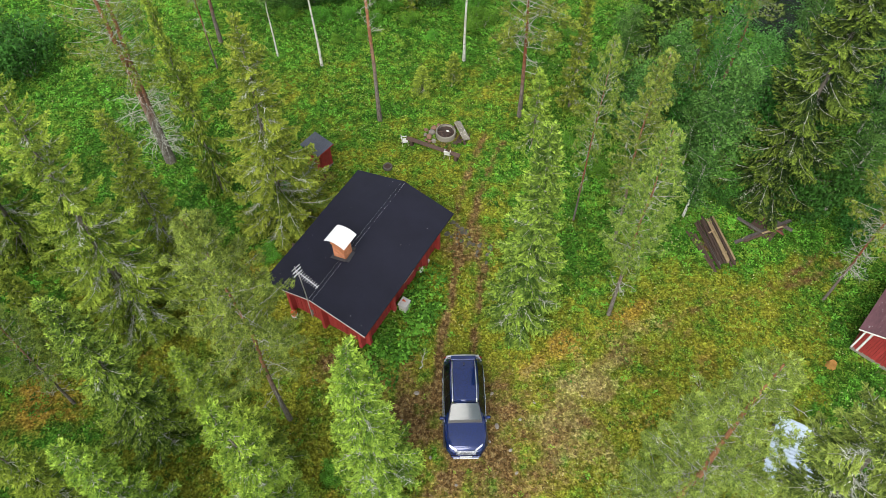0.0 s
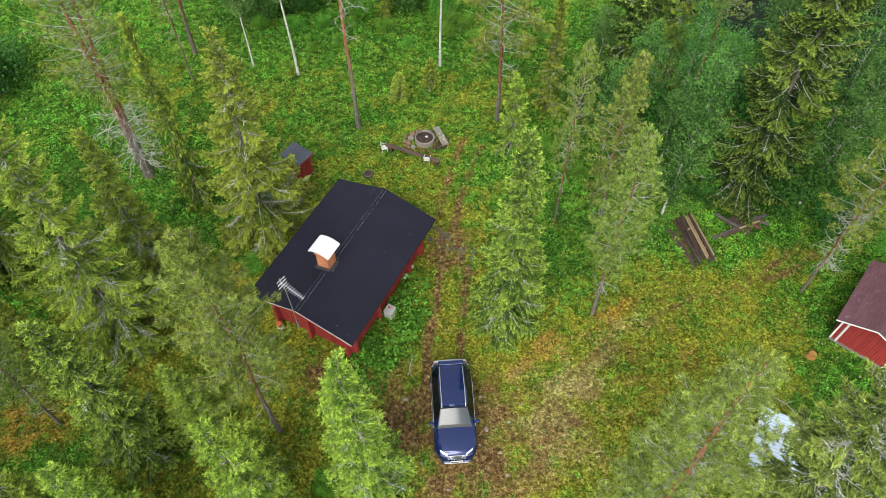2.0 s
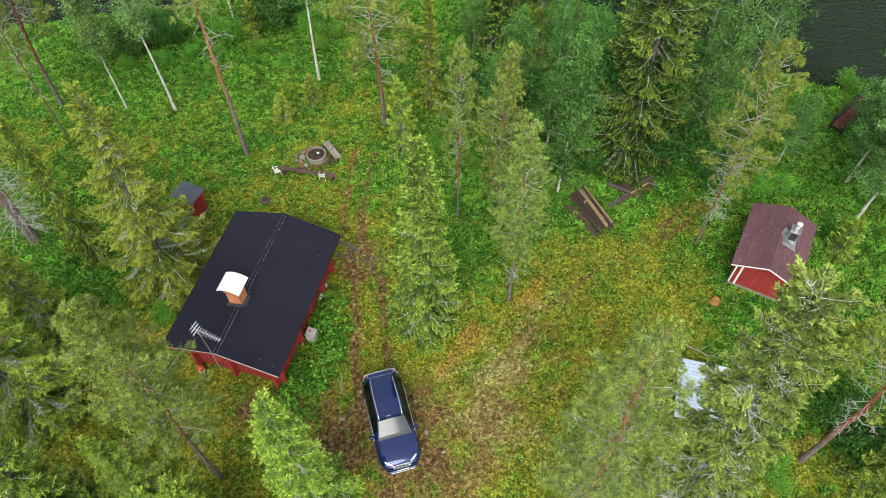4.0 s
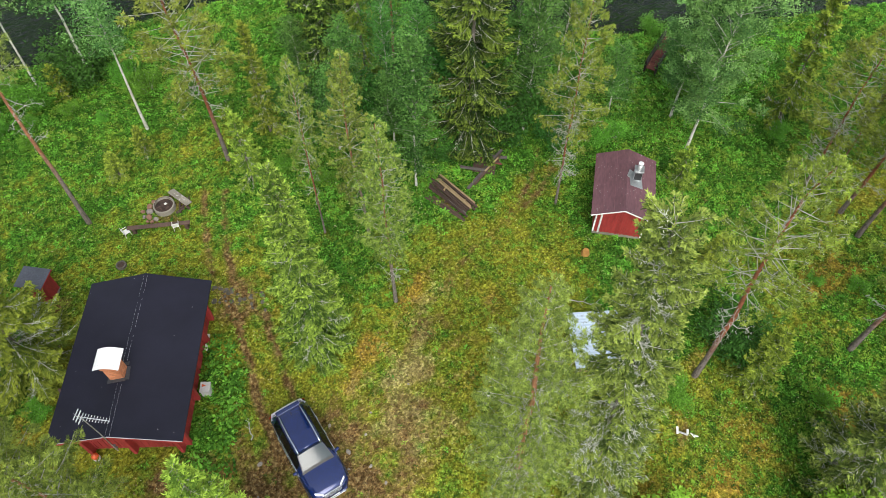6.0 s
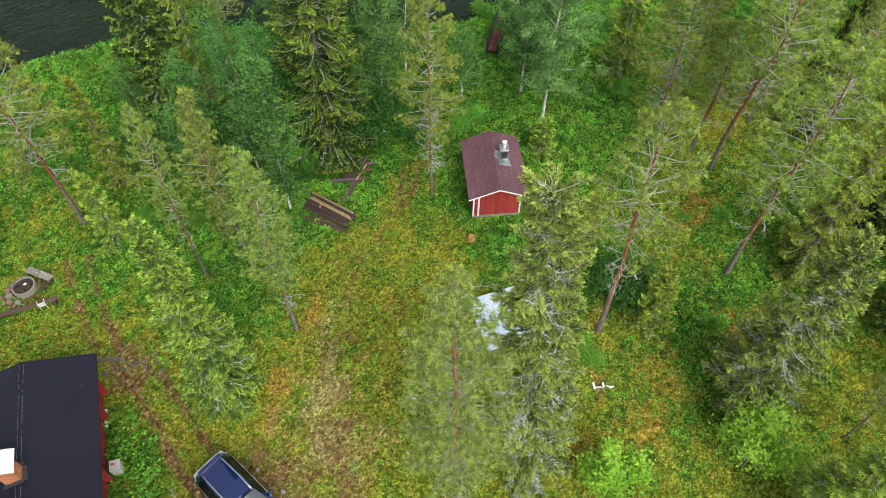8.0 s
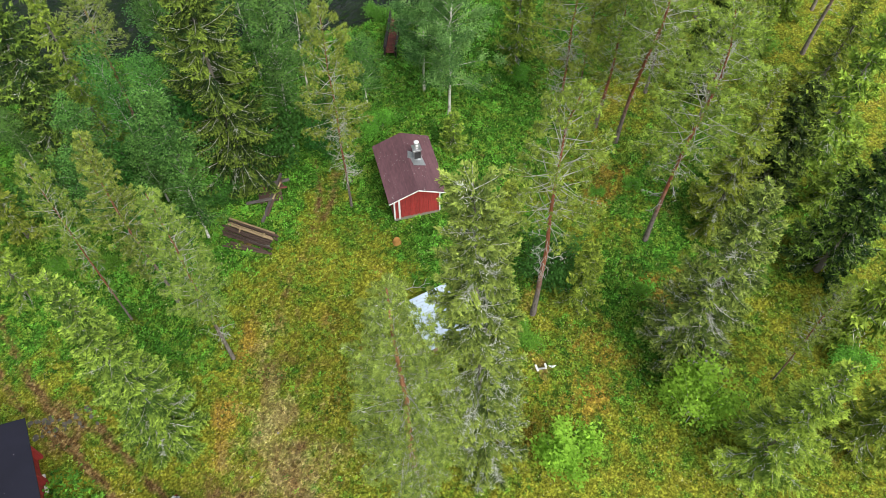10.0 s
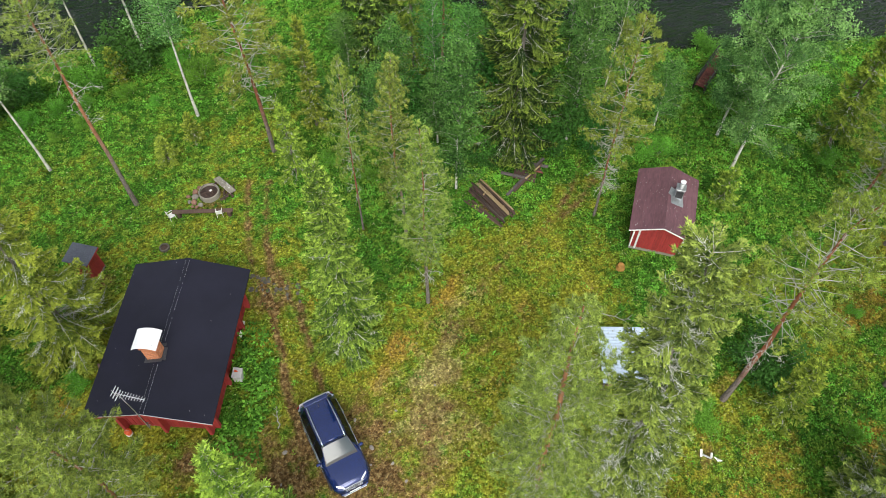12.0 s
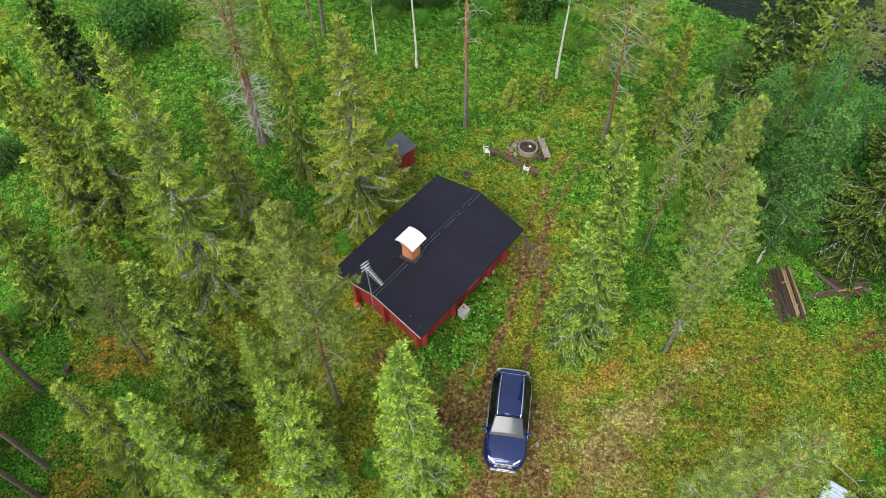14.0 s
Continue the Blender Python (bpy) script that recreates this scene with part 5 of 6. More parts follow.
def car():
    c = thing("car", pose(0.9, 12.75, 0.02, 0, 0, 0.8), "dark blue estate SUV with silver roof rails parked on soil", "car")
    rings = []
    ys = sorted(set([r[0] for r in CAR_ROWS] + list(np.linspace(-2.25, 2.25, 31))))
    for y in ys:
        w, zb, wt, zt = car_row(y)
        end = 0.08 * max(0, abs(y) - 1.9)
        half = [(w * 0.8, 0.24 + end), (w * 0.98, 0.32 + end), (w, 0.55), (w * 1.0, zb * 0.8), (w * 0.99, zb - 0.06), (w * 0.965, zb)]
        half += [(w * 0.965 + (wt - w * 0.965) * f, zb + (zt - zb) * f) for f in (0.5, 0.93)]
        half += [(f * wt, zt + 0.05 * (1 - f * f)) for f in (0.94, 0.7, 0.35, 0.0)]
        rings.append([(x, y, z) for x, z in half] + [(-x, y, z) for x, z in half[-2::-1]])
    body = part("body", Geo().loft(rings), M["car_paint"], c, "dark blue metallic body", smooth=True)
    lin = lambda a, b2, n: list(np.linspace(a, b2, n))
    part("windscreen", skin_panel(car_top, lin(-0.96, -0.33, 5), lin(-0.93, 0.93, 9), 0.008), M["car_glass"], c, smooth=True)
    part("rear_window", skin_panel(car_top, lin(1.8, 2.06, 4), lin(-0.9, 0.9, 7), 0.008), M["car_glass"], c, smooth=True)
    for sgn in (-1, 1):
        for a, b2 in ((-0.62, 0.12), (0.17, 1.0), (1.05, 1.66)):
            part("side_window", skin_panel(lambda u, v, s=sgn: car_side(u, v, s), lin(a, b2, 6), (0.06, 0.5, 0.94), 0.007), M["side_glass"], c, smooth=True)
        pts = [car_side(y, 0.03, sgn) + Vector((0.012 * sgn, 0, 0.006)) for y in lin(-0.95, 1.7, 12)]
        part("window_trim", Geo().tube(pts, [0.024] * 12, 6), M["chrome"], c, "bright window line")
        rail = [car_top(y, sgn * 0.86) + Vector((0, 0, 0.055 if 0.02 < (y + 0.3) / 2.08 < 0.98 else 0.0)) for y in lin(-0.3, 1.78, 12)]
        part("roof_rail", Geo().tube(rail, [0.034] * 12, 8), M["chrome"], c, "silver roof rail", smooth=True)
        m = part("mirror", Geo().box((0.22, 0.13, 0.15), pose(sgn * 1.0, -0.78, 1.07, 0, 0, sgn * 8), 0.035), M["car_paint"], c)
        part("mirror_stalk", Geo().box((0.1, 0.06, 0.04), pose(sgn * 0.92, -0.78, 1.02), 0.01), M["black"], m)
        part("headlight", skin_panel(lambda u, v, s=sgn: car_top(-2.2 + 0.1 * u + 0.2 * v, s * (0.66 + 0.36 * v)) + Vector((0, 0, 0.004)), (0.0, 0.5, 1.0), (0, 0.35, 0.7, 1.0), 0.012), M["lamp_glass"], c, "clear headlight", smooth=True)
        part("tail_light", Geo().box((0.16, 0.12, 0.2), pose(sgn * 0.79, 2.12, 0.93, 0, 0, sgn * -25), 0.03), M["tail_red"], c, "red tail light")
        part("sill_cladding", Geo().box((0.05, 3.6, 0.16), pose(sgn * 0.93, 0, 0.32), 0.02), M["black"], c)
        part("sill_trim", Geo().box((0.02, 2.6, 0.03), pose(sgn * 0.955, 0.05, 0.4), 0.006), M["chrome"], c)
        part("door_handle", Geo().box((0.03, 0.2, 0.03), pose(sgn * 0.945, 0.25, 0.92), 0.01), M["chrome"], c)
        part("door_handle", Geo().box((0.03, 0.2, 0.03), pose(sgn * 0.945, 1.05, 0.93), 0.01), M["chrome"], c)
        for y in (-1.38, 1.36):
            wh = part("wheel", Geo().tube([(sgn * 0.72, y, 0.345), (sgn * 0.92, y, 0.345)], [0.2, 0.2], 20), M["black"], c)
            prof = [(0.24, -0.11), (0.33, -0.115), (0.36, -0.07), (0.365, 0.0), (0.36, 0.07), (0.33, 0.115), (0.24, 0.11)]
            part("tyre", Geo().lathe(prof, 28, pose(sgn * 0.84, y, 0.345, 0, 90, 0)), M["tyre"], wh, smooth=True)
            part("rim", Geo().lathe([(0.0, 0.06), (0.1, 0.09), (0.22, 0.06), (0.245, 0.1), (0.25, 0.03)], 20, pose(sgn * 0.84, y, 0.345, 0, 90 * sgn, 0)), M["aluminium"], wh, smooth=True)
            arc = [(sgn * 0.925, y + 0.41 * math.cos(a), 0.34 + 0.41 * math.sin(a)) for a in lin(0, math.pi, 12)]
            part("wheel_arch", Geo().tube(arc, [0.032] * 12, 6), M["black"], c)
    part("grille", skin_panel(car_top, lin(-2.265, -2.17, 4), lin(-0.8, 0.8, 7), 0.012), M["black"], c, "dark front grille")
    part("windscreen_frame", skin_panel(car_top, lin(-1.02, -0.27, 5), lin(-0.99, 0.99, 9), 0.004), M["black"], c, smooth=True)
    part("grille_bar", Geo().box((0.98, 0.04, 0.025), pose(0, -2.185, 0.845), 0.008), M["chrome"], c, "bright grille bar")
    for y, z in ((-2.275, 0.69), (-2.25, 0.745), (-2.22, 0.8)):
        part("grille_slat", Geo().box((0.8, 0.016, 0.012), pose(0, y, z), 0.004), M["chrome"], c)
    part("front_bumper", Geo().box((1.3, 0.14, 0.16), pose(0, -2.22, 0.40), 0.05), M["car_paint"], c)
    part("skid_plate", Geo().box((1.1, 0.1, 0.05), pose(0, -2.29, 0.34), 0.02), M["chrome"], c, "silver skid plate")
    part("number_plate", Geo().box((0.52, 0.015, 0.11), pose(0, -2.30, 0.48), 0.004), M["white"], c, "plain white plate")
    # silver finish stands in for sky reflected on the bumper top
    part("rear_bumper", Geo().box((1.52, 0.2, 0.2), pose(0, 2.24, 0.62), 0.06), M["chrome"], c, "rear bumper in silver for the sky it reflects")
    part("spoiler", Geo().box((1.12, 0.2, 0.035), pose(0, 1.85, 1.555, -8, 0, 0), 0.015), M["car_paint"], c)
    # pale tube paints the sky reflection along the rear edge
    rim = [car_top(2.13, f) + Vector((0, 0.02, 0.02)) for f in lin(-1.05, 1.05, 9)]
    part("tailgate_trim", Geo().tube([car_side(1.9, 0.2, -1)] + rim + [car_side(1.9, 0.2, 1)], [0.06] * 11, 6), M["aluminium"], c, "pale rear edge strip in place of reflected sky")
    part("roof_fin", Geo().box((0.04, 0.13, 0.06), pose(0.02, 1.5, 1.66, -15, 0, 0), 0.012), M["black"], c)
    for x in (-0.42, 0.1):
        part("wiper", Geo().tube([(x, -0.97, 1.12), (x + 0.5, -0.9, 1.165)], [0.01, 0.006], 5), M["black"], c)
    part("bonnet", skin_panel(car_top, lin(-2.05, -1.02, 7), lin(-0.86, 0.86, 9), 0.006), M["car_paint"], c, smooth=True)
    return c


car()


# ---------------------------------------------------------------- fire place and bench
def rough_stone(rx, ry, rz, seed, seg=7):
    rng = np.random.default_rng(seed)
    rings = []
    for z, s in ((-1, 0.7), (-0.3, 1.0), (0.45, 0.92), (0.9, 0.62)):
        rings.append([(rx * s * math.cos(2 * math.pi * k / seg) * (0.85 + 0.3 * rng.random()), ry * s * math.sin(2 * math.pi * k / seg) * (0.85 + 0.3 * rng.random()), rz * z * (0.9 + 0.2 * rng.random())) for k in range(seg)])
    return Geo().loft(rings)


def fire_ring():
    f = thing("fire_ring", pose(0.2, 29.75, 0) @ Matrix.Scale(0.92, 4), "round concrete fire ring full of ash and charred wood", "fire pit")
    part("ring", Geo().lathe([(0.63, -0.05), (0.64, 0.36), (0.62, 0.4), (0.57, 0.4), (0.54, 0.36), (0.54, 0.05)], 28), M["concrete"], f)
    part("ash_bed", Geo().lathe([(0.0, 0.3), (0.2, 0.31), (0.4, 0.27), (0.555, 0.24)], 20), M["ash"], f, "dark ash and charred bits")
    rnd = random.Random(2)
    for i in range(16):
        a, r = rnd.random() * 6.28, 0.42 * rnd.random() ** 0.6
        p = Vector((r * math.cos(a), r * math.sin(a), 0.34))
        d = Vector((math.cos(a * 3), math.sin(a * 3), rnd.uniform(-0.2, 0.25))) * rnd.uniform(0.08, 0.2)
        part("charred_stick", Geo().tube([p - d, p + d], [0.03, 0.022], 6), M["dark_wood" if i % 3 else "ash"], f)
    part("wire_hoop", Geo().tube([(0.5 * math.cos(q), 0.05 + 0.5 * math.sin(q), 0.43) for q in np.linspace(0.3, 3.2, 14)], [0.016] * 14, 5), M["dark_wood"], f)
    part("paper_scrap", Geo().box((0.17, 0.13, 0.03), pose(0.12, -0.02, 0.4, 10, 15, 30), 0.01), M["white"], f, "white scrap")


fire_ring()
for i, (x, y, s) in enumerate(((-0.62, 29.95, 0.22), (-0.5, 30.3, 0.2), (-0.78, 29.6, 0.2), (-0.5, 29.25, 0.17), (-0.95, 30.15, 0.14), (-0.75, 29.2, 0.13), (-1.0, 29.75, 0.13), (-0.2, 30.5, 0.15), (-0.95, 29.35, 0.11))):
    st = link_mesh("stone", rough_stone(s, s * 0.8, s * 0.55, 30 + i), M["red_stone" if i % 3 else "pale_stone"])
    st.matrix_world = pose(x, y, 0.06, 0, 0, 40 * i)
    tagged(st, "loose brown stone beside the fire ring", "stone", "stones by the fire ring")


def charred_log(x, y, length, turn, i):
    log = thing("charred_log", pose(x, y, 0.07, 0, 0, turn), "half-burnt log lying beside the fire ring", "log", "logs by the fire ring")
    part("wood", Geo().tube([(-length / 2, 0, 0), (0, 0.02, 0.01), (length / 2, 0, 0)], [0.07, 0.065, 0.05], 8), M["dark_wood"], log)
    part("bark_strip", Geo().tube([(-length / 2, 0.03, 0.05), (length / 3, 0.02, 0.06)], [0.025, 0.015], 5), M["ash"], log)


for i, (x, y, length, turn) in enumerate(((0.95, 29.4, 0.9, 70), (1.05, 29.25, 0.7, 40), (1.25, 29.35, 0.8, 100), (0.85, 30.4, 0.7, 15), (0.85, 29.1, 0.5, 10))):
    charred_log(x, y, length, turn, i)


def half_log_slab():
    s = thing("log_slab", pose(1.15, 29.85, 0.24, 0, 0, 24), "flat grey weathered slab leaning by the fire ring", "slab")
    part("slab", Geo().box((0.42, 1.45, 0.1), pose(0, 0, 0.02, 6, 14, 0), 0.03), M["slab"], s)
    for i in range(5):
        part("firewood_stick", Geo().tube([(-0.2 + 0.1 * i, -0.7 + 0.05 * i, -0.18), (-0.1 + 0.12 * i, -0.1 - 0.04 * i, -0.12)], [0.04, 0.035], 6), M["dark_wood"], s)


half_log_slab()


def bench():
    b = thing("bench", pose(-0.53, 28.45, 0, 0, 0, -25), "long grey plank bench on low supports", "bench")
    part("plank", Geo().box((3.35, 0.26, 0.06), pose(0, 0, 0.42), 0.012), M["dark_wood"], b)
    for x in (-1.35, 1.45):
        part("support", Geo().box((0.2, 0.3, 0.4), pose(x, 0, 0.2), 0.03), M["dark_wood"], b)


bench()


def plastic_chair(m, label):
    c = thing("garden_chair", m @ Matrix.Scale(0.8, 4), label, "chair", "chairs at the bench")
    part("seat", Geo().box((0.42, 0.4, 0.035), pose(0, 0, 0.4), 0.012), M["white"], c)
    part("backrest", Geo().box((0.42, 0.035, 0.42), pose(0, 0.22, 0.63, -12, 0, 0), 0.012), M["white"], c)
    for x in (-0.18, 0.18):
        for y in (-0.17, 0.19):
            part("leg", Geo().tube([(x, y, 0.4), (x * 1.12, y * 1.15, 0.0)], [0.018, 0.016], 6), M["white"], c)
        part("armrest", Geo().box((0.04, 0.4, 0.03), pose(x * 1.15, 0.02, 0.6), 0.01), M["white"], c)
    return c


plastic_chair(pose(-2.15, 29.05, 0, 0, 0, 100), "white plastic garden chair at the bench end")
c2 = plastic_chair(pose(0.28, 28.05, 0, 0, 0, 165), "white plastic garden chair with a red seat cushion")
part("cushion", Geo().box((0.36, 0.34, 0.05), pose(0, -0.02, 0.44), 0.02), M["orange"], c2, "red cushion")

lid = thing("well_cover", pose(-3.1, 27.3, 0), "low round grey well cover in the grass", "well cover")
part("ring", Geo().lathe([(0.27, -0.05), (0.27, 0.1), (0.2, 0.11), (0.19, 0.02)], 18), M["stone"], lid)
part("cover", Geo().lathe([(0.0, 0.06), (0.2, 0.05)], 18), M["dark_wood"], lid)


# ---------------------------------------------------------------- timber heaps
def plank_pile():
    p = thing("plank_pile", pose(14.2, 21.9, 0, 0, 0, 11), "low stack of old dark and pale wooden planks", "wood pile")
    rnd = random.Random(5)
    for k in range(3):
        part("bearer", Geo().box((1.2, 0.12, 0.1), pose(0, -1.0 + k, 0.05, 0, 0, rnd.uniform(-6, 6)), 0.01), M["dark_wood"], p)
    for layer in range(2):
        for i in range(8):
            w = 0.07 + 0.045 * rnd.random()
            ln = 2.65 + 0.5 * rnd.random()
            pale = layer == 1 and i in (4, 5, 7)
            part("plank", Geo().box((w, ln, 0.07), pose(-0.5 + 0.145 * i + rnd.uniform(-0.02, 0.02), rnd.uniform(-0.15, 0.15), 0.14 + 0.08 * layer, 0, rnd.uniform(-5, 5), rnd.uniform(-2, 2)), 0.012), M["pale_wood" if pale else "old_wood" if rnd.random() < 0.12 else "dark_wood"], p)
    for y, x in ((0.55, -0.05), (-0.85, 0.1)):
        part("cross_batten", Geo().box((0.3, 0.08, 0.05), pose(x, y, 0.3, 0, 0, 20), 0.01), M["pale_wood"], p)
    for i in range(3):
        part("fallen_plank", Geo().box((0.12, 2.2 + 0.3 * i, 0.06), pose(-0.72 - 0.1 * i, -0.35, 0.06, 0, 6, 4 + 3 * i), 0.012), M["dark_wood"], p)


plank_pile()


def beam_heap():
    h = thing("beam_heap", pose(16.9, 22.7, 0), "collapsed heap of grey beams over red-brown boards", "wood heap")
    along_beam = lambda a, b2: Matrix.Translation((a + b2) / 2) @ (b2 - a).to_track_quat("Y", "Z").to_matrix().to_4x4()
    part("box_floor", Geo().box((1.3, 0.85, 0.08), pose(0.0, 0.0, 0.12, 2, 3, -42), 0.02), M["dark_wood"], h)
    part("box_side", Geo().box((1.5, 0.06, 0.3), pose(0.35, 0.3, 0.24, -10, 0, -42), 0.015), M["red_wood"], h)
    for (ax, ay, az), (bx, by, bz), w, mt in (
        ((-0.75, 1.55, 0.36), (1.35, -0.32, 0.42), 0.17, "old_wood"), ((1.4, 0.3, 0.5), (-1.7, -0.85, 0.12), 0.17, "old_wood"),
        ((1.1, 0.0, 0.5), (-1.25, -0.85, 0.22), 0.13, "dark_wood"), ((-1.25, 0.65, 0.3), (-0.1, -0.5, 0.36), 0.16, "old_wood"),
        ((0.85, -0.15, 0.58), (-0.3, -0.5, 0.46), 0.09, "pale_wood"), ((-0.95, 1.3, 0.26), (0.9, -0.35, 0.3), 0.12, "dark_wood"), ((0.0, 0.6, 0.24), (0.9, -0.5, 0.3), 0.11, "red_wood")):
        a, b2 = Vector((ax, ay, az)), Vector((bx, by, bz))
        part("beam", Geo().box((w, (b2 - a).length, w * 0.7), along_beam(a, b2), 0.015), M[mt], h)


beam_heap()


def footbridge():
    b = thing("landing_stage", pose(32.0, 24.6, 0.0, 0, 0, 28), "black-tarred wooden landing stage with reddish deck boards", "landing stage")
    for i in range(17):
        part("deck_board", Geo().box((0.19, 0.62, 0.04), pose(-1.72 + 0.215 * i, 0, 0.34), 0.006), M["red_wood"], b)
    for y in (-0.33, 0.33):
        part("side_board", Geo().box((3.75, 0.06, 0.6), pose(0, y, 0.42), 0.012), M["tarred_wood"], b)
        for x in (-1.8, 0.0, 1.8):
            part("post", Geo().box((0.1, 0.1, 0.95), pose(x, y * 1.15, 0.4), 0.012), M["tarred_wood"], b)
        part("hand_rail", Geo().box((3.75, 0.07, 0.06), pose(0, y * 1.15, 0.88), 0.01), M["tarred_wood"], b)


footbridge()


def litter():
    p = thing("plastic_pieces", pose(15.7, 4.62, 0.04, 0, 0, -50) @ Matrix.Scale(0.8, 4), "broken white plastic pieces lying in the grass", "litter")
    part("strip", Geo().box((0.13, 0.45, 0.05), pose(-0.42, 0.03, 0.06, 0, 4, 10), 0.01), M["white"], p)
    part("rod", Geo().box((0.5, 0.1, 0.06), pose(-0.08, -0.06, 0.08, 0, -3, -4), 0.015), M["aluminium"], p)
    part("strip", Geo().box((0.13, 0.28, 0.05), pose(0.14, 0.13, 0.06, 0, 0, 4), 0.01), M["white"], p)
    part("shard", Geo().add([(0.26, 0.1, 0.05), (0.55, -0.12, 0.05), (0.82, 0.06, 0.05), (0.56, -0.01, 0.13)], [[0, 1, 3], [1, 2, 3], [0, 3, 2], [0, 2, 1]]), M["white"], p)


litter()


def stump(x, y, r, h, label, mat):
    s = thing("tree_stump", pose(x, y, 0), label, "stump")
    part("wood", Geo().lathe([(r * 1.5, -0.05), (r * 1.15, 0.08), (r, h * 0.7), (r * 0.9, h), (0, h * 0.93)], 12), M[mat], s)


stump(18.1, 14.85, 0.19, 0.3, "rotten orange tree stump in the grass", "orange_moss")
stump(-20.3, 12.1, 0.16, 0.25, "small dark tree stump on rusty moss", "dark_wood")

for i, (x, y, s) in enumerate(((-1.25, 13.6, 0.19), (2.2, 13.55, 0.14), (2.35, 12.0, 0.2), (4.1, 13.1, 0.1), (2.9, 10.9, 0.13), (-0.6, 10.6, 0.12), (2.0, 11.3, 0.1), (3.4, 12.3, 0.12), (-1.9, 12.3, 0.1), (6.3, 13.4, 0.1), (0.5, 9.4, 0.12), (3.1, 9.9, 0.12))):
    st = link_mesh("stone", rough_stone(s * 0.7, s * 0.5, s * 0.4, 60 + i), M["pale_stone"])
    st.matrix_world = pose(x, y, 0.02, 0, 0, 53 * i)
    tagged(st, "pale field stone on bare soil of the yard", "stone", "stones of the yard")


# ---------------------------------------------------------------- fallen branches
def fallen_branch(x, y, length, turn, label, seed):
    """A bare crooked branch with a few side twigs lying on the ground."""
    rnd = random.Random(seed)
    at = float(height(np.array([x]), np.array([y]))[0])
    b = thing("fallen_branch", pose(x, y, at + 0.05, 0, 0, turn), label, "branch", "fallen branches")
    pts = [(length * (k / 6 - 0.5), rnd.uniform(-0.06, 0.06), 0.03 + rnd.uniform(0, 0.05)) for k in range(7)]
    part("stem", Geo().tube(pts, [0.03 - 0.0035 * k for k in range(7)], 6), M["bare_limb"], b)
    for k in range(2, 6):
        px, py, pz = pts[k]
        side = 1 if k % 2 else -1
        end = (px + 0.22 * length * rnd.uniform(0.5, 1), py + side * 0.2 * length * rnd.uniform(0.5, 1), pz + 0.05)
        part("twig", Geo().tube([(px, py, pz), ((px + end[0]) / 2, (py + end[1]) / 2 + 0.02, pz + 0.05), end], [0.014, 0.01, 0.005], 5), M["bare_limb"], b)


fallen_branch(16.1, 12.5, 1.9, -42, "bare grey branch lying by the wood shelter", 1)
fallen_branch(-0.95, 15.3, 1.1, 78, "thin pale stick lying behind the parked car", 2)


# ---------------------------------------------------------------- the trees and shrubs
tree("spruce", 3.6, 17.3, 13.5, 1.56, 0.2, 0.1, 0, 0)
tree("spruce", -8.3, 23.3, 13.4, 2.4, 1.0, 0.4, 1, 67)
tree("spruce", -14.2, 17.3, 16.5, 2.15, 0.0, 0.0, 2, 134)
tree("spruce", -13.7, 21.1, 10.5, 1.57, -0.1, 0.1, 3, 201)
tree("slim_spruce", -21.3, 21.6, 12.5, 1.77, 0.6, 0.8, 4, 268)
tree("slim_spruce", -22.7, 20.5, 10.3, 1.57, 0.8, 2.0, 5, 335)
tree("dark_spruce", -28.3, 31.0, 6.8, 1.57, 0.0, 0.0, 3, 42)
tree("spruce", -12.4, 11.5, 11.9, 1.47, -0.1, -0.0, 0, 109)
tree("pine", -16.8, 13.2, 9.4, 1.06, 0.1, 0.4, 0, 0)
tree("young_spruce", -17.2, 15.4, 7.5, 1.08, 0.0, 0.0, 1, 176)
tree("pine", -6.9, 12.4, 15.1, 1.62, -1.4, -0.9, 1, 67)
tree("spruce", -10.1, 12.4, 6.8, 1.17, 0.0, 0.0, 2, 243)
tree("spruce", -6.3, 7.5, 13.0, 1.45, 0.0, 0.0, 3, 310)
tree("spruce", -2.7, 9.4, 13.0, 1.55, 0.0, 0.0, 4, 17)
tree("spruce", -14.3, 7.9, 9.5, 1.37, 0.0, 0.0, 5, 84)
tree("spruce", -11.6, 7.6, 10.0, 1.37, 0.0, 0.0, 6, 151)
tree("young_spruce", -7.3, 10.2, 6.5, 1.17, 0.0, 0.0, 0, 218)
tree("tall_pine", -21.1, 10.9, 16.0, 1.5, 0.0, 0.0, 0, 0)
tree("tall_pine", -19.1, 7.5, 16.0, 1.5, 0.0, 0.0, 1, 67)
tree("tall_pine", -18.8, 6.2, 15.0, 1.5, 0.0, 0.0, 0, 134)
tree("dead_pine", -15.5, 27.8, 15.0, 1.9, -0.6, 0.4, 0, 0)
tree("dead_pine", -15.4, 27.85, 14.0, 1.8, 1.0, 0.6, 1, 90)
tree("young_spruce", -12.2, 25.9, 12.2, 0.88, -0.3, -0.3, 1, 285)
tree("birch", -7.6, 35.9, 13.0, 1.4, 0.0, 0.0, 1, 0)
tree("birch", -10.5, 36.8, 9.0, 0.9, 0.0, 0.0, 3, 67)
tree("tall_pine", -3.7, 31.0, 17.0, 1.5, 0.0, 0.0, 1, 201)
tree("birch", 1.4, 36.3, 13.0, 1.5, 0.0, 0.0, 1, 134)
tree("birch", -0.1, 42.2, 13.0, 1.5, 0.0, 0.0, 3, 201)
tree("birch", -3.2, 42.4, 13.0, 1.4, 0.0, 0.0, 1, 268)
tree("red_pine", 4.6, 31.3, 15.0, 2.2, 0.0, 0.0, 1, 15)
tree("slim_spruce", 5.2, 29.0, 5.5, 0.9, 0.0, 0.0, 2, 352)
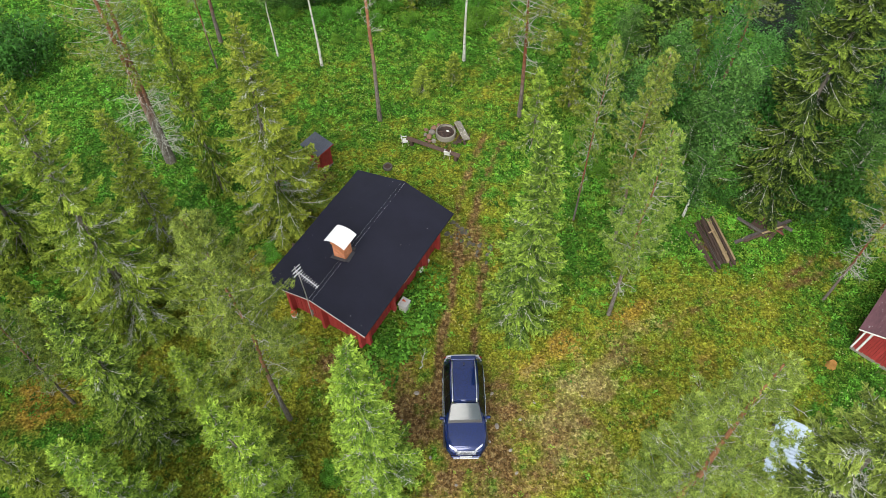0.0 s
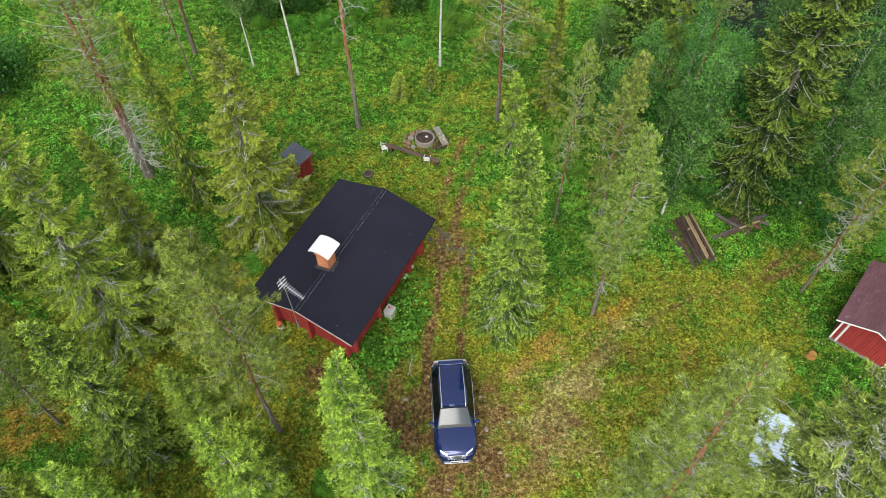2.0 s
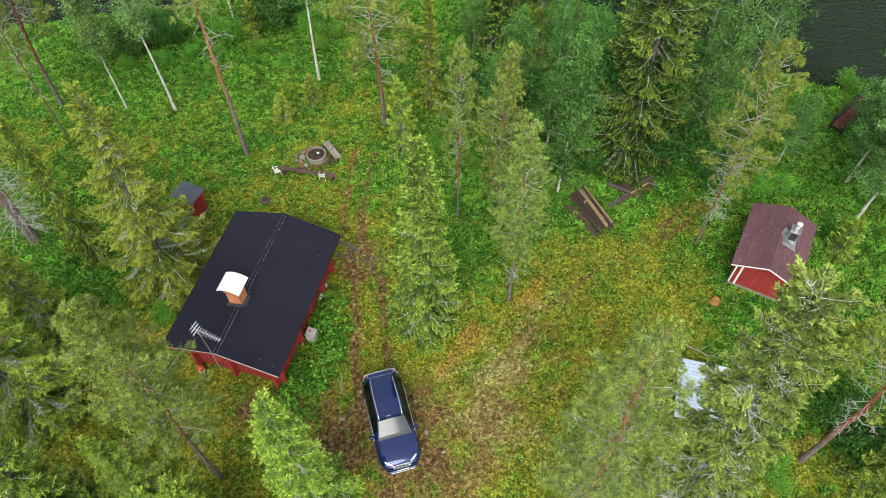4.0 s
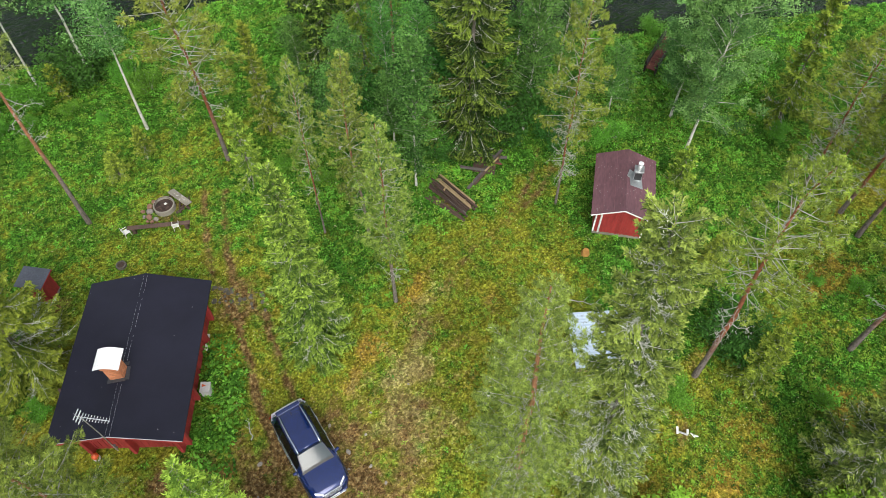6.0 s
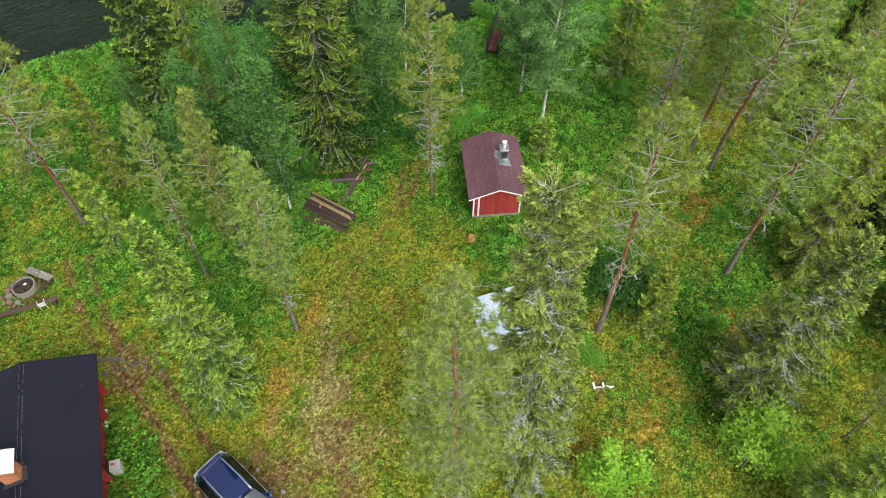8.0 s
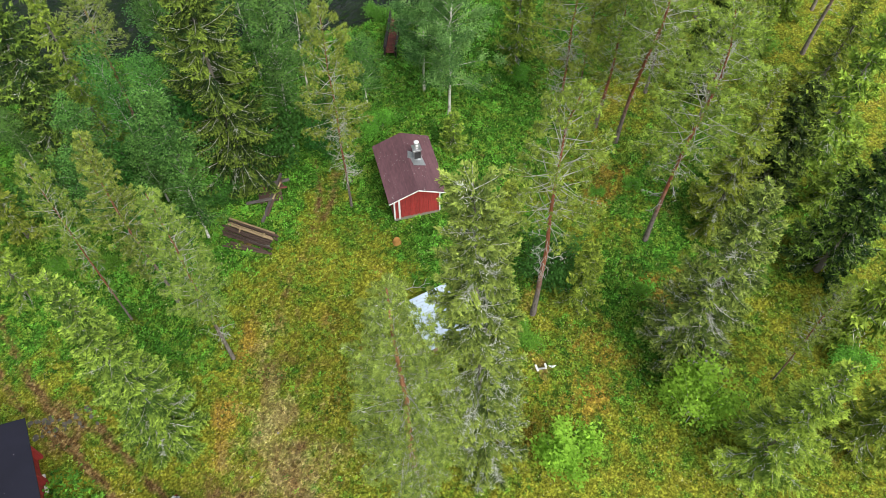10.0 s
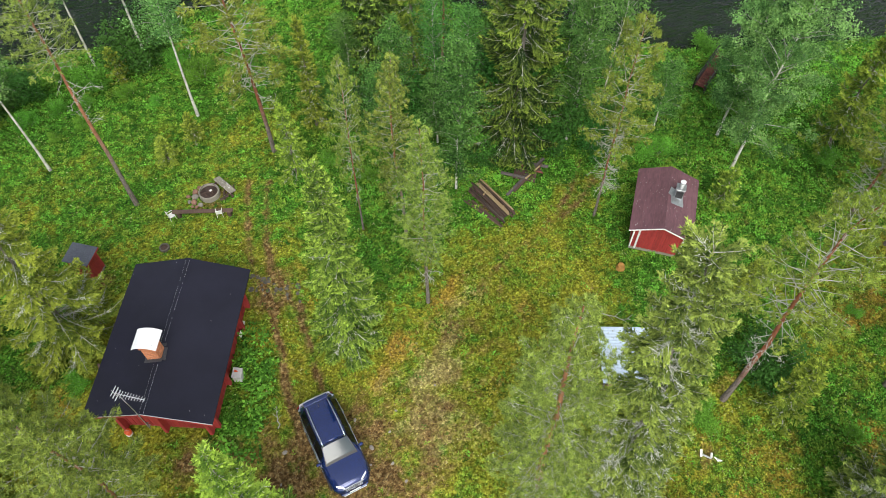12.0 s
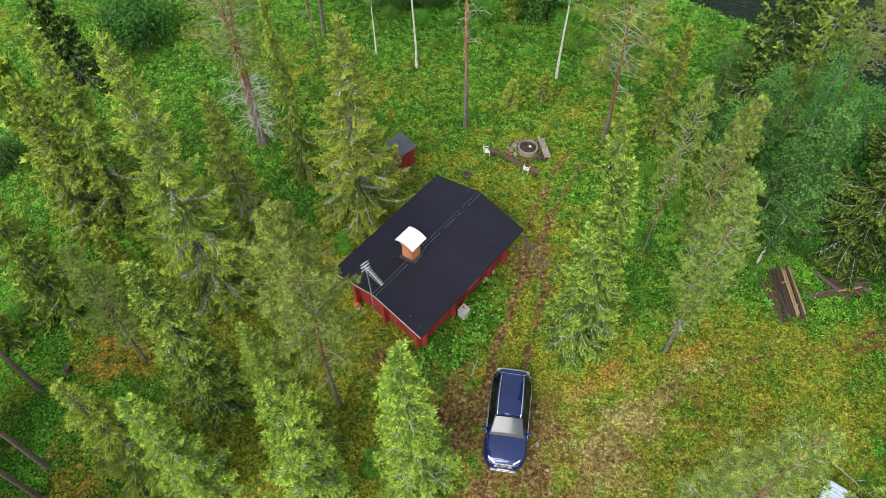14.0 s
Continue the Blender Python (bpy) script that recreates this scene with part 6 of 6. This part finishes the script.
tree("red_pine", 7.0, 23.5, 12.0, 0.9, -0.3, -0.0, 3, 134)
tree("pine", 9.0, 22.2, 12.2, 1.06, -0.4, 0.2, 3, 201)
tree("pine", 8.1, 17.7, 12.8, 1.23, -0.3, 0.1, 4, 268)
tree("birch", 12.9, 23.7, 10.1, 1.6, -0.3, 0.3, 0, 335)
tree("dark_spruce", 17.4, 25.0, 17.0, 2.35, 0.0, 0.0, 0, 40)
tree("slim_spruce", 14.4, 32.4, 14.0, 1.35, 0.0, 0.0, 4, 126)
tree("dark_spruce", 12.7, 33.4, 13.0, 1.9, 0.0, 0.0, 1, 193)
tree("slim_spruce", 7.7, 32.1, 8.0, 0.74, 0.0, 0.0, 6, 260)
tree("tall_pine", 15.6, 30.7, 13.0, 1.3, 0.0, 0.0, 1, 335)
tree("birch", 20.6, 24.0, 11.0, 1.8, 0.0, 0.0, 2, 42)
tree("red_pine", 18.8, 18.4, 13.6, 1.45, -0.8, -0.3, 2, 335)
tree("birch", 28.9, 20.1, 13.0, 2.2, 0.0, 0.0, 6, 109)
tree("birch", 27.9, 17.6, 14.0, 2.6, 0.0, 0.0, 8, 176)
tree("slim_spruce", 25.6, 15.9, 2.8, 0.82, 0.0, 0.0, 0, 327)
tree("red_pine", 18.1, 6.5, 15.1, 1.76, 0.2, -0.8, 0, 42)
tree("red_pine", 25.5, 3.5, 12.8, 1.58, 0.1, 0.6, 1, 109)
tree("red_pine", 30.8, 11.6, 11.5, 1.94, 0.0, 0.0, 2, 176)
tree("red_pine", 32.8, 11.3, 14.0, 1.41, 0.0, 0.0, 3, 243)
tree("red_pine", 31.8, 9.5, 7.7, 1.32, 0.1, -0.1, 0, 310)
tree("red_pine", 31.3, 7.9, 13.0, 1.5, 0.0, 0.0, 1, 17)
tree("red_pine", 34.9, 4.3, 13.0, 1.41, 0.0, 0.0, 2, 84)
tree("spruce", 28.2, 0.9, 11.1, 1.7, 0.1, 0.2, 1, 34)
tree("lichen_spruce", 10.5, 4.95, 18.5, 1.36, -0.8, 3.7, 0, 0)
tree("dark_spruce", 31.1, -0.6, 9.0, 1.8, 0.0, 0.0, 1, 168)
tree("spruce", 16.4, -5.4, 10.0, 1.7, 0.0, 0.0, 5, 302)
tree("red_pine", 21.1, -5.0, 9.0, 1.32, 0.0, 0.0, 3, 151)
tree("lichen_pine", 7.3, 6.25, 17.0, 1.95, -0.2, 1.6, 0, 0)
tree("lichen_spruce", 19.9, -0.5, 12.8, 2.0, 0.0, 0.1, 1, 120)
tree("sapling", 11.9, 1.7, 3.4, 1.35, 0.0, 0.0, 1, 40)
tree("sapling", 17.0, -2.3, 4.2, 1.8, 0.0, 0.0, 0, 40)
tree("slim_spruce", -1.2, 33.4, 2.0, 0.57, 0.0, 0.0, 6, 9)
tree("slim_spruce", 0.7, 34.2, 2.2, 0.57, 0.0, 0.0, 0, 76)
tree("pine", -8.7, 42.2, 9.0, 0.88, 0.0, 0.0, 4, 218)
tree("slim_spruce", -2.0, 41.6, 2.5, 0.74, 0.0, 0.0, 1, 143)
tree("alder", -25.9, 35.3, 4.5, 2.6, 0.0, 0.0, 1, 67)
tree("bush", 4.6, 38.7, 1.5, 1.5, 0.0, 0.0, 2, 134)
tree("bush", -8.9, 21.1, 0.9, 0.7, 0.0, 0.0, 0, 201)
tree("bush", -4.7, 9.8, 1.0, 0.7, 0.0, 0.0, 1, 268)
tree("bush", 16.8, 6.1, 1.0, 1.0, 0.0, 0.0, 2, 335)
tree("slim_spruce", 22.8, 10.6, 3.0, 0.82, 0.0, 0.0, 2, 210)
tree("slim_spruce", 20.0, 4.9, 5.0, 1.1, 0.0, 0.0, 3, 277)
tree("alder", 20.6, 6.6, 1.5, 1.4, 0.0, 0.0, 1, 15)
tree("birch", 50.0, 4.9, 9.0, 2.0, 0.0, 0.0, 2, 310)
tree("birch", 24.8, 26.2, 10.0, 2.0, 0.0, 0.0, 4, 17)
tree("birch", 24.2, 29.6, 10.0, 1.8, 0.0, 0.0, 0, 84)
tree("slim_spruce", 34.4, 16.5, 9.0, 1.23, 0.0, 0.0, 2, 344)
tree("distant_pine", 36.3, 8.1, 9.0, 1.41, 0.0, 0.0, 0, 285)
tree("dark_spruce", 38.2, 5.6, 10.0, 1.23, 0.0, 0.0, 3, 51)
tree("red_pine", -14.4, 38.2, 13.0, 1.5, 0.0, 0.0, 1, 118)
tree("red_pine", -14.2, 35.7, 13.0, 1.5, 0.0, 0.0, 3, 185)
tree("birch", 19.0, 30.5, 10.0, 1.6, 0.0, 0.0, 2, 151)
tree("birch", 15.1, 30.6, 9.0, 1.5, 0.0, 0.0, 4, 218)
tree("bush", 7.3, 28.8, 1.8, 1.6, 0.0, 0.0, 0, 42)
tree("bush", 8.6, 26.8, 1.5, 1.5, 0.0, 0.0, 1, 109)
tree("bush", 15.5, 26.2, 1.8, 1.7, 0.0, 0.0, 2, 176)
tree("bush", 21.8, 26.0, 1.6, 1.5, 0.0, 0.0, 0, 243)
tree("bush", 30.8, 21.3, 1.5, 1.5, 0.0, 0.0, 1, 310)
tree("bush", 33.9, 27.0, 1.8, 1.3, 0.0, 0.0, 2, 17)
tree("bush", -1.3, 42.4, 1.6, 1.6, 0.0, 0.0, 0, 84)
tree("bush", -8.1, 40.2, 1.6, 1.8, 0.0, 0.0, 1, 151)
tree("bush", -12.5, 42.5, 1.3, 1.5, 0.0, 0.0, 0, 20)
tree("bush", -10.6, 40.6, 1.1, 1.2, 0.0, 0.0, 1, 80)
tree("bush", -5.8, 43.6, 1.5, 1.6, 0.0, 0.0, 2, 140)
tree("bush", -4.4, 40.4, 0.9, 1.1, 0.0, 0.0, 0, 200)
tree("bush", -6.9, 38.2, 0.8, 1.0, 0.0, 0.0, 1, 260)
tree("bush", 2.2, 41.2, 1.4, 1.5, 0.0, 0.0, 2, 320)
tree("bush", 0.9, 43.9, 1.3, 1.4, 0.0, 0.0, 0, 10)
tree("bush", 6.6, 41.8, 1.4, 1.6, 0.0, 0.0, 1, 70)
tree("bush", -9.4, 44.8, 1.4, 1.5, 0.0, 0.0, 2, 130)
tree("bush", 8.4, 38.6, 1.2, 1.3, 0.0, 0.0, 0, 190)
tree("bush", 27.0, 7.2, 1.0, 1.1, 0.0, 0.0, 0, 15)
tree("bush", 22.3, 2.4, 0.8, 1.0, 0.0, 0.0, 1, 75)
tree("bush", 24.6, -0.6, 0.9, 1.1, 0.0, 0.0, 2, 135)
tree("bush", 28.6, 5.6, 1.0, 1.2, 0.0, 0.0, 0, 195)
tree("bush", 13.6, 1.4, 0.7, 0.8, 0.0, 0.0, 1, 255)
tree("bush", 43.1, 3.5, 1.8, 1.7, 0.0, 0.0, 2, 218)
tree("distant_pine", 40.8, 8.3, 12.0, 1.6, 0.0, 0.0, 0, 0)
tree("distant_pine", 43.7, 5.8, 13.0, 1.6, 0.0, 0.0, 1, 70)
tree("distant_pine", 45.9, 4.0, 14.0, 1.6, 0.0, 0.0, 2, 140)
tree("distant_pine", 45.3, 0.7, 12.0, 1.6, 0.0, 0.0, 3, 210)
tree("distant_pine", 50.4, 1.5, 13.0, 1.6, 0.0, 0.0, 0, 280)
tree("distant_pine", 45.3, 8.1, 14.0, 1.6, 0.0, 0.0, 1, 350)
tree("slim_spruce", 49.0, 3.4, 11.0, 1.5, 0.0, 0.0, 3, 20)
tree("young_spruce", 41.2, 3.5, 6.0, 1.2, 0.0, 0.0, 2, 80)
tree("young_spruce", 32.8, -3.8, 5.0, 1.3, 0.0, 0.0, 5, 140)
tree("slim_spruce", -24.2, 22.0, 10.0, 1.6, 0.0, 0.0, 1, 30)
tree("slim_spruce", -21.5, 15.1, 10.0, 1.6, 0.0, 0.0, 3, 10)
# four unseen spruces, added to shade the ground at the left edge
tree("slim_spruce", -21.6, 4.2, 13.0, 1.7, 0.0, 0.0, 4, 60)
tree("slim_spruce", -18.4, 2.6, 13.0, 1.7, 0.0, 0.0, 5, 160)
tree("slim_spruce", -15.4, 3.0, 11.0, 1.6, 0.0, 0.0, 1, 250)
tree("slim_spruce", -22.6, 7.8, 12.0, 1.7, 0.0, 0.0, 3, 300)
tree("young_spruce", -23.7, 12.9, 4.0, 1.0, 0.0, 0.0, 4, 10)
tree("bush", -24.2, 14.5, 1.4, 1.3, 0.0, 0.0, 1, 10)
tree("bush", -19.7, 15.2, 1.0, 0.8, 0.0, 0.0, 2, 10)
tree("bush", -11.0, 11.4, 1.0, 0.8, 0.0, 0.0, 0, 100)
tree("bush", -5.0, 9.7, 0.9, 0.7, 0.0, 0.0, 1, 200)
tree("birch", 10.5, 28.5, 6.0, 1.5, 0.0, 0.0, 0, 0)
tree("birch", 12.2, 30.3, 7.0, 1.6, 0.0, 0.0, 2, 77)
tree("birch", 16.2, 28.6, 8.0, 1.7, 0.0, 0.0, 4, 154)
tree("birch", 18.8, 28.2, 8.0, 1.8, 0.0, 0.0, 0, 231)
tree("birch", 21.2, 29.4, 9.0, 1.9, 0.0, 0.0, 2, 308)
tree("birch", 22.8, 26.6, 7.0, 1.6, 0.0, 0.0, 4, 25)
tree("birch", 13.6, 27.4, 5.0, 1.4, 0.0, 0.0, 0, 102)
tree("birch", 22.0, 34.5, 10.0, 2.0, 0.0, 0.0, 2, 30)
tree("birch", 24.5, 33.0, 10.0, 2.0, 0.0, 0.0, 4, 100)
tree("birch", 11.0, 34.5, 5.0, 1.4, 0.0, 0.0, 2, 179)
tree("birch", 26.0, 22.5, 5.0, 1.5, 0.0, 0.0, 4, 256)
tree("alder", 11.5, 26.6, 1.8, 1.6, 0.0, 0.0, 0, 0)
tree("alder", 14.5, 29.0, 2.2, 1.8, 0.0, 0.0, 1, 77)
tree("alder", 17.5, 31.0, 2.5, 2.0, 0.0, 0.0, 2, 154)
tree("alder", 20.0, 32.5, 2.5, 2.0, 0.0, 0.0, 0, 231)
tree("alder", 10.0, 31.5, 2.0, 1.6, 0.0, 0.0, 1, 308)
tree("alder", 19.5, 26.3, 1.5, 1.4, 0.0, 0.0, 2, 25)
tree("alder", 15.2, 24.9, 2.2, 1.5, 0.0, 0.0, 0, 60)
tree("alder", 19.3, 24.0, 2.4, 1.5, 0.0, 0.0, 1, 130)
tree("alder", 21.6, 22.6, 2.0, 1.3, 0.0, 0.0, 2, 200)
tree("alder", 12.0, 25.3, 2.0, 1.4, 0.0, 0.0, 0, 270)
tree("alder", 18.2, 27.0, 3.0, 1.8, 0.0, 0.0, 1, 340)
tree("alder", 23.6, 23.6, 2.4, 1.6, 0.0, 0.0, 2, 40)
tree("bush", 33.0, 15.5, 2.0, 1.8, 0.0, 0.0, 0, 102)
tree("bush", 36.0, 12.5, 2.2, 1.8, 0.0, 0.0, 1, 179)
tree("bush", 24.5, 20.5, 1.2, 1.3, 0.0, 0.0, 2, 256)
tree("alder", -7.7, 43.1, 2.2, 1.9, 0.0, 0.0, 0, 0)
tree("bush", -6.2, 40.4, 1.6, 1.5, 0.0, 0.0, 1, 37)
tree("bush", -3.6, 42.2, 1.8, 1.6, 0.0, 0.0, 2, 74)
tree("bush", -2.2, 40.1, 1.5, 1.5, 0.0, 0.0, 0, 111)
tree("alder", -0.3, 42.6, 2.2, 1.8, 0.0, 0.0, 1, 148)
tree("alder", -9.9, 42.6, 2.0, 1.8, 0.0, 0.0, 2, 185)
tree("bush", -10.3, 40.7, 1.3, 1.3, 0.0, 0.0, 0, 222)
tree("bush", -5.2, 38.4, 1.1, 1.2, 0.0, 0.0, 1, 259)
tree("bush", 2.6, 39.4, 1.4, 1.4, 0.0, 0.0, 2, 296)
tree("bush", -0.6, 38.4, 0.9, 1.1, 0.0, 0.0, 0, 333)
tree("alder", -30.0, 24.0, 2.2, 2.0, 0.0, 0.0, 0, 333)

tree("slim_spruce", 25.5, -7.5, 9.0, 1.5, 0.0, 0.0, 1, 20)
tree("dark_spruce", 28.5, -5.0, 11.0, 1.7, 0.0, 0.0, 1, 90)
tree("slim_spruce", 19.5, -9.0, 10.0, 1.5, 0.0, 0.0, 3, 160)
tree("slim_spruce", 36.0, -2.5, 11.0, 1.6, 0.0, 0.0, 2, 230)
tree("distant_pine", 38.5, -6.0, 13.0, 1.6, 0.0, 0.0, 1, 300)
tree("slim_spruce", 41.0, -1.0, 9.0, 1.5, 0.0, 0.0, 4, 80)
tree("bush", 26.5, -2.5, 1.4, 1.3, 0.0, 0.0, 1, 150)
tree("bush", 23.5, -8.0, 1.2, 1.2, 0.0, 0.0, 2, 220)

# the wood on the far bank of the river: unseen, added so the water mirrors it dark
wood_rng = random.Random(31)
for i in range(32):
    x = -40 + 3.2 * i
    y = 63.5 if x < 12 else 63.5 - 0.62 * (x - 12)
    tree("far_spruce", x, y + wood_rng.uniform(-0.5, 1.5) + 4.5 * (i % 2), wood_rng.uniform(15, 21), wood_rng.uniform(2.2, 3.0), 0, 0, i % 3, 50 * i)


# ---------------------------------------------------------------- undergrowth
def sector(count, near, far, rng, lo=-56, hi=124):
    """Random places in the wedge of the clearing round the origin."""
    a = np.radians(rng.uniform(lo, hi, count))
    d = np.sqrt(rng.uniform(near ** 2, far ** 2, count))
    return d * np.sin(a), d * np.cos(a)


def open_ground(px, py):
    """True where plants may stand: not in the river, the buildings or under the car."""
    ok = river_depth(px, py) < -0.2
    for x, y, hx, hy, turn in ((-3.9, 19.85, 2.3, 3.5, -30.4), (21.3, 16.2, 1.3, 1.8, -42.6), (0.9, 12.75, 1.0, 2.35, 0), (14.95, 10.2, 1.1, 1.3, -29), (-7.25, 27.27, 0.6, 0.55, -38), (14.15, 21.75, 0.7, 1.4, 11), (0.2, 29.75, 0.6, 0.6, 0), (32.0, 24.6, 1.5, 0.4, 28)):
        c, s = math.cos(radians(turn)), math.sin(radians(turn))
        a, b2 = (px - x) * c + (py - y) * s, (py - y) * c - (px - x) * s
        ok &= ~((np.abs(a) < hx) & (np.abs(b2) < hy))
    return ok


def scatter(name, label, count, leaves, seed, size, near, far, rank, mat, upright=0.25, spread=1.0, narrow=0.5, shape=None):
    rng = np.random.default_rng(seed)
    px, py = sector(count, near, far, rng)
    rust, straw, soil = soils(px, py)
    lush = lushness(px, py)
    patch = soft_noise(px, py, 1.1, seed + 1) * 0.6 + soft_noise(px, py, 0.45, seed + 2) * 0.4
    want = np.clip(1.15 - 1.5 * soil - 0.9 * straw - 0.6 * rust, 0.02, 1) * (rank * lush + (1 - rank) * np.clip((patch - 0.42) * 6, 0.03, 1))
    keep = (rng.random(count) < want) & open_ground(px, py)
    px, py, lush, patch = px[keep], py[keep], lush[keep], patch[keep]
    n = len(px)
    s = size * (0.6 + 0.8 * rng.random(n)) * (0.85 + 0.45 * lush)
    tall = s * (0.4 + 1.6 * rng.random(n))
    root = np.stack([px, py, height(px, py)], -1)
    b3 = np.repeat(root, leaves, 0)
    m = len(b3)
    s3, t3 = np.repeat(s, leaves), np.repeat(tall, leaves)
    az = rng.random(m) * 6.283
    way = np.stack([np.cos(az), np.sin(az), upright + rng.normal(size=m) * 0.35], -1)
    b3 = b3 + np.stack([np.cos(az) * s3 * 0.5 * spread * rng.random(m), np.sin(az) * s3 * 0.5 * spread * rng.random(m), t3 * rng.random(m)], -1)
    tone = np.clip(np.repeat(1.35 * rng.random(n) * patch / 0.6 - 0.15 + 0.2 * lush, leaves) + rng.normal(size=m) * 0.1, 0, 1)
    ob = link_mesh(name, (shape or blades)(b3, way, s3 * (0.8 + 0.5 * rng.random(m)), s3 * narrow, tone, rng), mat)
    return tagged(ob, label, "undergrowth", kind="stuff")


scatter("undergrowth", "low green herbs and berry plants covering the forest floor", 88000, 13, 5, 0.07, 1, 52, 0.3, M["herb"], 0.25, 3.4, 0.85, spikes)
scatter("undergrowth", "rank bright green leafy growth of the wood edge", 72000, 15, 6, 0.075, 6, 54, 0.95, M["bush"], 0.2, 3.8, 0.9, spikes)
scatter("grass", "thin yellow-green grass tufts over the clearing", 40000, 4, 7, 0.12, 5, 48, 0.1, M["herb"], 1.1, 0.8, 0.16, spikes)

M["pale_leaf"] = leaf_material("pale_flowers_and_tips", (0.42, 0.55, 0.14), (0.7, 0.76, 0.4), (0.3, 0.42, 0.08), 0.2, mixed=0.3)
scatter("meadow_flowers", "tiny pale flower heads and leaf tips over the clearing", 60000, 1, 9, 0.055, 6, 50, 0.15, M["pale_leaf"], 0.1, 0.5, 0.9, spikes)


def broad_plants(count, seed):
    """Clumps of large-leaved garden plants along the east side of the cabin."""
    rng = np.random.default_rng(seed)
    ax, ay = 2.35 + 1.9 * rng.random(count) ** 1.3, rng.uniform(-4.6, 2.2, count)
    c, s0 = math.cos(radians(-30.4)), math.sin(radians(-30.4))
    px, py = -3.89 + ax * c - ay * s0, 19.83 + ax * s0 + ay * c
    keep = open_ground(px, py) & (soft_noise(px, py, 0.7, 77) > 0.42)
    px, py = px[keep], py[keep]
    n, leaves = len(px), 10
    root = np.repeat(np.stack([px, py, height(px, py)], -1), leaves, 0)
    m = len(root)
    az, reach = rng.random(m) * 6.283, 0.05 + 0.22 * rng.random(m)
    tall = np.repeat(0.15 + 0.35 * rng.random(n), leaves)
    base = root + np.stack([np.cos(az) * reach, np.sin(az) * reach, tall * (0.3 + 0.7 * rng.random(m))], -1)
    way = np.stack([np.cos(az), np.sin(az), rng.normal(size=m) * 0.25 - 0.05], -1)
    tone = np.clip(np.repeat(rng.random(n) ** 1.3, leaves) * 0.9 + rng.random(m) * 0.25, 0, 1)
    ob = link_mesh("broad_leaved_plants", blades(base, way, 0.13 + 0.1 * rng.random(m), 0.1 + 0.05 * rng.random(m), tone, rng), M["bush"])
    return tagged(ob, "large-leaved light green plants growing beside the cabin", "plants", kind="stuff")


broad_plants(170, 41)


def leaf_litter(count, seed):
    """Brown fallen leaves and twigs, thickest on bare soil and rusty moss."""
    rng = np.random.default_rng(seed)
    px, py = sector(count, 5, 46, rng)
    rust, straw, soil = soils(px, py)
    keep = (rng.random(count) < np.clip(0.12 + 0.9 * np.maximum(rust, np.maximum(soil, 0.6 * straw)), 0, 1)) & open_ground(px, py)
    px, py = px[keep], py[keep]
    n = len(px)
    az = rng.random(n) * 6.283
    root = np.stack([px, py, height(px, py) + 0.02], -1)
    way = np.stack([np.cos(az), np.sin(az), rng.normal(size=n) * 0.2 + 0.1], -1)
    size = 0.035 + 0.06 * rng.random(n)
    ob = link_mesh("leaf_litter", spikes(root, way, size, size * (0.25 + 0.6 * rng.random(n)), rng.random(n), rng), M["litter"])
    return tagged(ob, "brown dead leaves and bits on the ground", "leaf litter", kind="stuff")


leaf_litter(130000, 15)

# flat stones of the path behind the cabin
path = thing("stone_path", pose(0, 0, 0), "uneven flat grey stones set into the drive", "path", kind="structure")
rnd = random.Random(12)
shapes = [link_mesh("flagstone", rough_stone(0.26, 0.2, 0.06, 90 + i, 8), M["stone"]) for i in range(5)]
made = 0
for i in range(64):
    f, g = rnd.random(), rnd.random()
    x, y = 0.25 + 2.25 * f + 0.3 * (g - 0.5), 22.95 - 1.6 * f + 1.3 * (g - 0.5)
    m = pose(x, y, float(height(np.array([x]), np.array([y]))[0]) - 0.03, rnd.uniform(-4, 4), rnd.uniform(-4, 4), rnd.uniform(0, 360)) @ Matrix.Scale(rnd.uniform(0.35, 0.8), 4)
    if made < 5:
        shapes[made].parent, shapes[made].matrix_basis = path, m
    else:
        share("flagstone", shapes[i % 5], m, path)
    made += 1
